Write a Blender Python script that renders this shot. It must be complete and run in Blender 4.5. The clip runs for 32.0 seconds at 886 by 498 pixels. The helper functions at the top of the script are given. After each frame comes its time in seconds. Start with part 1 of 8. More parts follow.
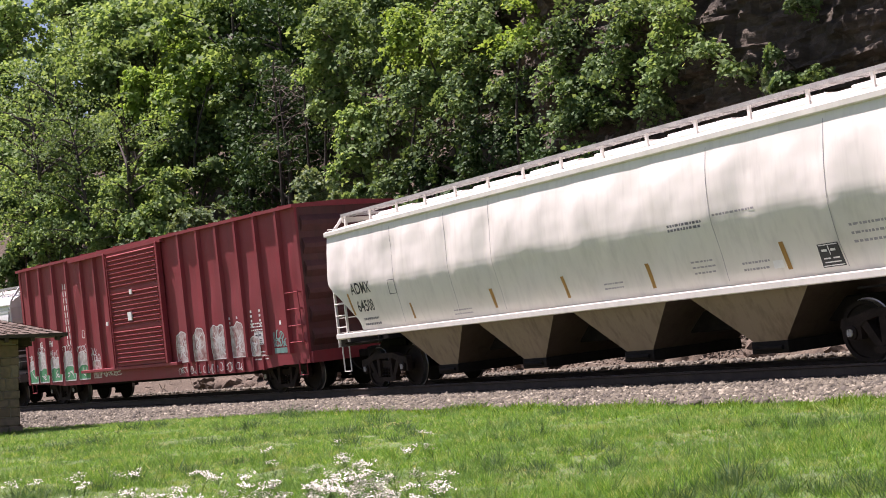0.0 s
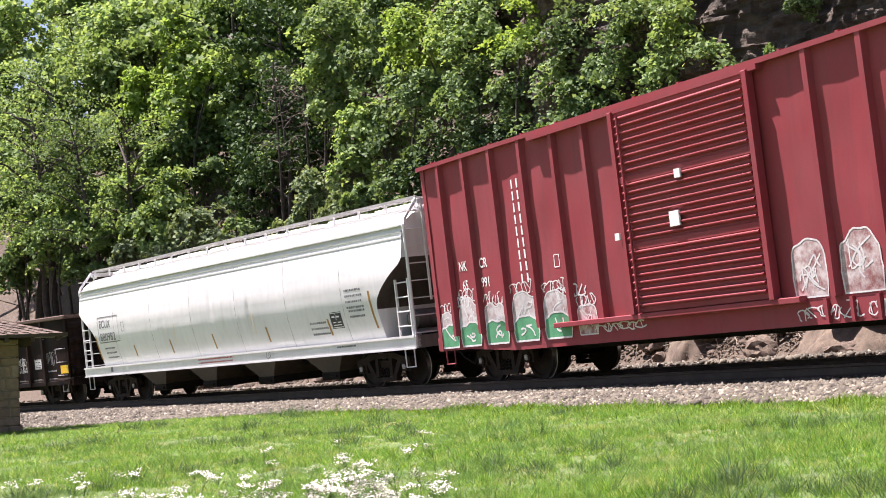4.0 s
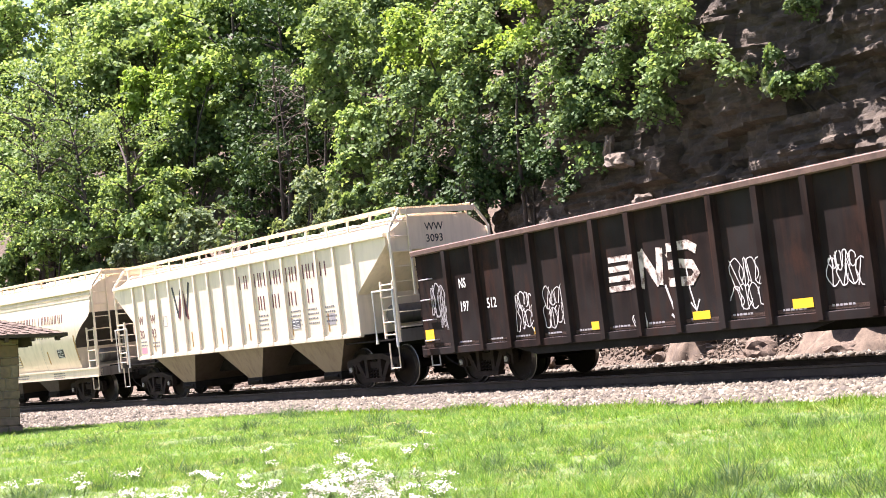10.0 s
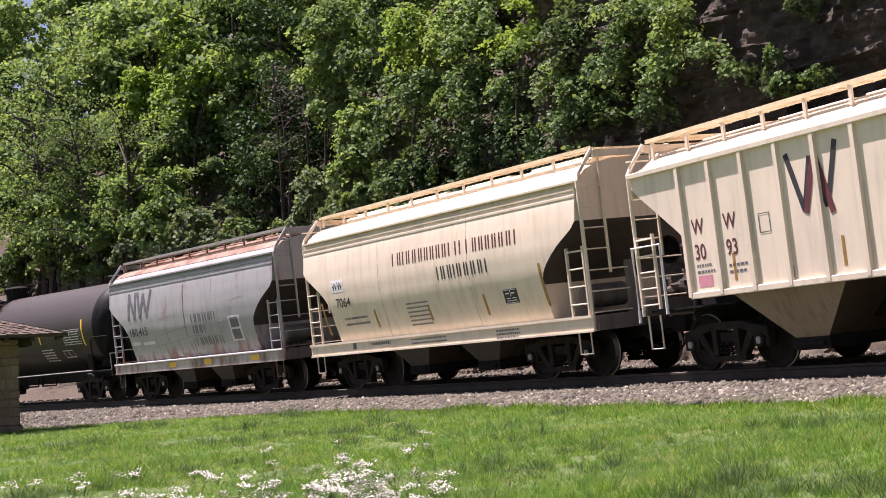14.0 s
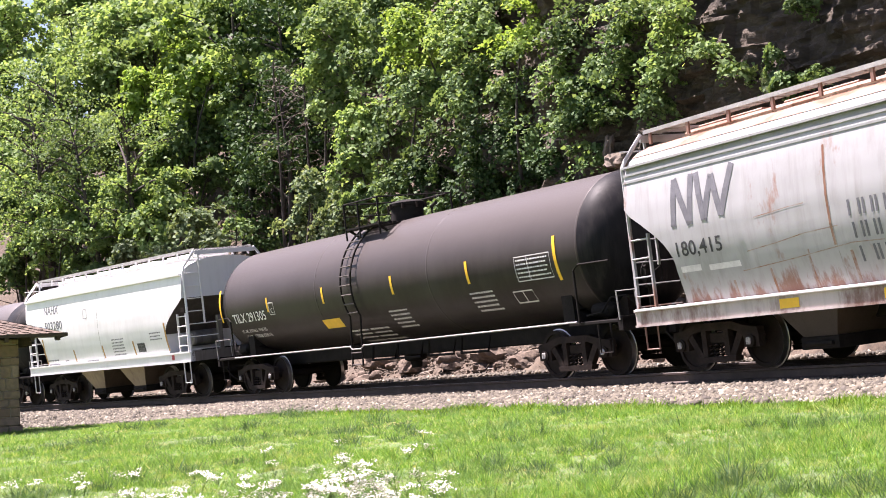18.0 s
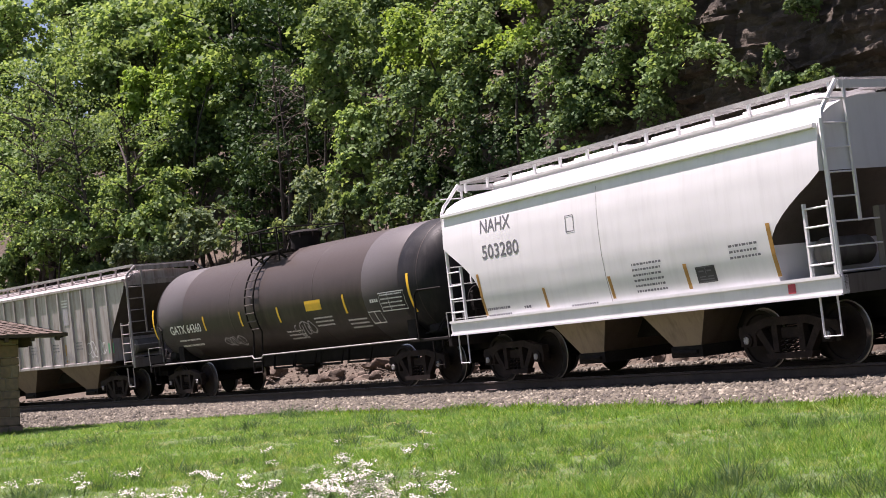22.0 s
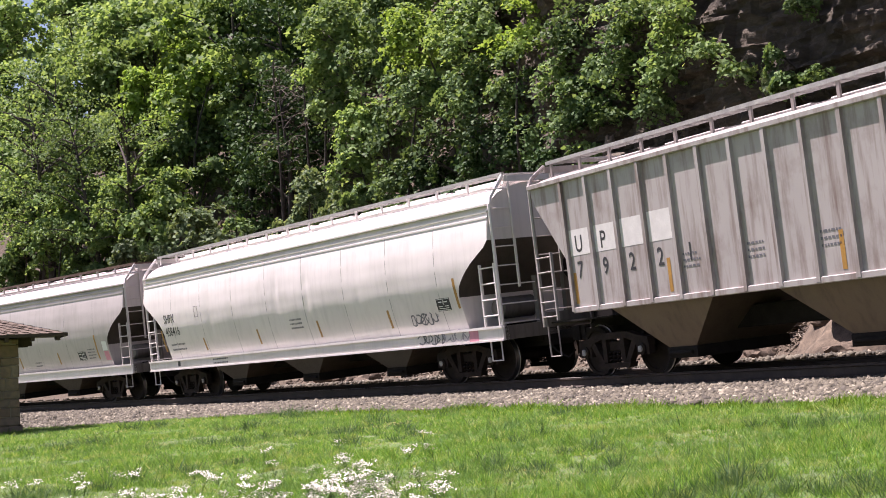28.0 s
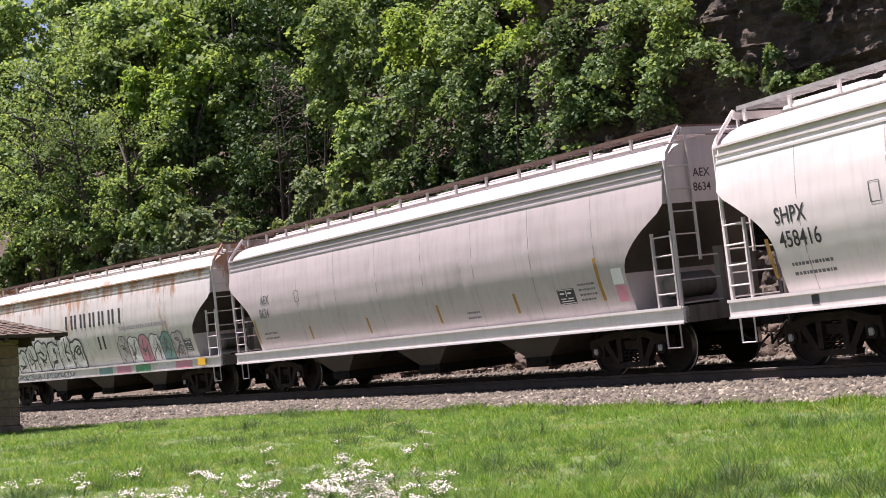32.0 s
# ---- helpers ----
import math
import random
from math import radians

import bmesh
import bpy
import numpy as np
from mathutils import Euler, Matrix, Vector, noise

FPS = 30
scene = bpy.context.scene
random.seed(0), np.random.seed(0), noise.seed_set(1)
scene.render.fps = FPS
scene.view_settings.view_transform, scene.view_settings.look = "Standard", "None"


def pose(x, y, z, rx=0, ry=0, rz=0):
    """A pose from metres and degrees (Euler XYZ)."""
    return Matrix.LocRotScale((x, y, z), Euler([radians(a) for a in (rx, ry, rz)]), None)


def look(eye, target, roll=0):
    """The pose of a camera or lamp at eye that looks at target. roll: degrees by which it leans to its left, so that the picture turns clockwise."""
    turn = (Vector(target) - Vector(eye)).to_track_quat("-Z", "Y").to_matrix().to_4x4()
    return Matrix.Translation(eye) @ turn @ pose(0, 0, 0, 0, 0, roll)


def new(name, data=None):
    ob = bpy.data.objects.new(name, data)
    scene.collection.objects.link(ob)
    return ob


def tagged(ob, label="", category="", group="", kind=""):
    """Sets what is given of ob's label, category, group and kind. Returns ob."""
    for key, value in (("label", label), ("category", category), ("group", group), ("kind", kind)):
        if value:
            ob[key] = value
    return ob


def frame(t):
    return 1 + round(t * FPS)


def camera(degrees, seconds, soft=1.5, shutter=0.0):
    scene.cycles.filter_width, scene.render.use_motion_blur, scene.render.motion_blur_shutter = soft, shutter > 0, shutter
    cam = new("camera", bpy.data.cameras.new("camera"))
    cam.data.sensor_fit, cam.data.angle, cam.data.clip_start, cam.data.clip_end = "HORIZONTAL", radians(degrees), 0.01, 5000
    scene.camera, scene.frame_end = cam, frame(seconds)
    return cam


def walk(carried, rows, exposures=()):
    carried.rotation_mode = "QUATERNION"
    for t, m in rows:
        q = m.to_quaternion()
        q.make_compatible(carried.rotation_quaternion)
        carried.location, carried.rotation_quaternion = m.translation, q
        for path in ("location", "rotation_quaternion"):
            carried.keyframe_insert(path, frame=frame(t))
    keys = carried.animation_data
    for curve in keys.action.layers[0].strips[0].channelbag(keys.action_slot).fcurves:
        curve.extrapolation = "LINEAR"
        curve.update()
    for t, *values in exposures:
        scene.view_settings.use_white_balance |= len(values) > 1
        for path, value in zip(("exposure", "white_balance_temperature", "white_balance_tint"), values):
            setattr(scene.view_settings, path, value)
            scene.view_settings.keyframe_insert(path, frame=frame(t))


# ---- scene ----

CZ = 1.5                      # height of the lens over the lawn at the tripod
cam = camera(33.41, 32.0, 0.95, 0.0)
_still = pose(0, 0, CZ, 90 + 3.63, 0, 0) @ pose(0, 0, 0, 0, 0, -2.55)
walk(cam, [(0, _still), (32, _still)], [
    (0, 1.32, 6500, 30), (1, 1.49, 6500, 29), (2, 1.85, 6500, 30), (3, 1.95, 6500, 30), (4.3, 1.75, 6500, 26), (5.5, 1.40, 6500, 30), (6, 1.31, 6500, 31), (7, 1.29, 6500, 31),
    (8, 1.75, 6500, 26), (9, 2.45, 6500, 28), (10, 2.45, 6500, 28), (11, 1.75, 6500, 26), (12, 1.31, 6500, 31), (13, 1.29, 6500, 31), (14, 1.24, 6500, 31), (15.3, 1.45, 6500, 30),
    (17, 1.98, 6500, 30), (18, 2.15, 6500, 30), (19, 2.38, 6500, 28), (20, 1.90, 6500, 31), (21, 1.45, 6500, 30), (22, 1.35, 6500, 30), (23, 1.85, 6500, 30), (24, 2.56, 6500, 28),
    (25, 2.49, 6500, 28), (26.5, 2.00, 6500, 30), (28, 1.47, 6500, 29), (29, 1.25, 6500, 31), (30, 1.07, 6500, 31), (31, 1.08, 6500, 31), (32, 1.34, 6500, 30)])

# ---------- world and sun ----------
SUN = Vector((-0.90, 0.44, 0.0)).normalized() * math.cos(radians(66)) + Vector((0, 0, math.sin(radians(66))))
world = bpy.data.worlds.new("sky")
scene.world = world
world.use_nodes = True
_n = world.node_tree.nodes
_sky = _n.new("ShaderNodeTexSky")
_sky.sky_type = "NISHITA"
_sky.sun_disc = False
_sky.sun_elevation = radians(66)
_sky.sun_rotation = math.atan2(SUN.x, SUN.y)
_sky.air_density, _sky.dust_density = 1.0, 1.5
_n["Background"].inputs[1].default_value = 0.048
world.node_tree.links.new(_sky.outputs[0], _n["Background"].inputs[0])
_sun = bpy.data.lights.new("sun", "SUN")
_sun.energy, _sun.angle, _sun.color = 5.0, radians(0.53), (1.0, 0.95, 0.88)
sun = new("sun", _sun)
sun.matrix_world = look(SUN * 200, (0, 0, 0))

# ---------- the track's line, in arc length s and offset w (positive to the inside of the curve) ----------
RAD, HEAD, GRADE, CANT = 156.70, radians(-57.169), 0.0268, radians(3.84)
Y0, Z0 = 32.646, CZ - 0.852
CX, CY = RAD * math.sin(HEAD), Y0 - RAD * math.cos(HEAD)


def heading(s):
    return HEAD - s / RAD


def spot(s, w=0.0, z=0.0):
    """Plain plan position at arc s, offset w, and z over the rail's level line."""
    th = heading(s)
    return Vector((CX - (RAD - w) * math.sin(th), CY + (RAD - w) * math.cos(th), Z0 + GRADE * max(-260, min(260, s)) + z))


def canted(s, w, h):
    """A point in the tilted plane of the rails."""
    return spot(s, w * math.cos(CANT) + h * math.sin(CANT), -w * math.sin(CANT) + h * math.cos(CANT))


def car_pose(s):
    th = heading(s)
    fx = Vector((math.cos(th), math.sin(th), GRADE)).normalized()
    side = Vector((math.sin(th) * math.cos(CANT), -math.cos(th) * math.cos(CANT), -math.sin(CANT)))
    up = side.cross(fx).normalized()
    ly = up.cross(fx)
    m = Matrix((fx, ly, up)).transposed().to_4x4()
    m.translation = spot(s)
    return m


def run(t):
    """Arc that the train has gone at t seconds, from its place at 16 s."""
    q = t - 16
    return 5.88963 * q + 0.0020162 * q ** 2 + 2.1169e-5 * q ** 3 - 1.018e-7 * q ** 4


def smooth(a, b, x):
    q = max(0.0, min(1.0, (x - a) / (b - a)))
    return q * q * (3 - 2 * q)


def toe(s):
    return -0.50 - 0.012 * max(0.0, min(30.0, -s))


def cliffy(s):
    return smooth(-13, -6, s) * (1 - smooth(60, 90, s))


def ground_z(s, w):
    """Height over the rail's level line at s, and a noise that roughens the hill."""
    base = Z0 + GRADE * max(-260, min(260, s))
    if w >= 3.3:
        q = smooth(3.3, 16, w)
        flat = 0.0
        return (base + toe(s)) * (1 - q) + flat * q
    if w >= -6.2:
        t = smooth(2.0, 3.3, w)
        bed = -0.24 - 0.067 * max(-2.5, min(2.2, w)) + (0.12 if w < -2.5 else 0)
        return base + (1 - t) * bed + t * toe(s)
    far = smooth(70, 160, abs(s + 5))
    out = -6.2 - w
    ditch = base - 0.1 - 0.2 * smooth(0, 0.4, out) + 0.95 * smooth(0.5, 2.4, out) + 0.55 * smooth(-10, -2, s) * (1 - smooth(12, 20, s)) * smooth(0.4, 1.7, out)
    steep = cliffy(s)
    q = max(0.0, out - 3.0)
    hill = 0.78 * min(q, 45) + 0.35 * max(0, q - 45)
    low = smooth(34, 62, -s)
    hill = hill * (1 - low) + low * 19.0 * smooth(0, 24, q)
    face = 15.5 * smooth(0.2, 2.8, q) + 0.6 * max(0, min(40, q - 1.8)) + 0.2 * max(0, q - 42)
    up = hill * (1 - steep) + face * steep
    up = min(up, 75)
    x = spot(s, w)
    up += 0.9 * smooth(0.5, 6, q) * noise.noise(Vector((x.x * 0.16, x.y * 0.16, 3.0)))
    return ditch + up * (1 - 0.96 * far)


def on_ground(s, w):
    q = spot(s, w)
    q.z = ground_z(s, w)
    return q


def plan_of(x, y):
    r = math.hypot(x - CX, y - CY)
    th = math.atan2(-(x - CX), y - CY)
    return (HEAD - th) * RAD, RAD - r


# ---------- mesh building ----------
class Shape:
    def __init__(self):
        self.v, self.f = [], []

    def grid(self, rows, closed=False):
        n, m, o = len(rows), len(rows[0]), len(self.v)
        for r in rows:
            self.v += [tuple(q) for q in r]
        for i in range(n - 1):
            for j in range(m if closed else m - 1):
                k = (j + 1) % m
                self.f.append((o + i * m + j, o + i * m + k, o + (i + 1) * m + k, o + (i + 1) * m + j))
        return self

    def poly(self, pts):
        o = len(self.v)
        self.v += [tuple(q) for q in pts]
        self.f.append(tuple(range(o, o + len(pts))))
        return self

    def box(self, x0, x1, y0, y1, z0, z1, c=0.0):
        """A box; c cuts its upright and long edges."""
        if c > 0:
            prof = [(y0 + c, z0), (y1 - c, z0), (y1, z0 + c), (y1, z1 - c), (y1 - c, z1), (y0 + c, z1), (y0, z1 - c), (y0, z0 + c)]
            return self.prism(prof, x0, x1)
        return self.prism([(y0, z0), (y1, z0), (y1, z1), (y0, z1)], x0, x1)

    def prism(self, prof, x0, x1):
        n, o = len(prof), len(self.v)
        self.v += [(x0, y, z) for y, z in prof] + [(x1, y, z) for y, z in prof]
        self.f += [(o + i, o + (i + 1) % n, o + n + (i + 1) % n, o + n + i) for i in range(n)]
        self.f += [tuple(o + n - 1 - i for i in range(n)), tuple(o + n + i for i in range(n))]
        return self

    def prism_y(self, prof, y0, y1):
        n, o = len(prof), len(self.v)
        self.v += [(x, y0, z) for x, z in prof] + [(x, y1, z) for x, z in prof]
        self.f += [(o + i, o + (i + 1) % n, o + n + (i + 1) % n, o + n + i) for i in range(n)]
        self.f += [tuple(o + n - 1 - i for i in range(n)), tuple(o + n + i for i in range(n))]
        return self

    def tube(self, pts, r, n=6, r1=None):
        pts = [Vector(q) for q in pts]
        o, m = len(self.v), len(pts)
        for i, q in enumerate(pts):
            d = (pts[min(i + 1, m - 1)] - pts[max(i - 1, 0)]).normalized()
            a = d.orthogonal().normalized() if abs(d.z) > 0.9 else d.cross(Vector((0, 0, 1))).normalized()
            b = d.cross(a)
            rr = r if r1 is None else r + (r1 - r) * i / (m - 1)
            self.v += [tuple(q + rr * (math.cos(2 * math.pi * k / n) * a + math.sin(2 * math.pi * k / n) * b)) for k in range(n)]
        for i in range(m - 1):
            self.f += [(o + i * n + k, o + i * n + (k + 1) % n, o + (i + 1) * n + (k + 1) % n, o + (i + 1) * n + k) for k in range(n)]
        self.f += [tuple(o + n - 1 - k for k in range(n)), tuple(o + (m - 1) * n + k for k in range(n))]
        return self

    def turned(self, rings, axis="x", n=24, centre=(0, 0, 0)):
        """Rings (along, radius) turned round an axis."""
        o = len(self.v)
        for a, r in rings:
            for k in range(n):
                c, s = math.cos(2 * math.pi * k / n) * r, math.sin(2 * math.pi * k / n) * r
                q = {"x": (a, c, s), "y": (c, a, s), "z": (c, s, a)}[axis]
                self.v.append(tuple(q[i] + centre[i] for i in range(3)))
        for i in range(len(rings) - 1):
            self.f += [(o + i * n + k, o + i * n + (k + 1) % n, o + (i + 1) * n + (k + 1) % n, o + (i + 1) * n + k) for k in range(n)]
        self.f += [tuple(o + n - 1 - k for k in range(n)), tuple(o + (len(rings) - 1) * n + k for k in range(n))]
        return self

    def mesh(self, name, mat, angle=32, fix=True):
        me = bpy.data.meshes.new(name)
        me.from_pydata(self.v, [], self.f)
        if fix:
            bm = bmesh.new()
            bm.from_mesh(me)
            bmesh.ops.recalc_face_normals(bm, faces=bm.faces)
            bm.to_mesh(me)
            bm.free()
        me.materials.append(mat)
        if angle:
            me.shade_smooth()
            me.set_sharp_from_angle(angle=radians(angle))
        return me


def part(name, shape, mat, parent, label="", at=None, angle=32, fix=True):
    me = shape.mesh(name, mat, angle, fix) if isinstance(shape, Shape) else shape
    ob = new(name, me)
    ob.parent = parent
    if at is not None:
        ob.matrix_basis = at
    if label:
        tagged(ob, label)
    return ob


def thing(name, label, category, group="", at=None):
    ob = new(name)
    ob.empty_display_size = 0.3
    if at is not None:
        ob.matrix_world = at
    return tagged(ob, label, category, group)


def quads(name, verts, size, mat, smooth_shade=False):
    """A mesh from an array of corners, size corners to a face, none shared."""
    me = bpy.data.meshes.new(name)
    v = np.asarray(verts, np.float32).reshape(-1, 3)
    n = len(v) // size
    me.vertices.add(len(v))
    me.vertices.foreach_set("co", v.ravel())
    me.loops.add(len(v))
    me.loops.foreach_set("vertex_index", np.arange(len(v), dtype=np.int32))
    me.polygons.add(n)
    me.polygons.foreach_set("loop_start", np.arange(0, len(v), size, dtype=np.int32))
    me.polygons.foreach_set("loop_total", np.full(n, size, np.int32))
    me.materials.append(mat)
    me.update(calc_edges=True)
    return me


def solid(name, verts, faces, mat, smooth_shade=False):
    """A mesh from arrays: vertices, and faces with equally many corners."""
    me = bpy.data.meshes.new(name)
    v, f = np.asarray(verts, np.float32), np.asarray(faces, np.int32)
    me.vertices.add(len(v))
    me.vertices.foreach_set("co", v.ravel())
    me.loops.add(f.size)
    me.loops.foreach_set("vertex_index", f.ravel())
    me.polygons.add(len(f))
    me.polygons.foreach_set("loop_start", np.arange(0, f.size, f.shape[1], dtype=np.int32))
    me.polygons.foreach_set("loop_total", np.full(len(f), f.shape[1], np.int32))
    me.materials.append(mat)
    me.update(calc_edges=True)
    if smooth_shade:
        me.shade_smooth()
    return me


# ---------- materials ----------
def material(name, rough=0.6, metal=0.0):
    m = bpy.data.materials.new(name)
    m.use_nodes = True
    b = m.node_tree.nodes["Principled BSDF"]
    b.inputs["Roughness"].default_value, b.inputs["Metallic"].default_value = rough, metal
    return m, m.node_tree, b


def node(tree, kind, **sets):
    n = tree.nodes.new("ShaderNode" + kind)
    for k, val in sets.items():
        n.inputs[k.replace("_", " ")].default_value = val
    return n


def noise_tex(tree, scale, stretch=(1, 1, 1), detail=4.0, rough=0.55, coord="Object"):
    tc, mp = node(tree, "TexCoord"), node(tree, "Mapping", Scale=stretch)
    nz = node(tree, "TexNoise", Scale=scale, Detail=detail, Roughness=rough)
    tree.links.new(tc.outputs[coord], mp.inputs[0])
    tree.links.new(mp.outputs[0], nz.inputs["Vector"])
    return nz.outputs["Fac"]


def ramp(tree, fac, stops):
    r = tree.nodes.new("ShaderNodeValToRGB")
    while len(r.color_ramp.elements) < len(stops):
        r.color_ramp.elements.new(0.5)
    for e, (at, col) in zip(r.color_ramp.elements, stops):
        e.position = at
        e.color = (*col, 1) if len(col) == 3 else col
    tree.links.new(fac, r.inputs[0])
    return r.outputs[0]


def mix(tree, fac, a, b, blend="MIX"):
    n = tree.nodes.new("ShaderNodeMix")
    n.data_type, n.blend_type = "RGBA", blend
    for val, i in ((fac, 0), (a, 6), (b, 7)):
        if isinstance(val, (int, float)):
            n.inputs[i].default_value = val
        elif isinstance(val, tuple):
            n.inputs[i].default_value = (*val, 1)
        else:
            tree.links.new(val, n.inputs[i])
    return n.outputs[2]


def bump(tree, bsdf, height, strength=0.3, dist=0.02):
    b = node(tree, "Bump", Strength=strength, Distance=dist)
    tree.links.new(height, b.inputs["Height"])
    tree.links.new(b.outputs[0], bsdf.inputs["Normal"])


def band(tree, fac, lo, hi):
    return ramp(tree, fac, [(lo, (0, 0, 0)), (hi, (1, 1, 1))])


def car_paint(name, col, grime=(0.19, 0.175, 0.155), dirt=0.35, rust=0.0, rough=0.45, wave=0.15, rust_col=(0.22, 0.075, 0.03), low_rust=0.0, high_rust=0.0, gloss=0.5, pale_top=None):
    """Weathered freight-car paint: broad fading, streaks that run down, specks, waves in the sheet metal."""
    m, t, b = material(name, rough)
    b.inputs["Specular IOR Level"].default_value = gloss
    fade = noise_tex(t, 0.7, (1, 1, 1), 3)
    c = mix(t, band(t, fade, 0.35, 0.75), col, tuple(min(1, q * 0.88 + 0.02) for q in col))
    streak = noise_tex(t, 3.0, (2.2, 2.2, 0.22), 5, 0.6)
    c = mix(t, ramp(t, streak, [(0.48, (0, 0, 0)), (0.72, (dirt, dirt, dirt))]), c, grime)
    blot = noise_tex(t, 1.6, (1, 1, 0.8), 6, 0.65)
    c = mix(t, ramp(t, blot, [(0.52, (0, 0, 0)), (0.8, (dirt * 0.8,) * 3)]), c, grime)
    if rust > 0:
        r1 = noise_tex(t, 1.1, (1.2, 1.2, 0.5), 8, 0.7)
        c = mix(t, ramp(t, r1, [(0.62 - 0.2 * rust, (0, 0, 0)), (0.72 - 0.14 * rust, (0.9, 0.9, 0.9))]), c, rust_col)
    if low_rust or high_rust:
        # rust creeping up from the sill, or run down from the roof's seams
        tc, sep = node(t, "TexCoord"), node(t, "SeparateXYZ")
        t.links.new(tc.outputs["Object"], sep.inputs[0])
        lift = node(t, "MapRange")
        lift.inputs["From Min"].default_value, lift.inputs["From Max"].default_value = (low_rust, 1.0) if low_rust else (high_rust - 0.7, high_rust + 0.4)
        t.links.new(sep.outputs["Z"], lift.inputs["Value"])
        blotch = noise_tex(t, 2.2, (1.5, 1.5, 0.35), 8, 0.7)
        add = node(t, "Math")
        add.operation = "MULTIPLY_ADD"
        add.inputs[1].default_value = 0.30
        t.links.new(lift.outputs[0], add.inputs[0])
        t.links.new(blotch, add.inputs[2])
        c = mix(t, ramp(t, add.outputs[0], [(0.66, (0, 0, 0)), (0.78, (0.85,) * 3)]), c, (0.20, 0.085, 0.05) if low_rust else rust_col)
    if pale_top:
        # paler upper shell: its lit top put into the colour, with a dusty film
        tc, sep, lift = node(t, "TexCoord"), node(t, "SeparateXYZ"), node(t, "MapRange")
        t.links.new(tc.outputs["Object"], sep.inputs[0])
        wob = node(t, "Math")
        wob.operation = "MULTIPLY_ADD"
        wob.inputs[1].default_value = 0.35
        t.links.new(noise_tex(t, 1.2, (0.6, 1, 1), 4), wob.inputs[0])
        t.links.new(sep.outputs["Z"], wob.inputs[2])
        lift.inputs["From Min"].default_value, lift.inputs["From Max"].default_value = pale_top[0] + 0.17, pale_top[1] + 0.17
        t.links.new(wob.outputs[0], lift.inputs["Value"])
        c = mix(t, lift.outputs[0], c, pale_top[2])
    t.links.new(c, b.inputs["Base Color"])
    fine = noise_tex(t, 60, (1, 1, 1), 2)
    rr = ramp(t, fine, [(0.3, (rough - 0.08,) * 3), (0.7, (rough + 0.15,) * 3)])
    t.links.new(rr, b.inputs["Roughness"])
    bump(t, b, noise_tex(t, 1.3, (1, 1, 0.8), 2), wave, 0.05)
    return m


def plain(name, col, rough=0.6, metal=0.0, var=0.35, scale=6.0, bmp=0.2, spread=None):
    m, t, b = material(name, rough, metal)
    n1 = noise_tex(t, scale, (1, 1, 1), 5)
    n2 = noise_tex(t, scale * 7, (1, 1, 1), 3)
    dark = tuple(q * (1 - var) for q in col)
    lite = tuple(min(1, q * (1 + var)) for q in col)
    c = ramp(t, n1, [(0.3, dark), (0.7, lite)])
    c = mix(t, band(t, n2, 0.45, 0.8), c, spread or dark)
    t.links.new(c, b.inputs["Base Color"])
    bump(t, b, n2, bmp, 0.01)
    return m


M = {}
M["admx"] = car_paint("off_white_paint", (0.735, 0.70, 0.65), dirt=0.16, wave=0.55)
M["ecux"] = car_paint("light_grey_paint", (0.69, 0.685, 0.685), dirt=0.14, wave=0.3)
M["cream"] = car_paint("cream_paint", (0.77, 0.66, 0.53), dirt=0.22)
M["cream_b"] = car_paint("pale_cream_paint", (0.75, 0.64, 0.50), dirt=0.28, grime=(0.30, 0.24, 0.15))
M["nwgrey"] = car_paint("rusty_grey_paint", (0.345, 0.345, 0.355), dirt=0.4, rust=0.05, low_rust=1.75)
M["nahx"] = car_paint("cool_white_paint", (0.71, 0.705, 0.715), dirt=0.1)
M["upgrey"] = car_paint("aged_grey_paint", (0.365, 0.335, 0.328), dirt=0.9, grime=(0.15, 0.10, 0.085))
M["shpx"] = car_paint("warm_white_paint", (0.72, 0.67, 0.655), dirt=0.15, wave=0.3)
M["aex"] = car_paint("pinkish_grey_paint", (0.48, 0.43, 0.43), dirt=0.25, wave=0.3)
M["cotton"] = car_paint("rust_streaked_white_paint", (0.60, 0.57, 0.55), dirt=0.3, rust=0.16, high_rust=3.2, rust_col=(0.36, 0.16, 0.06))
M["boxred"] = car_paint("oxide_red_paint", (0.25, 0.036, 0.045), grime=(0.15, 0.042, 0.044), dirt=0.4, rough=0.6)
M["boxred"].node_tree.nodes["Principled BSDF"].inputs["Specular IOR Level"].default_value = 0.25
# boxcar ends darkened: the shade they stand in is put into the colour
M["boxend"] = car_paint("shaded_red_end_paint", (0.085, 0.022, 0.022), grime=(0.045, 0.022, 0.018), dirt=0.7, rough=0.7)
M["gonblack"] = car_paint("weathered_black_paint", (0.0125, 0.0088, 0.0082), grime=(0.032, 0.018, 0.0145), dirt=0.75, rough=0.8, rust=0.35, rust_col=(0.040, 0.019, 0.0135))
M["gonrib"] = car_paint("rust_worn_rib_paint", (0.013, 0.008, 0.007), grime=(0.045, 0.024, 0.018), dirt=0.8, rough=0.8)
for _k in ("gonblack", "gonrib"):
    M[_k].node_tree.nodes["Principled BSDF"].inputs["Specular IOR Level"].default_value = 0.05
M["tank"] = car_paint("tank_black_paint", (0.021, 0.0165, 0.0155), grime=(0.058, 0.046, 0.040), dirt=0.22, rough=0.36, wave=0.1, gloss=0.9, pale_top=(2.15, 3.0, (0.066, 0.057, 0.054)))
M["tank_b"] = car_paint("dusty_tank_black_paint", (0.023, 0.0175, 0.016), grime=(0.070, 0.052, 0.043), dirt=0.45, rough=0.38, wave=0.1, gloss=0.9, pale_top=(2.0, 2.8, (0.058, 0.047, 0.042)))
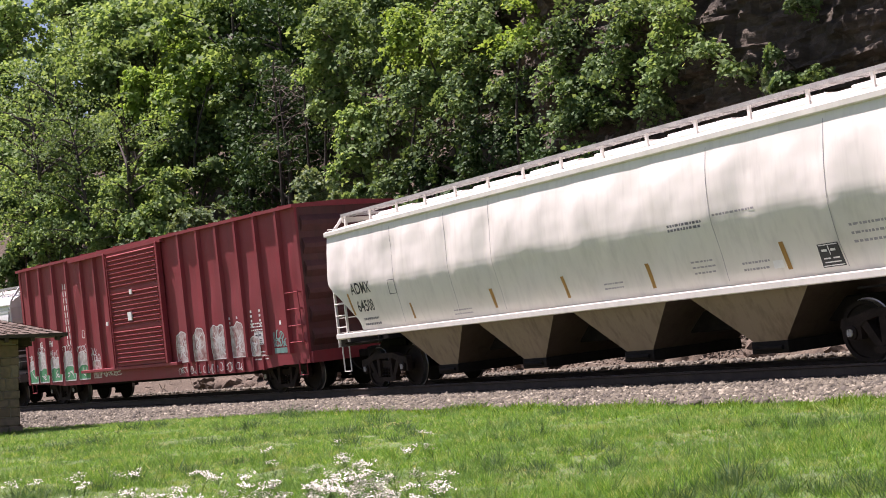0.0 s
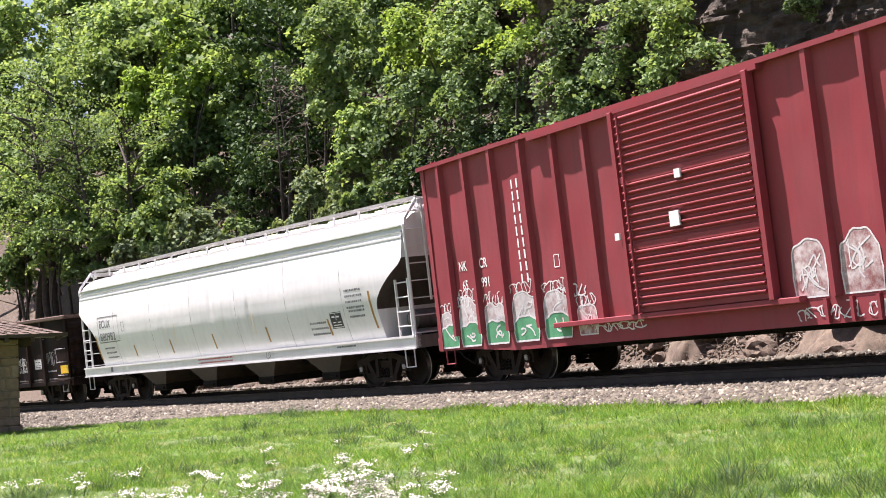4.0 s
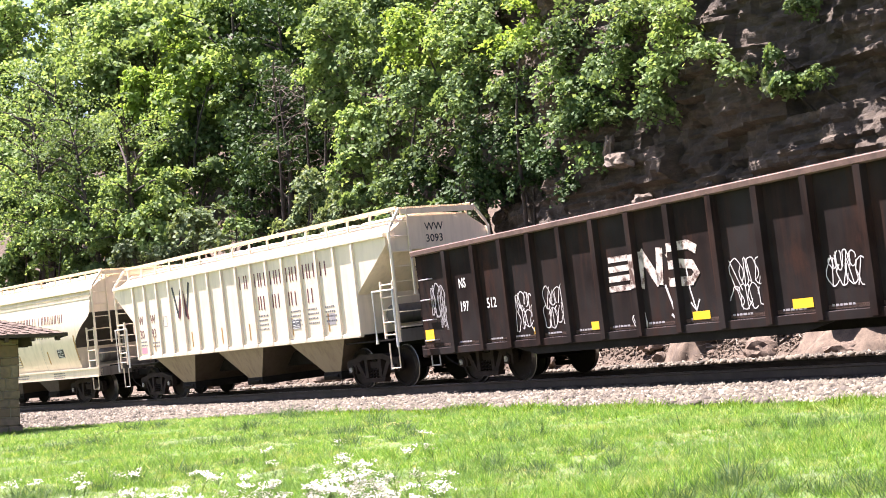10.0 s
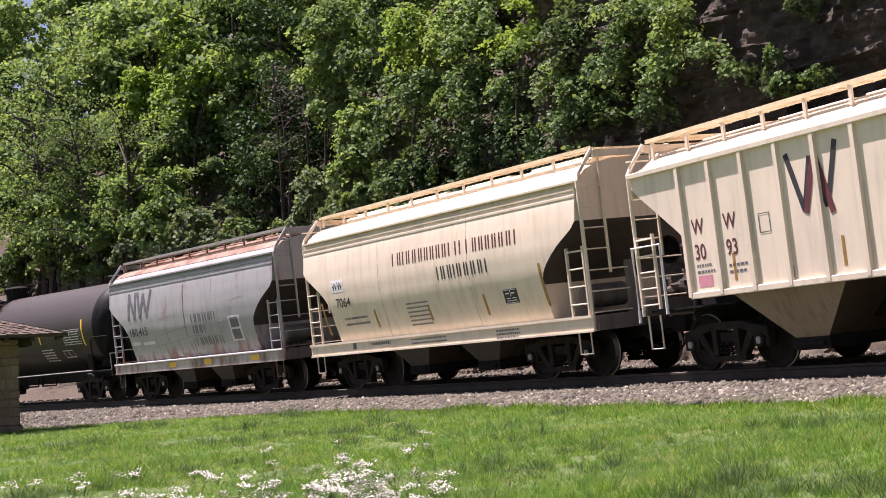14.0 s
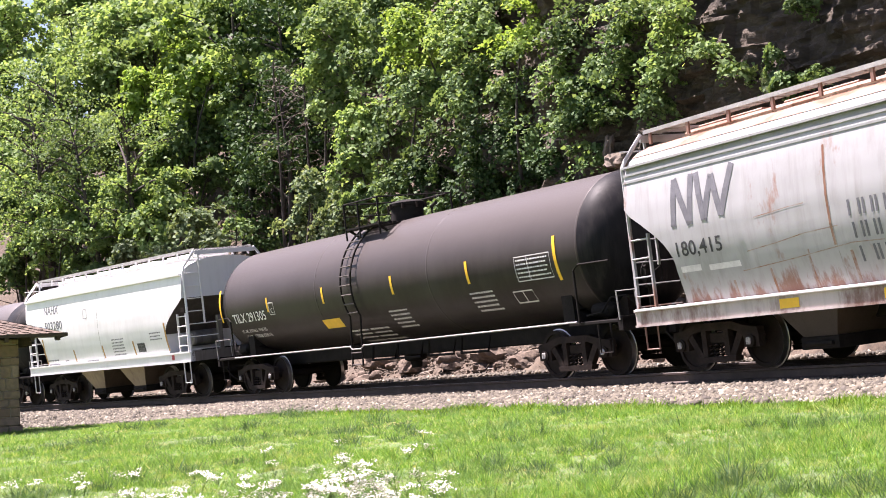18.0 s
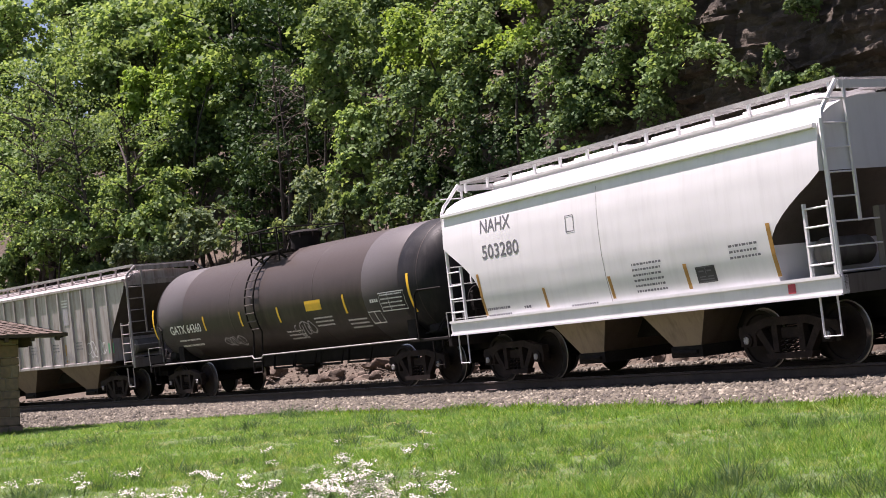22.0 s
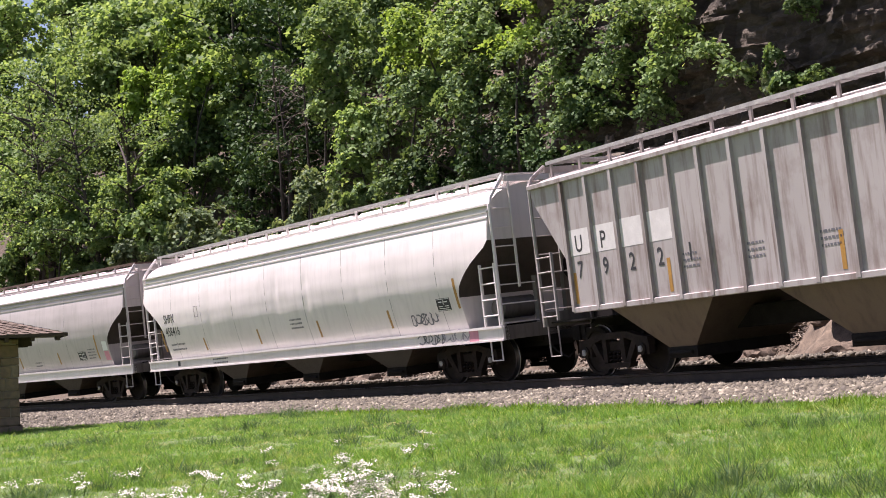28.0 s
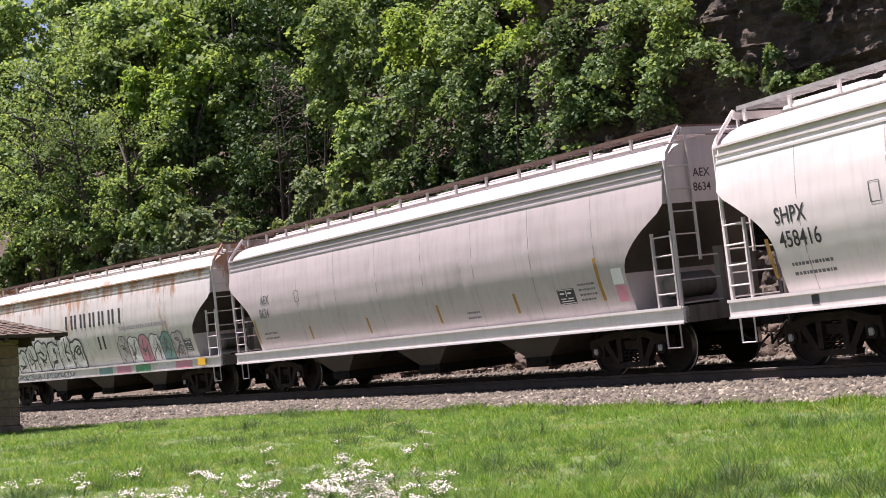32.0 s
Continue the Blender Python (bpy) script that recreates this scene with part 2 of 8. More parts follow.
M["tankband"] = car_paint("faded_grey_black_paint", (0.040, 0.036, 0.037), grime=(0.075, 0.060, 0.052), dirt=0.3, rough=0.45, wave=0.1, pale_top=(1.9, 2.8, (0.088, 0.081, 0.081)))
M["tankhead"] = car_paint("clean_black_paint", (0.006, 0.0058, 0.0075), dirt=0.08, rough=0.5, wave=0.05)
M["tankhead"].node_tree.nodes["Principled BSDF"].inputs["Specular IOR Level"].default_value = 0.1
M["rustroof"] = car_paint("rusty_roof", (0.32, 0.22, 0.16), dirt=0.4, rust=0.95, rust_col=(0.16, 0.058, 0.027))
M["patchroof"] = car_paint("rust_patched_white_roof", (0.50, 0.47, 0.44), dirt=0.4, rust=0.45, rust_col=(0.26, 0.11, 0.05))
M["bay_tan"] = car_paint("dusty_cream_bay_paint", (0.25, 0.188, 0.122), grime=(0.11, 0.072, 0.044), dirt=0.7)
# shade on the slope sheets, put into one dark colour for all hoppers
M["slope_shade"] = car_paint("shaded_slope_sheet", (0.052, 0.042, 0.035), grime=(0.025, 0.019, 0.015), dirt=0.7)
# shade between the cars put into the end gear's colour, with grime
M["end_shade"] = car_paint("shaded_end_paint", (0.135, 0.122, 0.113), grime=(0.05, 0.04, 0.034), dirt=0.7)
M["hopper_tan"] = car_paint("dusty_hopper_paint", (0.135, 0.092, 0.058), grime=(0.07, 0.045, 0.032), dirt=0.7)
M["bay_shade"] = car_paint("shaded_bay_slope", (0.075, 0.054, 0.039), grime=(0.035, 0.024, 0.017), dirt=0.7)
# near-black bays: shade behind the sills put into the colour, with grime
M["bay_dark"] = car_paint("shaded_grimy_hopper_paint", (0.020, 0.0155, 0.012), grime=(0.014, 0.011, 0.01), dirt=0.8)
M["under"] = plain("grimy_underframe_steel", (0.014, 0.012, 0.011), 0.85, 0.0, 0.4, 4)
M["worn"] = plain("worn_black_steel", (0.085, 0.07, 0.062), 0.6, 0.2, 0.5, 8)
M["truck"] = plain("cast_truck_steel", (0.023, 0.016, 0.013), 0.8, 0.0, 0.5, 6)
M["wheel"] = plain("rusty_wheel_steel", (0.015, 0.0105, 0.0085), 0.75, 0.0, 0.35, 5)
M["tread"] = plain("polished_wheel_rim", (0.40, 0.39, 0.38), 0.3, 0.9, 0.1, 10)
for _k in ("under", "truck", "wheel", "tank", "tank_b", "tankband"):
    M[_k].node_tree.nodes["Principled BSDF"].inputs["Specular IOR Level"].default_value = 0.16
M["rail"] = plain("rusty_rail_steel", (0.055, 0.040, 0.033), 0.7, 0.2, 0.35, 3)
M["railtop"] = plain("polished_rail_head", (0.42, 0.40, 0.38), 0.35, 0.7, 0.12, 3)
M["white"] = plain("white_lettering", (0.75, 0.75, 0.74), 0.6, 0, 0.06, 8, 0.02)
M["black"] = plain("black_lettering", (0.03, 0.03, 0.035), 0.6, 0, 0.2, 8, 0.02)
M["maroon"] = plain("maroon_lettering", (0.12, 0.025, 0.035), 0.6, 0, 0.2, 8, 0.02)
M["greytext"] = plain("grey_lettering", (0.12, 0.12, 0.135), 0.6, 0, 0.2, 8, 0.02)
M["yellow"] = plain("yellow_reflector", (0.85, 0.50, 0.02), 0.45, 0, 0.12, 4, 0.02)
M["amber"] = plain("faded_amber_reflector", (0.36, 0.19, 0.04), 0.5, 0, 0.2, 4, 0.02)
M["green"] = plain("green_spray_paint", (0.07, 0.28, 0.14), 0.6, 0, 0.2, 8, 0.02)
M["teal"] = plain("teal_spray_paint", (0.16, 0.30, 0.28), 0.6, 0, 0.2, 8, 0.02)
M["spray"] = plain("white_spray_paint", (0.62, 0.60, 0.60), 0.6, 0, 0.15, 8, 0.02)
M["spray_grey"] = plain("grey_spray_paint", (0.33, 0.31, 0.33), 0.6, 0, 0.2, 8, 0.02)
def haze_mat(name, under, over, lo, hi):
    """Half-worn spray paint: the coat breaks up over the paint beneath."""
    m, t, b = material(name, 0.6)
    n1 = noise_tex(t, 5.0, (1, 1, 1), 6, 0.7)
    c = mix(t, ramp(t, n1, [(lo, (0, 0, 0)), (hi, (1, 1, 1))]), under, over)
    t.links.new(c, b.inputs["Base Color"])
    return m


M["haze_red"] = haze_mat("worn_white_spray_on_red", (0.24, 0.09, 0.09), (0.55, 0.49, 0.48), 0.38, 0.62)
M["haze_grey"] = haze_mat("worn_grey_spray_on_red", (0.28, 0.16, 0.16), (0.50, 0.48, 0.48), 0.30, 0.56)
M["haze_logo"] = haze_mat("rust_flecked_white_lettering", (0.10, 0.05, 0.04), (0.62, 0.54, 0.49), 0.40, 0.52)
M["rustsill"] = car_paint("rusted_sill_paint", (0.48, 0.42, 0.40), dirt=0.5, rust=0.8, rust_col=(0.13, 0.052, 0.036))
M["haze_white"] = haze_mat("chalky_white_spray", (0.38, 0.36, 0.35), (0.78, 0.77, 0.76), 0.35, 0.55)
M["pink"] = plain("pink_placard", (0.60, 0.25, 0.32), 0.6, 0, 0.1, 8, 0.02)
M["red"] = plain("red_lettering", (0.45, 0.06, 0.08), 0.6, 0, 0.1, 8, 0.02)
M["peach"] = plain("peach_painted_grating", (0.74, 0.60, 0.40), 0.7, 0, 0.2, 5)
M["rust_run"] = haze_mat("thin_rust_run", (0.33, 0.29, 0.27), (0.24, 0.11, 0.06), 0.40, 0.62)
M["patch"] = plain("chalky_white_patch_paint", (0.60, 0.58, 0.57), 0.6, 0, 0.1, 5, 0.02)
M["seam"] = plain("dirty_weld_seam", (0.30, 0.285, 0.275), 0.7, 0, 0.3, 5)
M["galv"] = plain("galvanised_grating", (0.36, 0.35, 0.34), 0.6, 0.3, 0.25, 5)
M["darkgrate"] = plain("rusty_grating", (0.115, 0.068, 0.054), 0.75, 0.1, 0.35, 5)
M["tie"] = plain("creosoted_timber", (0.05, 0.04, 0.033), 0.85, 0, 0.4, 5, 0.4)
M["shingle"] = plain("brown_shingle", (0.092, 0.064, 0.047), 0.9, 0, 0.45, 7, 0.4)
M["darkwood"] = plain("dark_stained_wood", (0.05, 0.032, 0.022), 0.8, 0, 0.35, 6, 0.3)
M["bark"] = plain("grey_brown_bark", (0.048, 0.039, 0.032), 0.9, 0, 0.45, 5, 0.6)
M["deadbark"] = plain("grey_dead_bark", (0.15, 0.125, 0.105), 0.9, 0, 0.35, 6, 0.4)
M["deadwood"] = plain("bleached_dead_wood", (0.22, 0.185, 0.145), 0.85, 0, 0.3, 6, 0.4)


def pier_stone():
    m, t, b = material("sandstone_block", 0.9)
    info = node(t, "ObjectInfo")
    c = ramp(t, info.outputs["Random"], [(0.0, (0.17, 0.108, 0.068)), (0.35, (0.25, 0.178, 0.12)), (0.7, (0.22, 0.155, 0.105)), (1.0, (0.30, 0.23, 0.168))])
    n1 = noise_tex(t, 9, (1, 1, 1), 6)
    c = mix(t, ramp(t, n1, [(0.4, (0, 0, 0)), (0.75, (0.7,) * 3)]), c, (0.10, 0.085, 0.06))
    t.links.new(c, b.inputs["Base Color"])
    bump(t, b, n1, 0.6, 0.03)
    return m


M["pier"] = pier_stone()
M["mortar"] = plain("grey_mortar", (0.30, 0.27, 0.22), 0.95, 0, 0.2, 12, 0.3)


def stones_mat():
    m, t, b = material("ballast_stone", 0.85)
    g = node(t, "NewGeometry")
    c = ramp(t, g.outputs["Random Per Island"], [(0.0, (0.015, 0.0125, 0.009)), (0.3, (0.058, 0.050, 0.035)), (0.6, (0.128, 0.112, 0.080)), (0.85, (0.033, 0.027, 0.020)), (1.0, (0.28, 0.25, 0.19))])
    n1 = noise_tex(t, 30, (1, 1, 1), 3)
    c = mix(t, ramp(t, n1, [(0.4, (0, 0, 0)), (0.8, (0.4,) * 3)]), c, (0.125, 0.106, 0.078))
    t.links.new(c, b.inputs["Base Color"])
    bump(t, b, n1, 0.3, 0.01)
    return m


M["ballast"] = stones_mat()


M["pale_rock"] = plain("pale_weathered_rock", (0.15, 0.122, 0.095), 0.9, 0, 0.45, 5, 0.8, (0.10, 0.08, 0.06))
M["rubble"] = plain("tan_rubble", (0.108, 0.082, 0.058), 0.95, 0, 0.5, 4, 0.7, (0.05, 0.037, 0.027))


def leaf_mat(name, stops, glow=0.4, patchy=False, vary=(0.55, 1.4)):
    m, t, b = material(name, 0.62)
    g = node(t, "NewGeometry")
    c = ramp(t, g.outputs["Random Per Island"], stops)
    if patchy:
        n3 = noise_tex(t, 11.0, (1, 1, 1), 2, 0.5)
        c = mix(t, ramp(t, n3, [(0.45, (0, 0, 0)), (0.68, (0.6,) * 3)]), c, (0.070, 0.150, 0.045))
        n1, n2 = noise_tex(t, 0.9, (1, 1, 1), 4, 0.6), noise_tex(t, 2.6, (1, 1, 1), 3, 0.6)
        c = mix(t, ramp(t, n1, [(0.48, (0, 0, 0)), (0.72, (0.75,) * 3)]), c, (0.085, 0.165, 0.065))
        c = mix(t, ramp(t, n2, [(0.55, (0, 0, 0)), (0.76, (0.7,) * 3)]), c, (0.38, 0.37, 0.19))
    b.inputs["Specular IOR Level"].default_value = 0.12
    b.inputs["Roughness"].default_value = 0.6
    info = node(t, "ObjectInfo")
    hs = node(t, "HueSaturation")
    v = ramp(t, info.outputs["Random"], [(0, (vary[0],) * 3), (1, (vary[1],) * 3)])
    t.links.new(v, hs.inputs["Value"])
    t.links.new(c, hs.inputs["Color"])
    t.links.new(hs.outputs[0], b.inputs["Base Color"])
    tr = node(t, "BsdfTranslucent")
    ms = t.nodes.new("ShaderNodeMixShader")
    ms.inputs[0].default_value = glow
    bright = mix(t, 1.0, hs.outputs[0], (1.25, 1.15, 0.62), "MULTIPLY")
    t.links.new(bright, tr.inputs[0])
    t.links.new(b.outputs[0], ms.inputs[1])
    t.links.new(tr.outputs[0], ms.inputs[2])
    t.links.new(ms.outputs[0], t.nodes["Material Output"].inputs[0])
    return m


M["leaf"] = leaf_mat("spring_maple_leaf", [(0, (0.0928, 0.162, 0.0552)), (0.5, (0.169, 0.266, 0.096)), (1, (0.262, 0.365, 0.162))], 0.46, False, (0.85, 1.15))
M["leaf_y"] = leaf_mat("yellow_green_maple_leaf", [(0, (0.122, 0.212, 0.0408)), (0.5, (0.201, 0.32, 0.0696)), (1, (0.279, 0.399, 0.12))], 0.48, False, (0.85, 1.15))
M["leaf_b"] = leaf_mat("deep_green_leaf", [(0, (0.0546, 0.101, 0.0396)), (0.5, (0.107, 0.179, 0.0672)), (1, (0.18, 0.266, 0.118))], 0.38, False, (0.8, 1.2))
# very dark leaf: shade in the wood's gaps put into the colour
M["leaf_d"] = leaf_mat("shade_dark_leaf", [(0, (0.0154, 0.03636, 0.0121)), (0.6, (0.0352, 0.07273, 0.0242)), (1, (0.0715, 0.1198, 0.0462))], 0.2, False, (0.8, 1.3))
M["leaf_c"] = leaf_mat("silvery_shrub_leaf", [(0, (0.065, 0.105, 0.050)), (0.5, (0.118, 0.172, 0.086)), (1, (0.190, 0.240, 0.145))], 0.36, False, (0.85, 1.2))
M["blade"] = leaf_mat("grass_blade", [(0, (0.0464, 0.119, 0.0193)), (0.45, (0.122, 0.256, 0.0385)), (0.84, (0.203, 0.354, 0.0642)), (1, (0.422, 0.442, 0.193))], 0.36, True)


M["tall_blade"] = leaf_mat("blue_green_tall_grass", [(0, (0.03915, 0.08505, 0.0348)), (0.6, (0.06525, 0.1255, 0.0522)), (1, (0.1218, 0.1782, 0.0783))], 0.3)
M["lush_blade"] = leaf_mat("lush_grass_blade", [(0, (0.0622, 0.146, 0.0141)), (0.5, (0.139, 0.278, 0.0247)), (1, (0.23, 0.377, 0.0493))], 0.4)
M["thatch"] = leaf_mat("dry_straw_thatch", [(0, (0.20, 0.22, 0.09)), (0.5, (0.36, 0.34, 0.18)), (1, (0.50, 0.45, 0.28))], 0.3)


def lawn_mat():
    m, t, b = material("lawn_and_forest_floor", 0.95)
    tc = node(t, "TexCoord")
    n1 = noise_tex(t, 0.35, (1, 1, 1), 5)
    n2 = noise_tex(t, 9.0, (1, 1, 1), 6, 0.7)
    a = ramp(t, n1, [(0.3, (0.065, 0.110, 0.032)), (0.65, (0.105, 0.155, 0.048))])
    c = mix(t, ramp(t, n2, [(0.45, (0, 0, 0)), (0.75, (0.7,) * 3)]), a, (0.085, 0.07, 0.03))
    at = t.nodes.new("ShaderNodeAttribute")
    at.attribute_name = "soil"
    rocky = ramp(t, n2, [(0.3, (0.034, 0.025, 0.017)), (0.55, (0.082, 0.061, 0.042)), (0.8, (0.155, 0.122, 0.089))])
    c = mix(t, at.outputs["Fac"], c, rocky)
    t.links.new(c, b.inputs["Base Color"])
    bump(t, b, n2, 0.7, 0.06)
    return m


M["lawn"] = lawn_mat()


def rock_mat():
    m, t, b = material("layered_dark_rock", 0.9)
    n1 = noise_tex(t, 0.8, (1, 1, 3.5), 8, 0.65)
    n2 = noise_tex(t, 5.0, (1, 1, 2), 8, 0.7)
    a = ramp(t, n1, [(0.25, (0.026, 0.020, 0.0148)), (0.5, (0.066, 0.051, 0.036)), (0.78, (0.140, 0.113, 0.082))])
    c = mix(t, ramp(t, n2, [(0.45, (0, 0, 0)), (0.72, (0.7,) * 3)]), a, (0.026, 0.021, 0.017))
    t.links.new(c, b.inputs["Base Color"])
    bump(t, b, n2, 0.9, 0.12)
    return m


M["rock"] = rock_mat()
M["boulder"] = plain("brown_boulder", (0.118, 0.088, 0.064), 0.95, 0, 0.55, 5.0, 1.0, (0.05, 0.036, 0.028))

# ---------- ground: one sheet in track coordinates ----------
def sheet():
    ss = [-490, -420, -350, -290, -240, -200, -170, -145, -125, -110, -98, -88, -80, -74] + [-70 + 0.8 * i for i in range(0, 138)] + [42, 45, 50, 56, 64, 74, 86, 100, 118, 140, 170, 210, 260, 320, 400, 485]
    ws = [150, 120, 90, 60, 40, 30, 24, 20, 17, 15, 13, 11, 9.5, 8, 7, 6, 5, 4.4, 3.9, 3.5, 3.3, 3.1, 2.8, 2.5, 2.2, 1.9, 1.2, 0.75, 0, -0.75, -1.2, -2.0, -2.6, -3.4, -4.8, -5.6, -6.2, -6.8, -7.4, -8.0, -8.6, -9.2, -9.5, -9.8, -10.2, -10.6, -11, -11.5, -12, -13, -14, -15.5, -17, -19, -21, -24, -27, -31, -36, -42, -50, -65, -90, -140, -250, -500, -1200]
    rows, soil = [], []
    for s in ss:
        r = []
        for w in ws:
            q = on_ground(s, w)
            if 3.6 < w < 60:
                q.z += 0.05 * noise.noise(Vector((q.x * 0.5, q.y * 0.5, 0.0)))
            r.append(q)
            soil.append(1.0 if w < 3.35 else 0.0)
        rows.append(r)
    rows.append(rows[0])
    soil += soil[:len(ws)]
    sh = Shape().grid(rows)
    me = sh.mesh("ground", M["lawn"], 0, False)
    me.shade_smooth()
    at = me.attributes.new("soil", "FLOAT", "POINT")
    at.data.foreach_set("value", np.array(soil, np.float32))
    return tagged(new("ground", me), "grassy lawn rising to a wooded hillside", "ground", kind="structure")


ground = sheet()


# ---------- tracks ----------
def rail_line(parent, w0, s0, s1, step):
    """A rail with foot, web and head swept along the curve."""
    prof = [(-0.075, -0.180), (0.075, -0.180), (0.075, -0.168), (0.012, -0.150), (0.010, -0.045), (0.037, -0.035), (0.037, -0.006), (0.030, 0.0), (-0.030, 0.0), (-0.037, -0.006), (-0.037, -0.035), (-0.010, -0.045), (-0.012, -0.150), (-0.075, -0.168)]
    n = int((s1 - s0) / step)
    off = 0.0 if w0 > -2 else 0.02
    rows = [[canted_at(s0 + (s1 - s0) * i / n, w0, a, b + off) for a, b in prof] for i in range(n + 1)]
    ob = part("rail", Shape().grid(rows, True), M["rail"], parent)
    me = ob.data
    me.materials.append(M["railtop"])
    for p in me.polygons:
        k = p.index % len(prof)
        p.material_index = 1 if k == 7 else 0
    return ob


def canted_at(s, w0, a, b):
    base = -4.3 if w0 < -2 else -0.10
    return canted(s, w0 - base + a, b) + (spot(s, base) - spot(s, 0))


for base, label in ((-0.10, "nearer railway track on a canted curve"), (-4.3, "farther railway track beside the hillside")):
    track = tagged(new("railway_track"), label, "railway track", "tracks", "structure")
    for side in (0.7525, -0.7525):
        rail_line(track, base + side, -230, 230, 1.5)
    tie = Shape().box(-0.115, 0.115, -1.3, 1.3, -0.36, -0.188, 0.015)
    tie_me = tie.mesh("tie", M["tie"])
    for i in range(92):
        s = -30 + 0.535 * i
        m = car_pose(s)
        m.translation = canted_at(s, base, 0, 0)
        part("tie", tie_me, None, track, at=m @ pose(0, random.uniform(-0.03, 0.03), 0, 0, 0, random.uniform(-0.6, 0.6)))


# ---------- freight cars ----------
def text_shape(body, size, squeeze=0.85):
    cu = bpy.data.curves.new("lettering", "FONT")
    cu.body, cu.size = body, size
    cu.resolution_u = 3
    cu.offset = size * 0.011
    ob = bpy.data.objects.new("lettering", cu)
    scene.collection.objects.link(ob)
    me = bpy.data.meshes.new_from_object(ob.evaluated_get(bpy.context.evaluated_depsgraph_get()))
    v = [(q.co.x * squeeze, q.co.y) for q in me.vertices]
    f = [tuple(p.vertices) for p in me.polygons]
    bpy.data.objects.remove(ob)
    bpy.data.curves.remove(cu)
    bpy.data.meshes.remove(me)
    return v, f


def sliced(v, f, dz, dx):
    """Cut flat marks into strips, so that they can follow a bowed flank."""
    bm = bmesh.new()
    vs = [bm.verts.new(q) for q in v]
    for q in f:
        if len(set(q)) == len(q):
            try:
                bm.faces.new([vs[k] for k in q])
            except ValueError:
                pass
    for axis, step in ((2, dz), (0, dx)):
        if not step:
            continue
        lo, hi = min(q[axis] for q in v), max(q[axis] for q in v)
        for k in range(math.ceil(lo / step), math.floor(hi / step) + 1):
            co, no = [0, 0, 0], [0, 0, 0]
            co[axis], no[axis] = k * step, 1
            bmesh.ops.bisect_plane(bm, geom=bm.verts[:] + bm.edges[:] + bm.faces[:], plane_co=co, plane_no=no)
    bm.verts.index_update()
    out = [tuple(q.co) for q in bm.verts], [tuple(q.index for q in p.verts) for p in bm.faces]
    bm.free()
    return out


def shade_slopes(ob):
    """Paint the shade into the overhung slope sheets' colour at a hopper's ends."""
    ob.data.materials.append(M["slope_shade"])
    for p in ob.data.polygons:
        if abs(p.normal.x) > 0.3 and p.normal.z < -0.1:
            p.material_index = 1


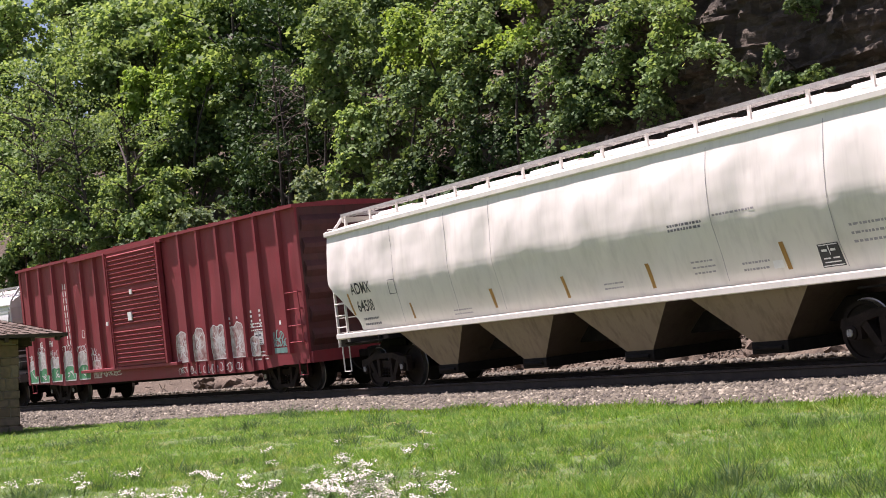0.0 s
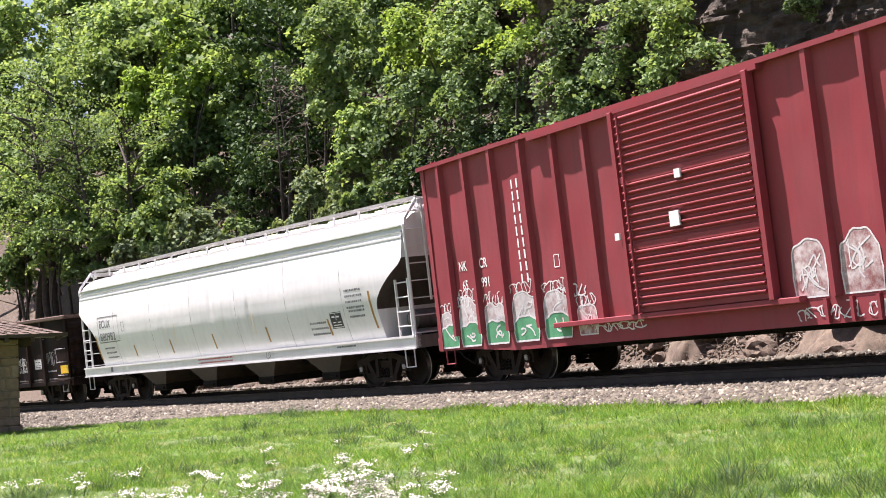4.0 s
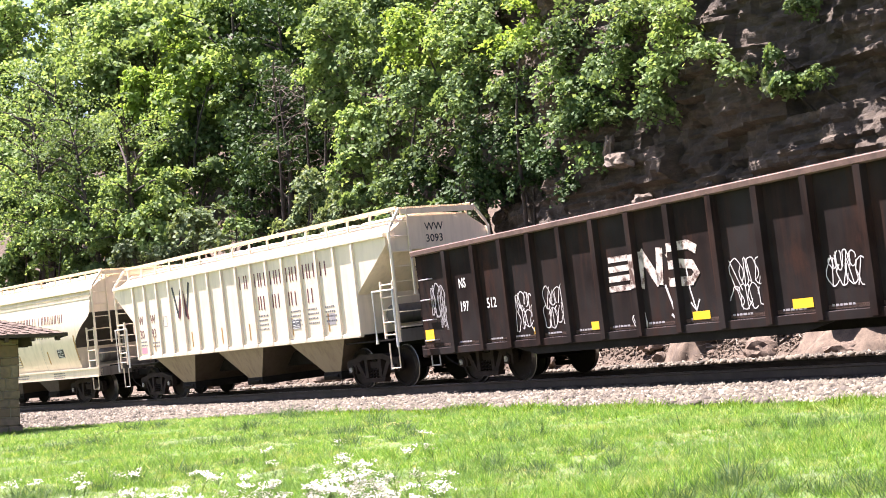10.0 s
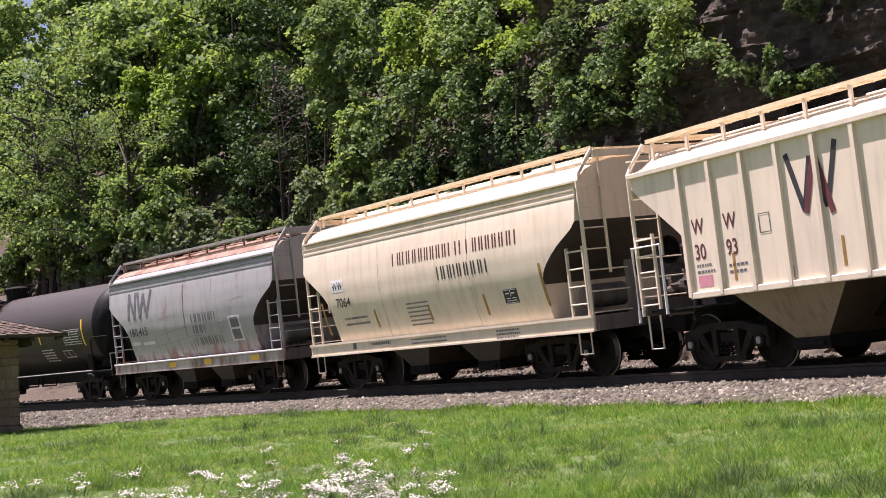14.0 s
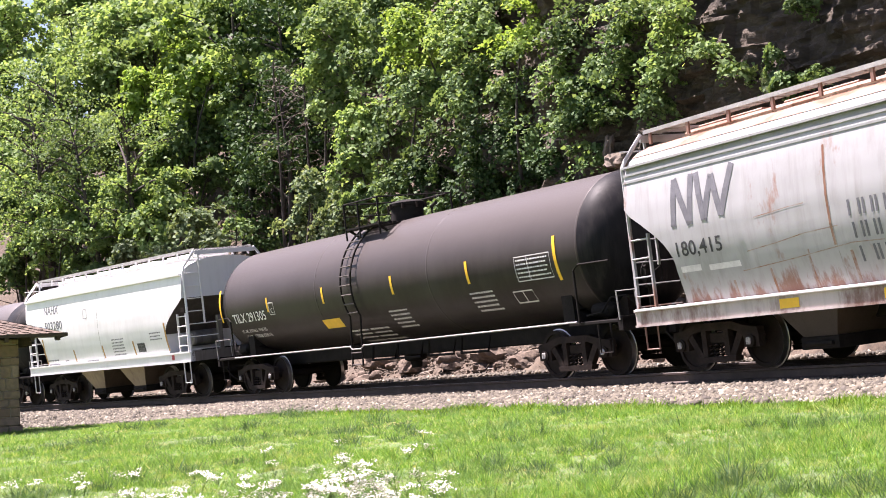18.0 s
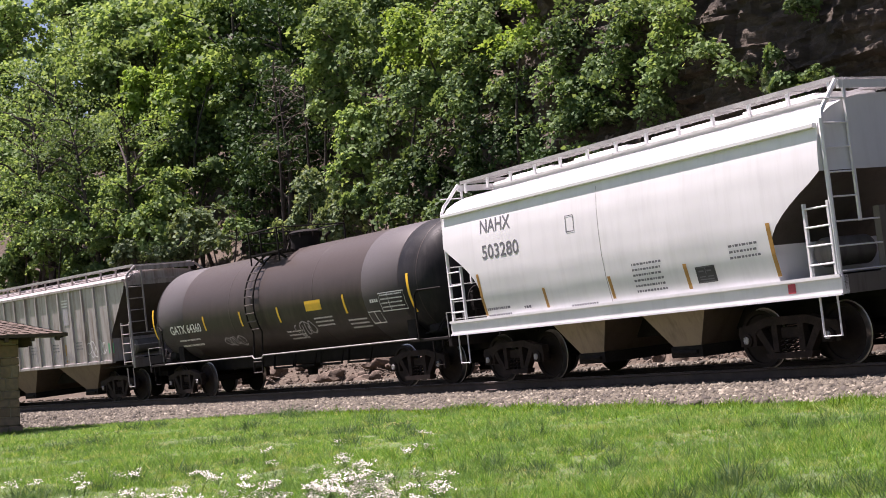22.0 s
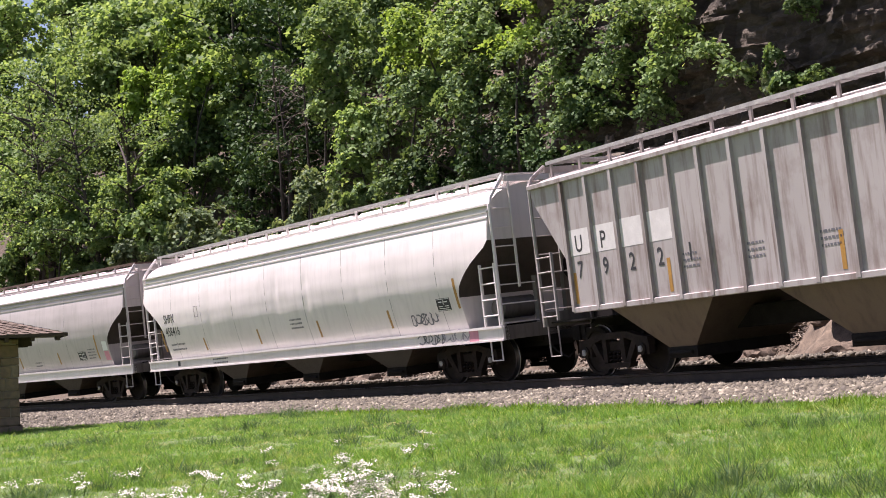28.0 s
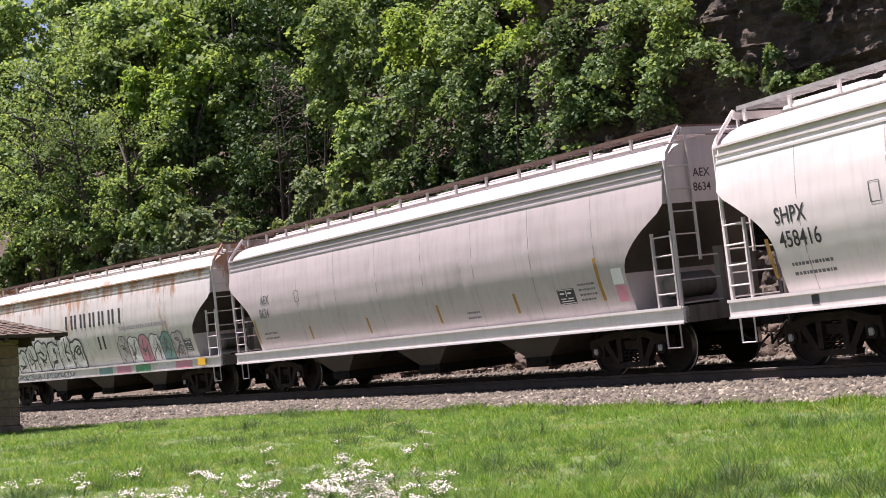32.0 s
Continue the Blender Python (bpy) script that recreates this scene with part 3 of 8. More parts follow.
class Side:
    """Puts flat marks on the near side of a car, along the curve of its flank."""

    def __init__(self, car, half, dent=None):
        self.car, self.half, self.dent = car, half, dent

    def place(self, name, pts, faces, mat, x, z, lift=0.004, label=""):
        sh = Shape()
        flat = [(x + a, 0.0, z + b) for a, b in pts]
        if self.dent or abs(self.half(1.5) - self.half(2.1)) > 0.001:
            flat, faces = sliced(flat, faces, 0.1, 0.15 if self.dent else 0)
        sh.v = [(a, -(self.half(b) - (self.dent(a, b) if self.dent else 0) + lift), b) for a, _, b in flat]
        sh.f = list(faces)
        return part(name, sh, M[mat], self.car, label, angle=0, fix=False)

    def text(self, body, x, z, size, mat, squeeze=0.85, lift=0.005):
        v, f = text_shape(body, size, squeeze)
        return self.place("lettering", v, f, mat, x, z, lift)

    def bar(self, name, x, z, wd, ht, mat, lean=0.0, lift=0.004, label=""):
        n = max(2, int(ht / 0.25) + 1)
        pts = []
        for i in range(n):
            b = ht * i / (n - 1)
            pts += [(lean * b, b), (wd + lean * b, b)]
        fs = [(2 * i, 2 * i + 1, 2 * i + 3, 2 * i + 2) for i in range(n - 1)]
        return self.place(name, pts, fs, mat, x, z, lift, label)

    def lines(self, x, z, wd, rows, step, ht, mat, seed=1):
        """Small unreadable writing, as rows of little bars."""
        rng = random.Random(seed)
        v, f = [], []
        for i in range(rows):
            a = 0.0
            while a < wd:
                b = rng.uniform(0.03, 0.085)
                if a + b > wd:
                    break
                o = len(v)
                y = -i * step
                v += [(a, y), (a + b, y), (a + b, y + ht * 0.8), (a, y + ht * 0.8)]
                f.append((o, o + 1, o + 2, o + 3))
                a += b + 0.022
        return tagged(self.place("stencil_block", v, f, mat, x, z), kind="stuff")

    def strokes(self, name, paths, width, mat, x, z, lift=0.006, label=""):
        """Broad painted strokes along polylines."""
        v, f = [], []
        for path in paths:
            o = len(v)
            n = len(path)
            for i, (a, b) in enumerate(path):
                p, q = path[max(0, i - 1)], path[min(n - 1, i + 1)]
                dx, dy = q[0] - p[0], q[1] - p[1]
                d = math.hypot(dx, dy) or 1
                v += [(a - dy / d * width / 2, b + dx / d * width / 2), (a + dy / d * width / 2, b - dx / d * width / 2)]
            f += [(o + 2 * i, o + 2 * i + 1, o + 2 * i + 3, o + 2 * i + 2) for i in range(n - 1)]
        return self.place(name, v, f, mat, x, z, lift, label)

    def tag(self, x, z, wd, ht, mat, seed, width=0.03, loops=4):
        """A sprayed scrawl of loops."""
        rng = random.Random(seed)
        paths = []
        for i in range(loops):
            cx, cy = wd * (i + 0.5) / loops, ht * rng.uniform(0.4, 0.6)
            rx, ry = wd / loops * rng.uniform(0.4, 0.75), ht * rng.uniform(0.3, 0.5)
            a0, turn = rng.uniform(0, 6.3), rng.uniform(3.4, 6.0)
            paths.append([(cx + rx * math.cos(a0 + turn * k / 14) * (1 + 0.3 * math.sin(k)), cy + ry * math.sin(a0 + turn * k / 14)) for k in range(15)])
            paths.append([(cx + rng.uniform(-rx, rx), cy - ry), (cx + rng.uniform(-rx, rx), cy + ry * 0.9)])
        return tagged(self.strokes("graffiti", paths, width, mat, x, z, 0.007, "sprayed graffiti scrawl"), kind="stuff")

    def bubble(self, x, z, wd, ht, fill, edge, seed, width=0.05, lift=0.006):
        """A fat sprayed shape with a painted outline."""
        rg = random.Random(seed)
        k1, k2, p1, p2 = rg.uniform(0.08, 0.2), rg.uniform(0.05, 0.14), rg.uniform(0, 6), rg.uniform(0, 6)
        ring = []
        for i in range(26):
            a = 2 * math.pi * i / 26
            r = 1 + k1 * math.sin(3 * a + p1) + k2 * math.sin(5 * a + p2)
            ring.append((wd * (0.5 + 0.5 * r * math.cos(a)), ht * (0.5 + 0.5 * r * math.sin(a))))
        c = (wd / 2, ht / 2)
        self.place("graffiti", [c] + ring, [(0, 1 + i, 1 + (i + 1) % 26) for i in range(26)], fill, x, z, lift, "sprayed graffiti fill")
        self.strokes("graffiti", [ring + ring[:2]], width, edge, x, z, lift + 0.003, "sprayed graffiti outline")
        h = rg.uniform(0.3, 0.6)
        self.strokes("graffiti", [[(wd * 0.4, ht * h), (wd * 0.55, ht * (h + 0.18)), (wd * 0.62, ht * h), (wd * 0.45, ht * (h - 0.15))]], width * 0.8, edge, x, z, lift + 0.003)

    def piece(self, x, z, wd, ht, fill, edge, seed, width=0.035, inner=4, lift=0.006):
        """One letter-like shape of a graffiti piece: rounded lumpy top, outline, inner strokes."""
        rg = random.Random(seed)
        n = 18
        k, p = rg.uniform(0.1, 0.3), rg.uniform(0, 6)
        ring = [(0.04 * wd, 0.0), (0.0, ht * 0.35)]
        for i in range(n + 1):
            a = math.pi * (1 - i / n)
            r = 1 + 0.5 * k * math.sin(3 * a + p) + 0.25 * k * math.sin(7 * a + 2 * p)
            ring.append((wd * (0.5 + 0.48 * math.cos(a)), ht * (0.45 + 0.5 * max(0.0, math.sin(a)) ** 0.45 * r)))
        ring += [(wd, ht * 0.35), (wd * 0.95, 0.0)]
        c = (wd / 2, ht * 0.4)
        m = len(ring)
        self.place("graffiti", [c] + ring, [(0, 1 + i, 1 + (i + 1) % m) for i in range(m)], fill, x, z, lift, "worn sprayed fill")
        paths = [ring + ring[:2]]
        for _ in range(inner):
            q = [(rg.uniform(0.12, 0.88) * wd, rg.uniform(0.08, 0.85) * ht) for _ in range(4)]
            path = []
            for i in range(9):
                f = i / 8
                b = [(1 - f) ** 3, 3 * f * (1 - f) ** 2, 3 * f * f * (1 - f), f ** 3]
                path.append((sum(u * v[0] for u, v in zip(b, q)), sum(u * v[1] for u, v in zip(b, q))))
            paths.append(path)
        tagged(self.strokes("graffiti", paths, width, edge, x, z, lift + 0.003, "sprayed outlines and strokes"), kind="stuff")

    def plate(self, x, z, wd, ht, mat="black", rim="white"):
        self.bar("placard", x, z, wd, ht, mat, 0, 0.005)
        v, f = [], []
        for a, b, c, d in ((0.05, 0.04, 0.95, 0.08), (0.05, 0.92, 0.95, 0.96), (0.14, 0.34, 0.44, 0.40), (0.56, 0.34, 0.86, 0.40), (0.14, 0.66, 0.40, 0.76), (0.56, 0.66, 0.80, 0.76), (0.48, 0.5, 0.52, 0.9), (0.14, 0.18, 0.86, 0.23)):
            o = len(v)
            v += [(a * wd, b * ht), (c * wd, b * ht), (c * wd, d * ht), (a * wd, d * ht)]
            f.append((o, o + 1, o + 2, o + 3))
        tagged(self.place("placard_panel", v, f, rim, x, z, 0.008), kind="stuff")


TRUCK_MESHES = {}


def truck_meshes():
    if TRUCK_MESHES:
        return TRUCK_MESHES
    sh = Shape()
    for y in (-1.0, 1.0):
        # cast side frame: arched top member, sloping lower members, pedestal jaws
        top = [(-1.08, 0.52), (-1.05, 0.66), (-0.75, 0.70), (-0.45, 0.78), (0.45, 0.78), (0.75, 0.70), (1.05, 0.66), (1.08, 0.52), (0.72, 0.52), (0.62, 0.60), (0.4, 0.66), (-0.4, 0.66), (-0.62, 0.60), (-0.72, 0.52)]
        sh.prism_y(top, y - 0.07, y + 0.07)
        for sx in (-1, 1):
            sh.prism_y([(sx * 0.74, 0.62), (sx * 0.60, 0.66), (sx * 0.30, 0.22), (sx * 0.44, 0.22)], y - 0.06, y + 0.06)
            sh.prism_y([(sx * 0.34, 0.70), (sx * 0.22, 0.70), (sx * 0.22, 0.25), (sx * 0.34, 0.25)], y - 0.06, y + 0.06)
            sh.prism_y([(sx * 1.06, 0.56), (sx * 0.98, 0.56), (sx * 0.98, 0.36), (sx * 1.06, 0.36)], y - 0.06, y + 0.06)
            sh.prism_y([(sx * 0.80, 0.60), (sx * 0.70, 0.60), (sx * 0.70, 0.36), (sx * 0.80, 0.36)], y - 0.06, y + 0.06)
        sh.prism_y([(-0.46, 0.15), (0.46, 0.15), (0.50, 0.24), (-0.50, 0.24)], y - 0.08, y + 0.08)
    sh.box(-0.20, 0.20, -1.0, 1.0, 0.44, 0.62, 0.02)
    sh.turned([(0.62, 0.2), (0.70, 0.2)], "z", 14)
    TRUCK_MESHES["frame"] = sh.mesh("truck", M["truck"])
    sp = Shape()
    for y in (-1.0, 1.0):
        for k in (-0.14, 0.0, 0.14):
            pts = [(k + 0.055 * math.cos(a * 0.9), y + 0.055 * math.sin(a * 0.9), 0.24 + 0.0095 * a) for a in range(22)]
            sp.tube(pts, 0.014, 5)
    TRUCK_MESHES["springs"] = sp.mesh("springs", M["wheel"])
    ws = Shape()
    for y in (-1, 1):
        rings = [(0.665, 0.10), (0.665, 0.475), (0.700, 0.478), (0.705, 0.457), (0.800, 0.450), (0.800, 0.385), (0.772, 0.375), (0.755, 0.25), (0.790, 0.14), (0.800, 0.095)]
        ws.turned([(y * a, r) for a, r in rings], "y", 30)
    ws.turned([(-0.7, 0.085), (0.7, 0.085)], "y", 12)
    for y in (-1, 1):
        ws.turned([(y * 0.8, 0.075), (y * 0.93, 0.075), (y * 0.93, 0.105), (y * 1.09, 0.105), (y * 1.10, 0.07)], "y", 14)
    me = ws.mesh("wheelset", M["wheel"])
    me.materials.append(M["tread"])
    for p in me.polygons:
        c = p.center
        r = math.hypot(c.x, c.z)
        if 0.70 < abs(c.y) < 0.80 and r > 0.44:
            p.material_index = 1
    TRUCK_MESHES["wheelset"] = me
    cap = Shape()
    cap.turned([(-1.104, 0.06), (-1.118, 0.055)], "y", 10)
    for k in range(3):
        a = k * 2.094
        cap.turned([(-1.116, 0.018), (-1.13, 0.016)], "y", 6, (0.042 * math.cos(a), 0, 0.042 * math.sin(a)))
    TRUCK_MESHES["cap"] = cap.mesh("bearing_cap", M["galv"])
    return TRUCK_MESHES


WHEELSETS = []


def add_truck(car, x, s0):
    tm = truck_meshes()
    tr = part("truck", tm["frame"], None, car, "cast steel three-piece truck", at=pose(x, 0, 0))
    tagged(part("spring_nest", tm["springs"], None, tr), kind="stuff")
    for dx in (-0.87, 0.87):
        w = part("wheelset", tm["wheelset"], None, tr, at=pose(dx, 0, 0.457))
        WHEELSETS.append((w, dx, s0 + x + dx))
        part("bearing_cap", tm["cap"], None, tr, at=pose(dx, 0, 0.457))


def add_coupler(car, x, sx):
    sh = Shape().box(min(x, x + sx * 0.75), max(x, x + sx * 0.75), -0.09, 0.09, 0.72, 0.90, 0.02)
    e = x + sx * 0.75
    sh.prism_y([(e - sx * 0.1, 0.66), (e + sx * 0.16, 0.68), (e + sx * 0.18, 0.94), (e - sx * 0.1, 0.96)], -0.16, 0.15)
    part("coupler", sh, M["under"], car)
    hose = Shape().tube([(x, -0.35, 0.70), (x + sx * 0.25, -0.36, 0.5), (x + sx * 0.5, -0.3, 0.36), (x + sx * 0.62, -0.2, 0.5)], 0.022, 6)
    part("air_hose", hose, M["under"], car)


def ladder(car, x0, x1, y, z0, z1, n, mat, r=0.016, name="ladder", zfoot=None):
    sh = Shape()
    for x in (x0, x1):
        sh.box(x - 0.02, x + 0.02, y - 0.025, y + 0.025, z0, z1)
    for i in range(n):
        z = z0 + 0.08 + (z1 - z0 - 0.16) * i / (n - 1)
        sh.tube([(x0, y - 0.015, z), (x1, y - 0.015, z)], r, 6)
    return part(name, sh, mat, car)


def stirrup(car, x, y, mat, z=0.9):
    sh = Shape().tube([(x - 0.17, y, z), (x - 0.17, y, 0.45), (x + 0.17, y, 0.45), (x + 0.17, y, z)], 0.018, 6)
    part("sill_step", sh, mat, car)


def profile(points):
    """Half-width as a function of height, from (half, height) pairs, lowest first."""
    hs, ys = [q[1] for q in points], [q[0] for q in points]
    return lambda z: float(np.interp(z, hs, ys))


def shell(points, length_at, nx=24):
    """A hopper's body: its cross-section drawn out along the car, its ends cut back by the slope sheets."""
    ring = [(-a, z) for a, z in points] + [(a, z) for a, z in reversed(points[:-1])]
    rows = []
    for i in range(nx + 1):
        q = -1 + 2 * i / nx
        rows.append([(q * length_at(z), y, z) for y, z in ring])
    sh = Shape().grid(rows)
    n = len(ring)
    for i in (0, nx):
        for j in range(n // 2):
            o = i * n
            a, b, c, d = o + j, o + j + 1, o + n - 2 - j, o + n - 1 - j
            sh.f.append((a, b, c, d) if b != c else (a, b, d))
    o0 = 0
    sh.f.append(tuple([i * n for i in range(nx + 1)] + [i * n + n - 1 for i in range(nx, -1, -1)]))
    return sh


def run_boards(car, L, z, y, mat, posts, post_mat, step=1.0):
    """Roof walkways: gratings on posts along both sides, and across the ends."""
    sh = Shape()
    for sy in (-1, 1):
        for k in range(4):
            a = sy * y + (k - 1.5) * 0.10
            sh.box(-L, L, a - 0.035, a + 0.035, z - 0.015, z + 0.012)
        sh.box(-L, L, sy * (y + 0.19) - 0.012, sy * (y + 0.19) + 0.012, z - 0.03, z + 0.035)
        n = int(2 * L / 0.45)
        for i in range(n + 1):
            x = -L + 2 * L * i / n
            sh.box(x - 0.012, x + 0.012, sy * y - 0.2, sy * y + 0.2, z - 0.022, z - 0.008)
    for sx in (-1, 1):
        for k in range(5):
            x = sx * (L - 0.06 - 0.11 * k)
            sh.box(x - 0.035, x + 0.035, -y - 0.19, y + 0.19, z - 0.012, z + 0.014)
    part("running_board", sh, mat, car, "roof walkway of steel grating")
    n = max(2, int(2 * L / step))
    me = Shape().box(-0.03, 0.03, -0.02, 0.02, -posts, 0.0).mesh("bracket", post_mat)
    for i in range(n + 1):
        x = -L + 0.15 + (2 * L - 0.3) * i / n
        for sy in (-1, 1):
            part("bracket", me, None, car, at=pose(x, sy * (y + 0.17), z - 0.02))


def hatches(car, L, z, mat):
    sh = Shape()
    sh.box(-L, L, -0.50, 0.50, z - 0.14, z + 0.07, 0.05)
    n = int(2 * L / 1.9)
    for i in range(n):
        x = -L + 2 * L * (i + 0.5) / n
        sh.box(x - 0.8, x + 0.8, -0.40, 0.40, z + 0.07, z + 0.12, 0.02)
    part("roof_hatch", sh, mat, car)


def bays(car, count, span, ztop, mat, half=1.30, depth=0.42, gate=True, fill=0.33):
    """Discharge hoppers under the body, each a tapered trough with its gate."""
    pitch = 2 * span / count
    for i in range(count):
        x = -span + pitch * (i + 0.5)
        a, b = pitch * fill, 0.34
        zb = depth
        sh = Shape()
        top = [(x - a, -half, ztop), (x + a, -half, ztop), (x + a, half, ztop), (x - a, half, ztop)]
        low = [(x - b, -0.95, zb), (x + b, -0.95, zb), (x + b, 0.95, zb), (x - b, 0.95, zb)]
        sh.grid([top, low], True)
        sh.poly(low)
        sh.poly(top)
        bay = part("hopper_bay", sh, mat, car, "dusty tapered discharge hopper", angle=20)
        # shade on the slopes that face along the car, put into their colour
        bay.data.materials.append(M["bay_shade"])
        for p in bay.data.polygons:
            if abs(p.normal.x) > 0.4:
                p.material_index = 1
        if gate:
            g = Shape().box(x - 0.40, x + 0.40, -0.98, 0.98, zb - 0.17, zb + 0.02, 0.02)
            g.tube([(x - 0.3, -1.0, zb - 0.08), (x + 0.3, -1.0, zb - 0.08)], 0.035, 8)
            part("outlet_gate", g, M["under"], bay)


def end_gear(car, L, sx, mat, ztop, inner, y=1.38, post=True, roof_y=0.95, zroof=4.08, sill=0.85):
    """Ladders, corner posts, end platform and brake rigging at one end of a hopper car."""
    e = sx * L
    # end sill and platform
    sh = Shape().box(min(e, e - sx * 0.16), max(e, e - sx * 0.16), -y, y, sill, sill + 0.27, 0.02)
    part("end_sill", sh, M["end_shade"], car)
    part("draft_sill", Shape().box(min(e - sx * 0.165, e - sx * inner), max(e - sx * 0.165, e - sx * inner), -0.36, 0.36, sill - 0.12, sill + 0.30, 0.02), M["under"], car)
    # dark plate, also added to keep ballast bounce off the slope sheet
    part("shear_plate", Shape().box(min(e - sx * 0.17, e - sx * (inner + 0.6)), max(e - sx * 0.17, e - sx * (inner + 0.6)), -1.28, 1.28, sill + 0.05, sill + 0.08), M["under"], car, "dark deck plate that keeps bounce off the slope sheet")
    # side ladder by the corner, up to the slope sheet
    ladder(car, e - sx * 0.10, e - sx * 0.58, -y - 0.02, sill + 0.1, 2.35, 5, mat)
    ladder(car, e - sx * 0.10, e - sx * 0.58, y + 0.02, sill + 0.1, 2.35, 5, mat)
    # corner posts bent over towards the roof walk
    for sy in (-1, 1):
        ps = Shape().tube([(e - sx * 0.06, sy * y, sill), (e - sx * 0.06, sy * y, ztop - 0.12), (e - sx * 0.08, sy * (y - 0.06), ztop), (e - sx * 0.10, sy * roof_y, zroof - 0.03)], 0.036, 6)
        part("corner_post", ps, mat, car)
    # ladder on the end, up to the walk
    sh = Shape()
    sh.box(e - sx * 0.06 - 0.02, e - sx * 0.06 + 0.02, -y + 0.50, -y + 0.54, sill + 1.0, zroof - 0.05)
    for i in range(8):
        z = sill + 0.32 + (zroof - sill - 0.62) * i / 7
        part("rung", Shape().tube([(e - sx * 0.06, -y, z), (e - sx * 0.06, -y + (0.52 if z > sill + 1.2 else 0.9), z)], 0.014, 6), mat, car)
    part("ladder_stile", sh, mat, car)
    # beam under the end of the walk, tying the posts together
    part("end_beam", Shape().box(min(e - sx * 0.05, e - sx * 0.11), max(e - sx * 0.05, e - sx * 0.11), -roof_y, roof_y, zroof - 0.16, zroof - 0.04, 0.01), mat, car)
    stirrup(car, e - sx * 0.34, -y, mat, sill)
    add_coupler(car, e, sx)
    if sx > 0:
        res = Shape().turned([(-0.5, 0.02), (-0.46, 0.18), (-0.4, 0.22), (0.4, 0.22), (0.46, 0.18), (0.5, 0.02)], "y", 18, (e - sx * (inner * 0.55), -0.45, sill + 0.62))
        part("air_reservoir", res, M["end_shade"], car, "cylindrical air reservoir on the end platform")
        bw = Shape().turned([(-0.02, 0.26), (0.02, 0.26), (0.02, 0.22), (-0.02, 0.22)], "x", 20, (e + sx * 0.04, 0.45, sill + 1.3))
        bw.tube([(e + sx * 0.04, 0.45, sill + 1.05), (e + sx * 0.04, 0.45, sill + 1.55)], 0.012, 5).tube([(e + sx * 0.04, 0.2, sill + 1.3), (e + sx * 0.04, 0.7, sill + 1.3)], 0.012, 5)
        part("brake_wheel", bw, M["under"], car)
    vs = Shape().box(min(e - sx * 0.1, e - sx * 0.22), max(e - sx * 0.1, e - sx * 0.22), -0.42, -0.30, sill, sill + 1.2).box(min(e - sx * 0.1, e - sx * 0.22), max(e - sx * 0.1, e - sx * 0.22), 0.30, 0.42, sill, sill + 1.2)
    part("end_post", vs, M["end_shade"], car)


CARS = []
TRAIN = "freight cars of the train"


def start_car(name, label, s0, category="freight car"):
    car = thing(name, label, category, TRAIN, car_pose(s0))
    CARS.append((car, s0))
    return car


FLOW = [(1.26, 1.02), (1.33, 1.25), (1.435, 1.65), (1.495, 2.0), (1.515, 2.4), (1.49, 2.8), (1.45, 3.1), (1.41, 3.3), (1.36, 3.46), (1.26, 3.60), (1.10, 3.72), (0.85, 3.82), (0.50, 3.89), (0.0, 3.91)]


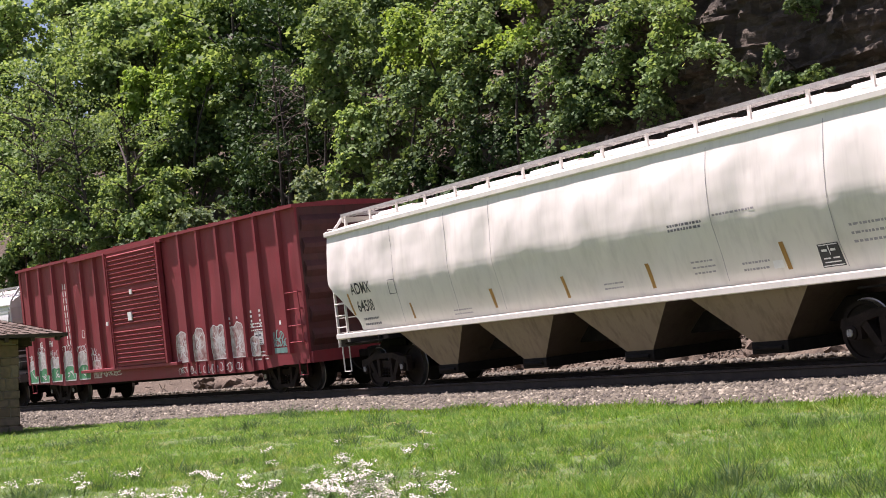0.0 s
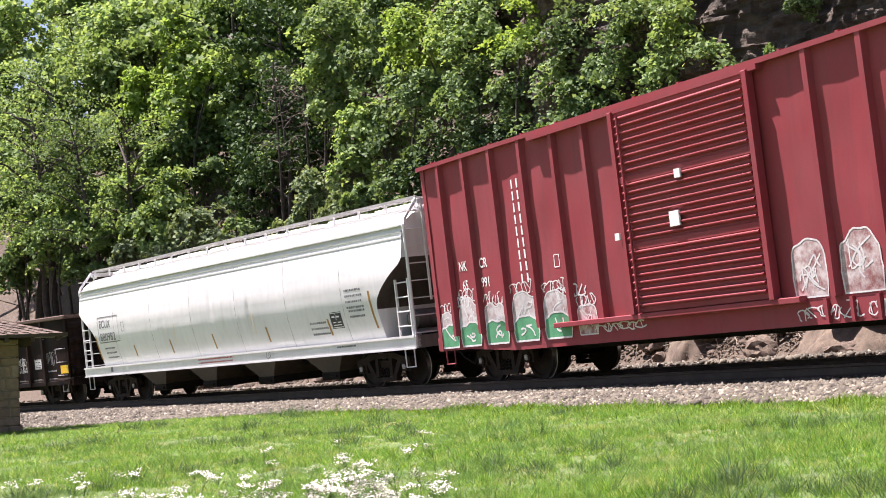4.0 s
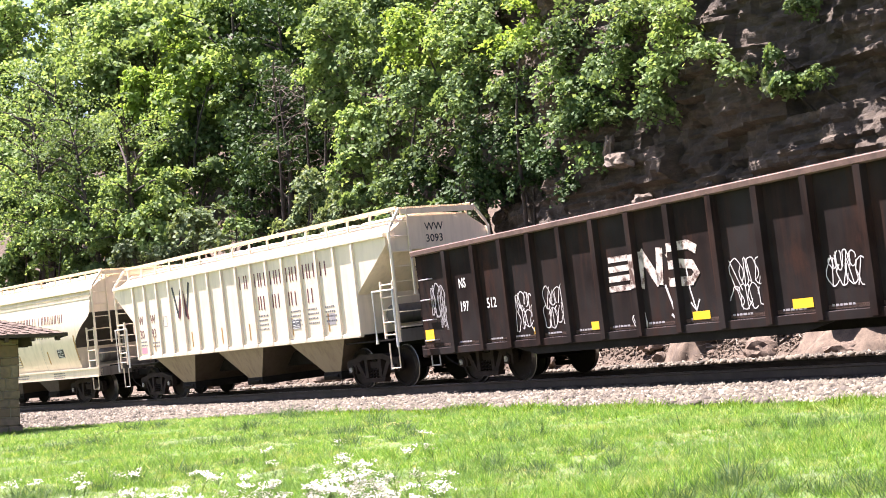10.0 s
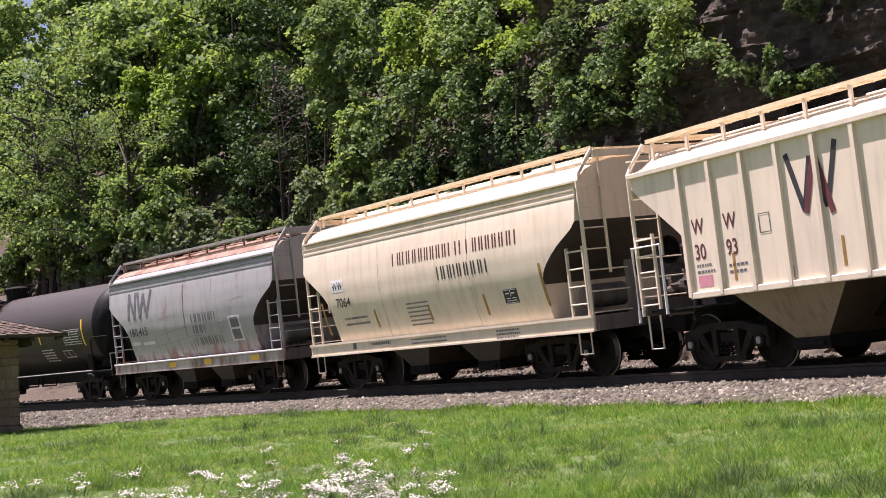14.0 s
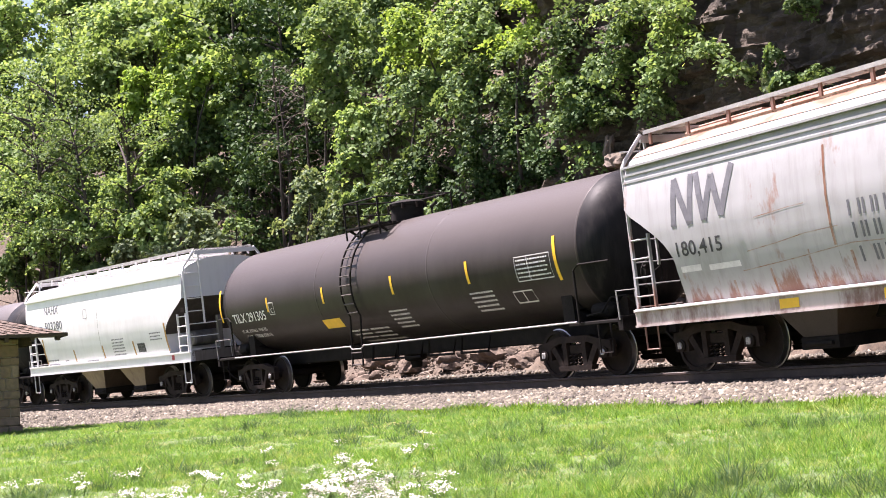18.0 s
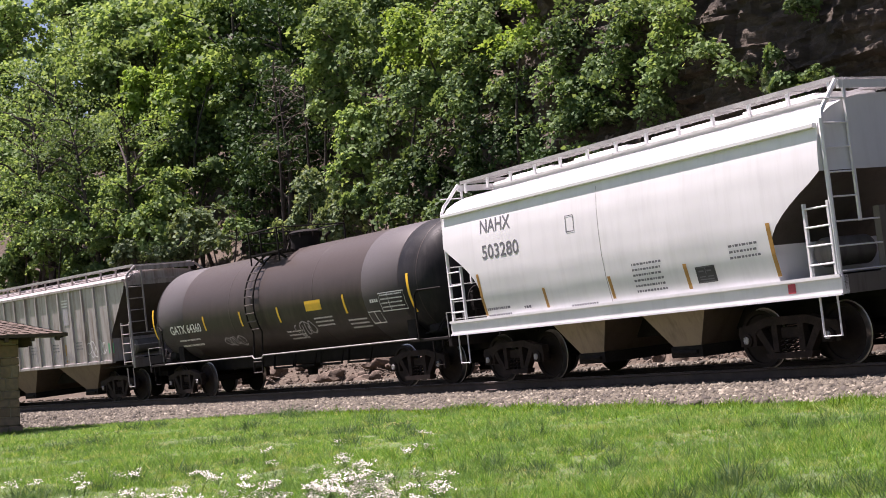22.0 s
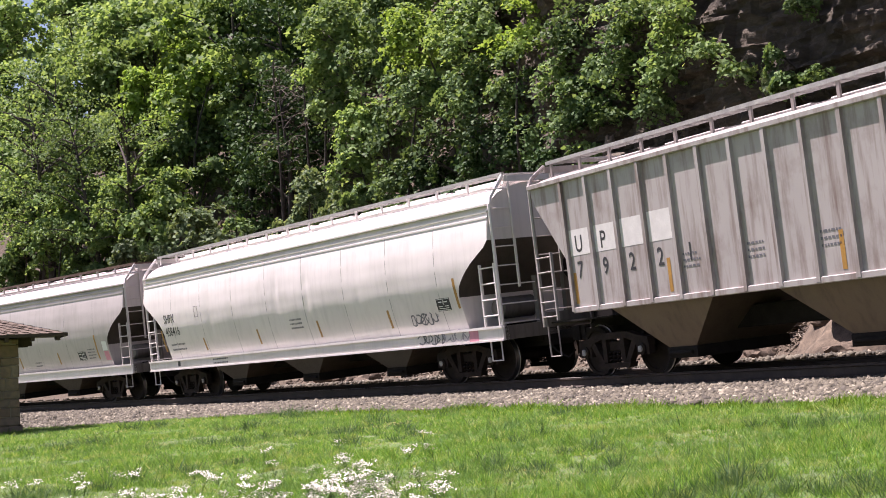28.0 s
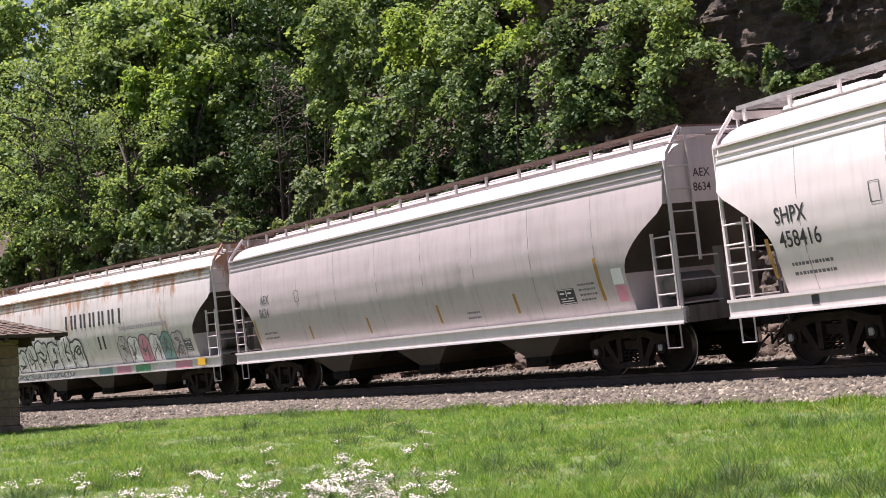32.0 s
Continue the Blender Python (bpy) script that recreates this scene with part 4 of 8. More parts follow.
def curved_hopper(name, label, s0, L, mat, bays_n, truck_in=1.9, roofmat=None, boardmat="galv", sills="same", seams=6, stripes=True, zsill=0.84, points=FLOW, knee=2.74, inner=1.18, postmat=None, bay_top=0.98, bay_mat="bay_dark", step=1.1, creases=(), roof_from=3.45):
    """Covered hopper with bowed sides, slope-sheet ends, side sills, roof walk, hopper bays and trucks."""
    car = start_car(name, label, s0)
    half = profile(points)
    Lb = L - 0.12

    def at(z):
        q = max(0.0, min(1.0, (knee - z) / (knee - 1.75)))
        return Lb - inner * math.sin(q * math.pi / 2)

    fine = []
    for (a, z), (b, y) in zip(points, points[1:]):
        fine += [(a + (b - a) * k / 3, z + (y - z) * k / 3) for k in range(3)]
    fine.append(points[-1])
    def dent(x, z):
        """Upright creases and slow waves pressed into the flank."""
        env = smooth(1.35, 1.75, z) * (1 - smooth(2.7, 3.15, z))
        d = 0.010 * noise.noise(Vector((x * 0.8, z * 0.6, s0)))
        for c in creases:
            q = x - c - 0.05 * math.sin(z * 2)
            d += 0.030 * math.exp(-(q / 0.10) ** 2) * (1 if q > 0 else 0.5) * (0.6 + 0.4 * math.sin(z * 3 + c))
        return d * env

    body = shell(fine, at, 150)
    body.v = [(x, y + dent(x, z) if y < -1.0 and z < 3.2 else y, z) for x, y, z in body.v]
    shade_slopes(part("body", body, mat, car, angle=40))
    if roofmat:
        up = [q for q in fine if q[1] >= roof_from]
        rows = [[(q * (Lb - 0.02), y, z + 0.012) for y, z in [(-a - 0.004, b) for a, b in up] + [(a + 0.004, b) for a, b in reversed(up[:-1])]] for q in np.linspace(-1, 1, 5)]
        part("roof_sheet", Shape().grid(rows), roofmat, car, "rust-stained roof sheet")
    # long ribs where side meets roof
    if stripes:
        for z, proud in ((3.24, 0.018), (3.36, 0.035), (3.49, 0.105)):
            sh = Shape()
            for sy in (-1, 1):
                y = half(z)
                sh.box(-Lb, Lb, min(sy * (y - 0.02), sy * (y + proud)), max(sy * (y - 0.02), sy * (y + proud)), z - 0.018, z + 0.018)
            part("roof_seam_rib", sh, mat, car)
    # upright weld seams
    for i in range(seams):
        x = -Lb + 2 * Lb * (i + 1) / (seams + 1)
        zs = [1.1 + 0.2 * k for k in range(12)]
        sh = Shape()
        sh.grid([[(x - 0.012, dent(x, z) - (half(z) - 0.002), z) for z in zs], [(x - 0.004, dent(x, z) - (half(z) + 0.003), z) for z in zs], [(x + 0.004, dent(x, z) - (half(z) + 0.003), z) for z in zs], [(x + 0.012, dent(x, z) - (half(z) - 0.002), z) for z in zs]])
        part("weld_seam", sh, M["seam"], car)
    sm = mat if sills == "same" else sills
    for sy in (-1, 1):
        sh = Shape()
        y0, y1 = sy * 1.30, sy * 1.43
        sh.box(-L, L, min(y0, y1), max(y0, y1), zsill, zsill + 0.27, 0.02)
        sh.box(-L, L, min(y1, y1 + sy * 0.03), max(y1, y1 + sy * 0.03), zsill + 0.235, zsill + 0.285)
        sh.box(-L, L, min(y1, y1 + sy * 0.025), max(y1, y1 + sy * 0.025), zsill - 0.012, zsill + 0.022)
        part("side_sill", sh, sm, car)
    cs = Shape().box(-L, L, -0.32, 0.32, 0.62, 0.98, 0.03)
    part("centre_sill", cs, M["under"], car)
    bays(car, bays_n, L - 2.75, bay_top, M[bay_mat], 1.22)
    run_boards(car, Lb - 0.02, 4.08, 0.72, M[boardmat], 0.2, postmat or mat, step)
    hatches(car, Lb - 0.6, 3.92, roofmat or mat)
    for sx in (-1, 1):
        end_gear(car, L, sx, postmat or mat, 3.62, 1.5, sill=zsill)
        add_truck(car, sx * (L - truck_in), s0)
    return car, Side(car, half, dent), half


def reflectors(side, xs, z0, ht, mat, wd=0.09):
    for i, x in enumerate(xs):
        side.bar("reflector", x, z0, wd, ht, mat)


# ---------- the train, from its head ----------
def white_four_bay():
    """The long white hopper with deep hoppers and a dented flank."""
    pts = [(1.25, 1.30), (1.325, 1.6), (1.43, 2.0), (1.50, 2.3), (1.515, 2.45), (1.505, 2.8), (1.475, 3.2), (1.43, 3.5), (1.40, 3.66), (1.28, 3.72), (1.0, 3.80), (0.5, 3.87), (0.0, 3.89)]
    s0, L = 100.15, 9.05
    car = start_car("covered_hopper", "off-white bowed-side covered hopper with dented flank and tan hopper bays", s0)
    half = profile(pts)

    def at(z):
        return L - 0.1 if z > 2.5 else L - 0.1 - 1.0 * min(1, (2.5 - z) / 0.95)

    fine = []
    for (a, z), (b, y) in zip(pts, pts[1:]):
        fine += [(a + (b - a) * k / 3, z + (y - z) * k / 3) for k in range(3)]
    fine.append(pts[-1])
    sh = shell(fine, at, 120)
    # the sheets bulge between their stiffeners, and are knocked about
    def dent(x, z):
        env = smooth(1.35, 1.8, z) * (1 - smooth(3.0, 3.5, z))
        d = 0.055 * noise.noise(Vector((x * 0.95, z * 0.55, 3.0))) + 0.035 * noise.noise(Vector((x * 2.1, z * 0.8, 8.0))) + 0.012 * math.sin(x * 5.1)
        if abs(x + 0.6) < 0.5 and 1.8 < z < 2.6:
            d += 0.05 * (1 - abs(x + 0.6) / 0.5) * (1 - abs(z - 2.2) / 0.4)
        return d * env

    v = [(x, y + dent(x, z) if y < -1.0 and z < 3.5 else y, z) for x, y, z in sh.v]
    sh.v = v
    shade_slopes(part("body", sh, M["admx"], car, angle=40))
    for sy in (-1, 1):
        eave = Shape().box(-L + 0.05, L - 0.05, min(sy * 1.38, sy * 1.47), max(sy * 1.38, sy * 1.47), 3.58, 3.70, 0.02)
        part("eave_rail", eave, M["admx"], car)
        sill = Shape().box(-L + 0.1, L - 0.1, min(sy * 1.36, sy * 1.45), max(sy * 1.36, sy * 1.45), 1.20, 1.32, 0.015)
        part("side_sill", sill, M["admx"], car)
    part("centre_sill", Shape().box(-L, L, -0.32, 0.32, 0.62, 0.98, 0.03), M["under"], car)
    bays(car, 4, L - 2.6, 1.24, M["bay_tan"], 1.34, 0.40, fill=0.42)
    run_boards(car, L - 0.1, 4.06, 0.80, M["galv"], 0.26, M["admx"], 1.25)
    hatches(car, L - 0.6, 3.90, M["admx"])
    for sx in (-1, 1):
        end_gear(car, L, sx, M["admx"], 3.62, 1.4, 1.36, zroof=4.06, sill=1.02)
        add_truck(car, sx * (L - 1.55), s0)
    s = Side(car, half, dent)
    s.text("ADMX", -7.86, 2.16, 0.36, "black")
    s.text("64508", -7.80, 1.76, 0.36, "black")
    s.lines(-7.7, 1.56, 0.8, 2, 0.12, 0.06, "greytext", 3)
    s.strokes("stencil_box", [[(0, 0), (0.24, 0), (0.24, 0.3), (0, 0.3), (0, 0)]], 0.02, "greytext", -6.15, 2.05)
    for x, z, h in ((-8.1, 1.7, 0.5), (-5.48, 1.46, 0.34), (-2.25, 1.46, 0.38), (0.18, 1.46, 0.40), (2.6, 1.44, 0.42), (5.78, 1.46, 0.42)):
        s.bar("reflector", x, z, 0.09, h, "amber", -0.12)
    s.plate(6.47, 1.42, 0.45, 0.34)
    s.bar("placard", 5.5, 1.5, 0.22, 0.12, "white")
    s.lines(-3.8, 1.5, 0.7, 2, 0.08, 0.035, "spray_grey", 5)
    s.lines(1.3, 1.6, 0.6, 2, 0.08, 0.035, "spray_grey", 15)
    s.lines(3.75, 1.75, 0.5, 3, 0.09, 0.035, "spray_grey", 6)
    s.lines(4.85, 1.62, 0.6, 2, 0.10, 0.04, "spray_grey", 7)
    s.lines(3.42, 2.36, 0.8, 2, 0.07, 0.05, "greytext", 9)
    s.lines(4.5, 2.42, 1.05, 1, 0.07, 0.04, "spray_grey", 10)
    s.lines(7.2, 1.95, 0.9, 3, 0.12, 0.045, "spray_grey", 8)
    for x in (-5.9, -3.6, -1.9, 4.45, 6.95):
        s.bar("weld_seam", x, 1.4, 0.012, 2.1, "spray_grey", 0.0, 0.004)


def boxcar():
    s0, L = 80.95, 8.72
    H0, H1, Y = 0.98, 4.52, 1.42
    car = start_car("boxcar", "oxide red boxcar with ribbed sides, louvred door and white graffiti", s0, "boxcar")
    mat = M["boxred"]
    sh = Shape()
    xs = [-L, L]
    sh.box(-L, L, -Y + 0.05, Y, H0, H1 - 0.02)
    body = part("body", sh, mat, car)
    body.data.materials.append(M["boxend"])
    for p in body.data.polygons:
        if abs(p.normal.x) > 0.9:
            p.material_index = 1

    def sag(x, z):
        """The near side's sheets bulge between their posts."""
        w = smooth(H0, H0 + 0.3, z) * (1 - smooth(H1 - 0.3, H1, z))
        return w * (0.022 * noise.noise(Vector((x * 0.9, z * 0.7, 2.0))) + 0.016 * noise.noise(Vector((x * 2.2, z * 0.9, 6.0))) - 0.006)

    rows = [[(-L + 2 * L * i / 120, -Y + sag(-L + 2 * L * i / 120, H0 + (H1 - H0) * j / 30), H0 + (H1 - H0) * j / 30) for j in range(31)] for i in range(121)]
    part("side_sheet", Shape().grid(rows), mat, car, "bulging steel side sheets", angle=60)
    # roof: shallow ridge with cross ribs and overhanging eave
    rf = Shape().prism([(-Y - 0.115, H1 - 0.05), (-Y - 0.115, H1 + 0.03), (0, H1 + 0.09), (Y + 0.115, H1 + 0.03), (Y + 0.115, H1 - 0.05)], -L - 0.06, L + 0.06)
    part("roof", rf, mat, car)
    for i in range(15):
        x = -L + 2 * L * (i + 0.5) / 15
        part("roof_rib", Shape().prism([(-Y - 0.09, H1 + 0.03), (-Y - 0.09, H1 + 0.06), (0, H1 + 0.12), (Y + 0.09, H1 + 0.06), (Y + 0.09, H1 + 0.03), (0, H1 + 0.085)], x - 0.03, x + 0.03), mat, car)
    # outside posts, wider spaced by the door
    d0, d1 = -1.80, 1.68
    left = [-7.92, -6.92, -5.88, -4.80, -3.72, -2.75]
    right = [2.80, 3.86, 4.90, 5.90, 6.88, 7.94]
    prof = [(-0.085, 0), (-0.05, -0.105), (0.05, -0.105), (0.085, 0)]
    for x in left + right:
        for sy in (-1, 1):
            p = Shape()
            p.grid([[(x + a, sy * Y + (b if sy < 0 else -b), z) for a, b in prof] for z in (H0 + 0.02, H0 + 0.20, H1 - 0.12, H1 - 0.05)])
            part("side_post", p, mat, car)
    # sliding door with pressed louvres
    door = Shape().box(d0, d1, -Y - 0.13, -Y - 0.04, H0 + 0.08, H1 - 0.12, 0.01)
    dr = part("door", door, mat, car, "sliding steel door with pressed louvres")
    for panel in range(3):
        za = H0 + 0.16 + panel * 1.11
        for i in range(8):
            z = za + 0.05 + 0.125 * i
            lv = Shape().prism([(-Y - 0.13, z - 0.045), (-Y - 0.195, z - 0.012), (-Y - 0.195, z + 0.004), (-Y - 0.13, z + 0.035)], d0 + 0.16, d1 - 0.14)
            part("louvre", lv, mat, dr)
    for x in (d0 + 0.04, d1 - 0.04):
        part("door_stile", Shape().box(x - 0.05, x + 0.05, -Y - 0.19, -Y - 0.12, H0 + 0.06, H1 - 0.1, 0.01), mat, dr)
    for z in (H0 + 1.17, H0 + 2.28):
        part("door_band", Shape().box(d0 + 0.05, d1 - 0.05, -Y - 0.165, -Y - 0.12, z - 0.06, z + 0.06, 0.01), mat, dr)
    part("door_rail", Shape().box(d0 - 2.6, d1 + 0.2, -Y - 0.15, -Y, H1 - 0.13, H1 - 0.05), mat, car)
    part("door_sill", Shape().box(d0 - 2.4, d1 + 0.5, -Y - 0.16, -Y + 0.02, H0 - 0.02, H0 + 0.07, 0.01), mat, car)
    part("door_bar", Shape().tube([(d0 + 0.28, -Y - 0.21, H0 + 0.1), (d0 + 0.28, -Y - 0.21, H1 - 0.2)], 0.022, 6), mat, dr)
    for x, z, a in ((-0.45, 2.36, 0.12), (-0.2, 3.1, 0.07), (-1.95, 2.3, 0.06)):
        part("door_placard", Shape().box(x, x + a * 2, -Y - 0.215, -Y - 0.18, z, z + a * 2), M["white"], dr)
    # fish-bellied side sill below the body
    for sy in (-1, 1):
        ss = Shape().prism_y([(-L, H0), (L, H0), (L, 0.72), (L - 1.2, 0.72), (L - 2.9, 0.62), (-L + 2.9, 0.62), (-L + 1.2, 0.72), (-L, 0.72)], sy * Y - 0.04 * (sy > 0), sy * Y + 0.04 * (sy < 0))
        part("side_sill", ss, mat, car)
    for i in range(9):
        x = d1 + 0.9 + i * 0.5
        part("sill_bracket", Shape().box(x - 0.03, x + 0.03, -Y - 0.06, -Y + 0.02, 0.64, H0), mat, car)
    # corrugated ends
    for sx in (-1, 1):
        for i in range(6):
            z = H0 + 0.35 + i * 0.55
            e = Shape().prism_y([(sx * L, z - 0.2), (sx * (L + 0.10), z - 0.05), (sx * (L + 0.10), z + 0.05), (sx * L, z + 0.2)], -Y + 0.12, Y - 0.12)
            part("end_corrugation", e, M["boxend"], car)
        part("end_sill", Shape().box(min(sx * (L - 0.1), sx * (L + 0.12)), max(sx * (L - 0.1), sx * (L + 0.12)), -Y, Y, 0.72, H0 + 0.02, 0.02), mat, car)
        for sy in (-1, 1):
            part("corner_post", Shape().box(min(sx * (L - 0.12), sx * (L + 0.02)), max(sx * (L - 0.12), sx * (L + 0.02)), min(sy * (Y - 0.04), sy * (Y + 0.03)), max(sy * (Y - 0.04), sy * (Y + 0.03)), 0.72, H1 - 0.04, 0.01), mat, car)
        add_coupler(car, sx * (L + 0.12), sx)
        add_truck(car, sx * (L - 1.85), s0)
    part("centre_sill", Shape().box(-L, L, -0.3, 0.3, 0.50, 0.95, 0.03), M["under"], car)
    for i in range(7):
        x = -5 + i * 1.66
        part("crossbearer", Shape().box(x - 0.06, x + 0.06, -1.3, 1.3, 0.6, 0.95), M["under"], car)
    # grab irons at the corners
    for i, z in enumerate((1.25, 1.65, 2.05, 2.45)):
        for x in (L - 0.62,):
            g = Shape().tube([(x, -Y, z), (x, -Y - 0.12, z), (x + 0.55, -Y - 0.12, z), (x + 0.55, -Y, z)], 0.016, 6)
            part("grab_iron", g, mat, car)
    part("grab_iron", Shape().tube([(L - 0.05, -Y - 0.1, 1.2), (L - 0.05, -Y - 0.14, 2.5)], 0.016, 6), mat, car)
    stirrup(car, L - 0.35, -Y, mat, 0.8)
    stirrup(car, -L + 0.35, -Y, mat, 0.8)
    s = Side(car, lambda z: Y, sag)
    s.text("NK", -7.62, 2.28, 0.27, "white", lift=0.006)
    s.text("CR", -6.80, 2.28, 0.27, "white", lift=0.006)
    s.text("65", -7.55, 1.90, 0.27, "white", lift=0.006)
    s.text("991", -6.78, 1.90, 0.27, "white", lift=0.006)
    # the railway's name, read upwards: plain blocks
    for i in range(9):
        z = 1.86 + i * 0.222
        s.bar("name_block", -5.32, z, 0.05, 0.17, "white", 0, 0.006)
        s.bar("name_block", -5.13, z, 0.05, 0.17, "white", 0, 0.006)
    s.strokes("stencil_box", [[(0, 0), (0.16, 0), (0.16, 0.22), (0, 0.22), (0, 0)]], 0.02, "white", -4.15, 2.05)
    edges = [-8.62, -7.84, -6.84, -5.80, -4.72, -3.64, -2.84]
    for i, (p, q) in enumerate(zip(edges, edges[1:])):
        p, q = p + (0 if i == 0 else 0.02), q - 0.18 + (0.1 if i == 0 else 0)
        ht = (0.52, 0.75, 0.6, 0.72, 0.66, 0.34)[i]
        s.piece(p, 0.79, q - p, ht + 0.22, "haze_red" if i == 5 else "haze_grey", "spray", 400 + i, 0.024, 5)
        if i < 5:
            s.piece(p, 0.78, q - p, 0.48, "green", "spray", 460 + i, 0.035, 2, 0.012)
        s.tag(p + 0.05, 0.92 + ht, q - p - 0.1, 0.26, "spray", 480 + i, 0.02, 4)
    low = Side(car, lambda z: Y + 0.002)
    s.tag(-7.9, 1.55, 0.5, 0.3, "spray", 410, 0.03, 3)
    s.tag(-4.2, 1.45, 0.9, 0.25, "spray", 411, 0.03, 4)
    s.tag(-3.1, 0.8, 1.4, 0.16, "spray", 412, 0.025, 6)
    for i, (x, wd, ht) in enumerate(((1.95, 0.70, 0.86), (2.92, 0.80, 0.88), (3.98, 0.78, 0.95), (4.36, 0.42, 0.9), (5.02, 0.76, 0.92), (6.02, 0.46, 0.5))):
        s.piece(x, 1.02, wd, ht, "haze_red", "spray", 420 + i, 0.026, 7, 0.006 + 0.0015 * i)
    for i in range(8):
        low.tag(1.95 + i * 0.46, 0.67, 0.4, 0.24, "spray", 470 + i, 0.02, 2)
    s.bubble(5.38, 1.62, 0.2, 0.2, "spray", "spray", 431)
    s.plate(6.24, 1.28, 0.42, 0.34, "spray", "black")
    for i in range(3):
        s.lines(6.1, 1.80 - 0.08 * i, 0.7, 1, 0.1, 0.04, "white", i + 3)
    for x, z in ((5.0, 2.0), (5.4, 2.0), (6.15, 2.1), (6.55, 2.1)):
        for k in range(4):
            s.bar("stencil", x, z - 0.12 * k, 0.08, 0.06, "spray", 0, 0.005)
    s.bar("paint_patch", 7.12, 1.02, 0.7, 0.13, "teal", 0, 0.005, "teal paint patch")
    s.tag(7.1, 1.16, 0.7, 0.22, "teal", 439, 0.025, 5)
    s.tag(7.1, 1.35, 0.5, 0.25, "teal", 440, 0.03, 3)
    s.bar("placard", 7.45, 1.72, 0.09, 0.1, "white", 0, 0.005)
    s.lines(6.05, 1.08, 0.8, 3, 0.09, 0.04, "white", 21)


def light_grey_flow():
    L = 9.07
    car, s, half = curved_hopper("covered_hopper", "light grey bowed-side covered hopper with boxed black reporting marks", 62.0, L, M["ecux"], 4, seams=6, creases=(-3.1, -0.1, 2.0, 4.9))
    s.strokes("stencil_box", [[(0, 0), (1.46, 0), (1.46, 0.76), (0, 0.76), (0, 0)]], 0.03, "greytext", -7.54, 1.83)
    s.text("ECUX", -7.44, 2.27, 0.33, "greytext", 0.95)
    s.text("880982", -7.46, 1.88, 0.33, "greytext", 1.13)
    s.strokes("stencil_box", [[(0, 0), (0.18, 0), (0.18, 0.26), (0, 0.26), (0, 0)]], 0.018, "greytext", -5.85, 2.1)
    s.lines(-7.3, 1.62, 0.8, 3, 0.14, 0.06, "greytext", 3)
    for x, z, h in ((-7.80, 1.31, 0.75), (-5.25, 1.32, 0.33), (-2.83, 1.29, 0.39), (-0.25, 1.28, 0.40), (2.66, 1.31, 0.38), (5.6, 1.3, 0.4), (7.55, 1.35, 0.85)):
        s.bar("reflector", x, z, 0.08, h, "amber", -0.06)
    s.plate(5.75, 1.45, 0.5, 0.38)
    s.lines(4.8, 1.6, 0.8, 3, 0.13, 0.06, "greytext", 4)
    s.lines(6.55, 2.25, 0.75, 4, 0.13, 0.06, "greytext", 8)
    s.lines(6.6, 1.78, 0.7, 2, 0.13, 0.06, "greytext", 9)
    sill = Side(car, lambda z: 1.432)
    sill.lines(-1.2, 1.02, 2.0, 2, 0.09, 0.045, "red", 5)
    sill.bar("placard", -7.05, 0.93, 0.16, 0.15, "greytext")
    sill.bar("placard", -5.95, 0.96, 0.18, 0.12, "white")
    sill.bubble(2.55, 0.9, 0.2, 0.2, "ecux", "greytext", 3, 0.015)
    sill.lines(5.9, 1.0, 0.8, 1, 0.09, 0.05, "greytext", 6)
    x = -7.45
    # the long rust-tinged dent lines of the flank
    for dx in (5.0, 9.4, 9.55):
        s.bar("rust_streak", x + dx, 1.55, 0.05, 0.55, "cream_b", 0.05)


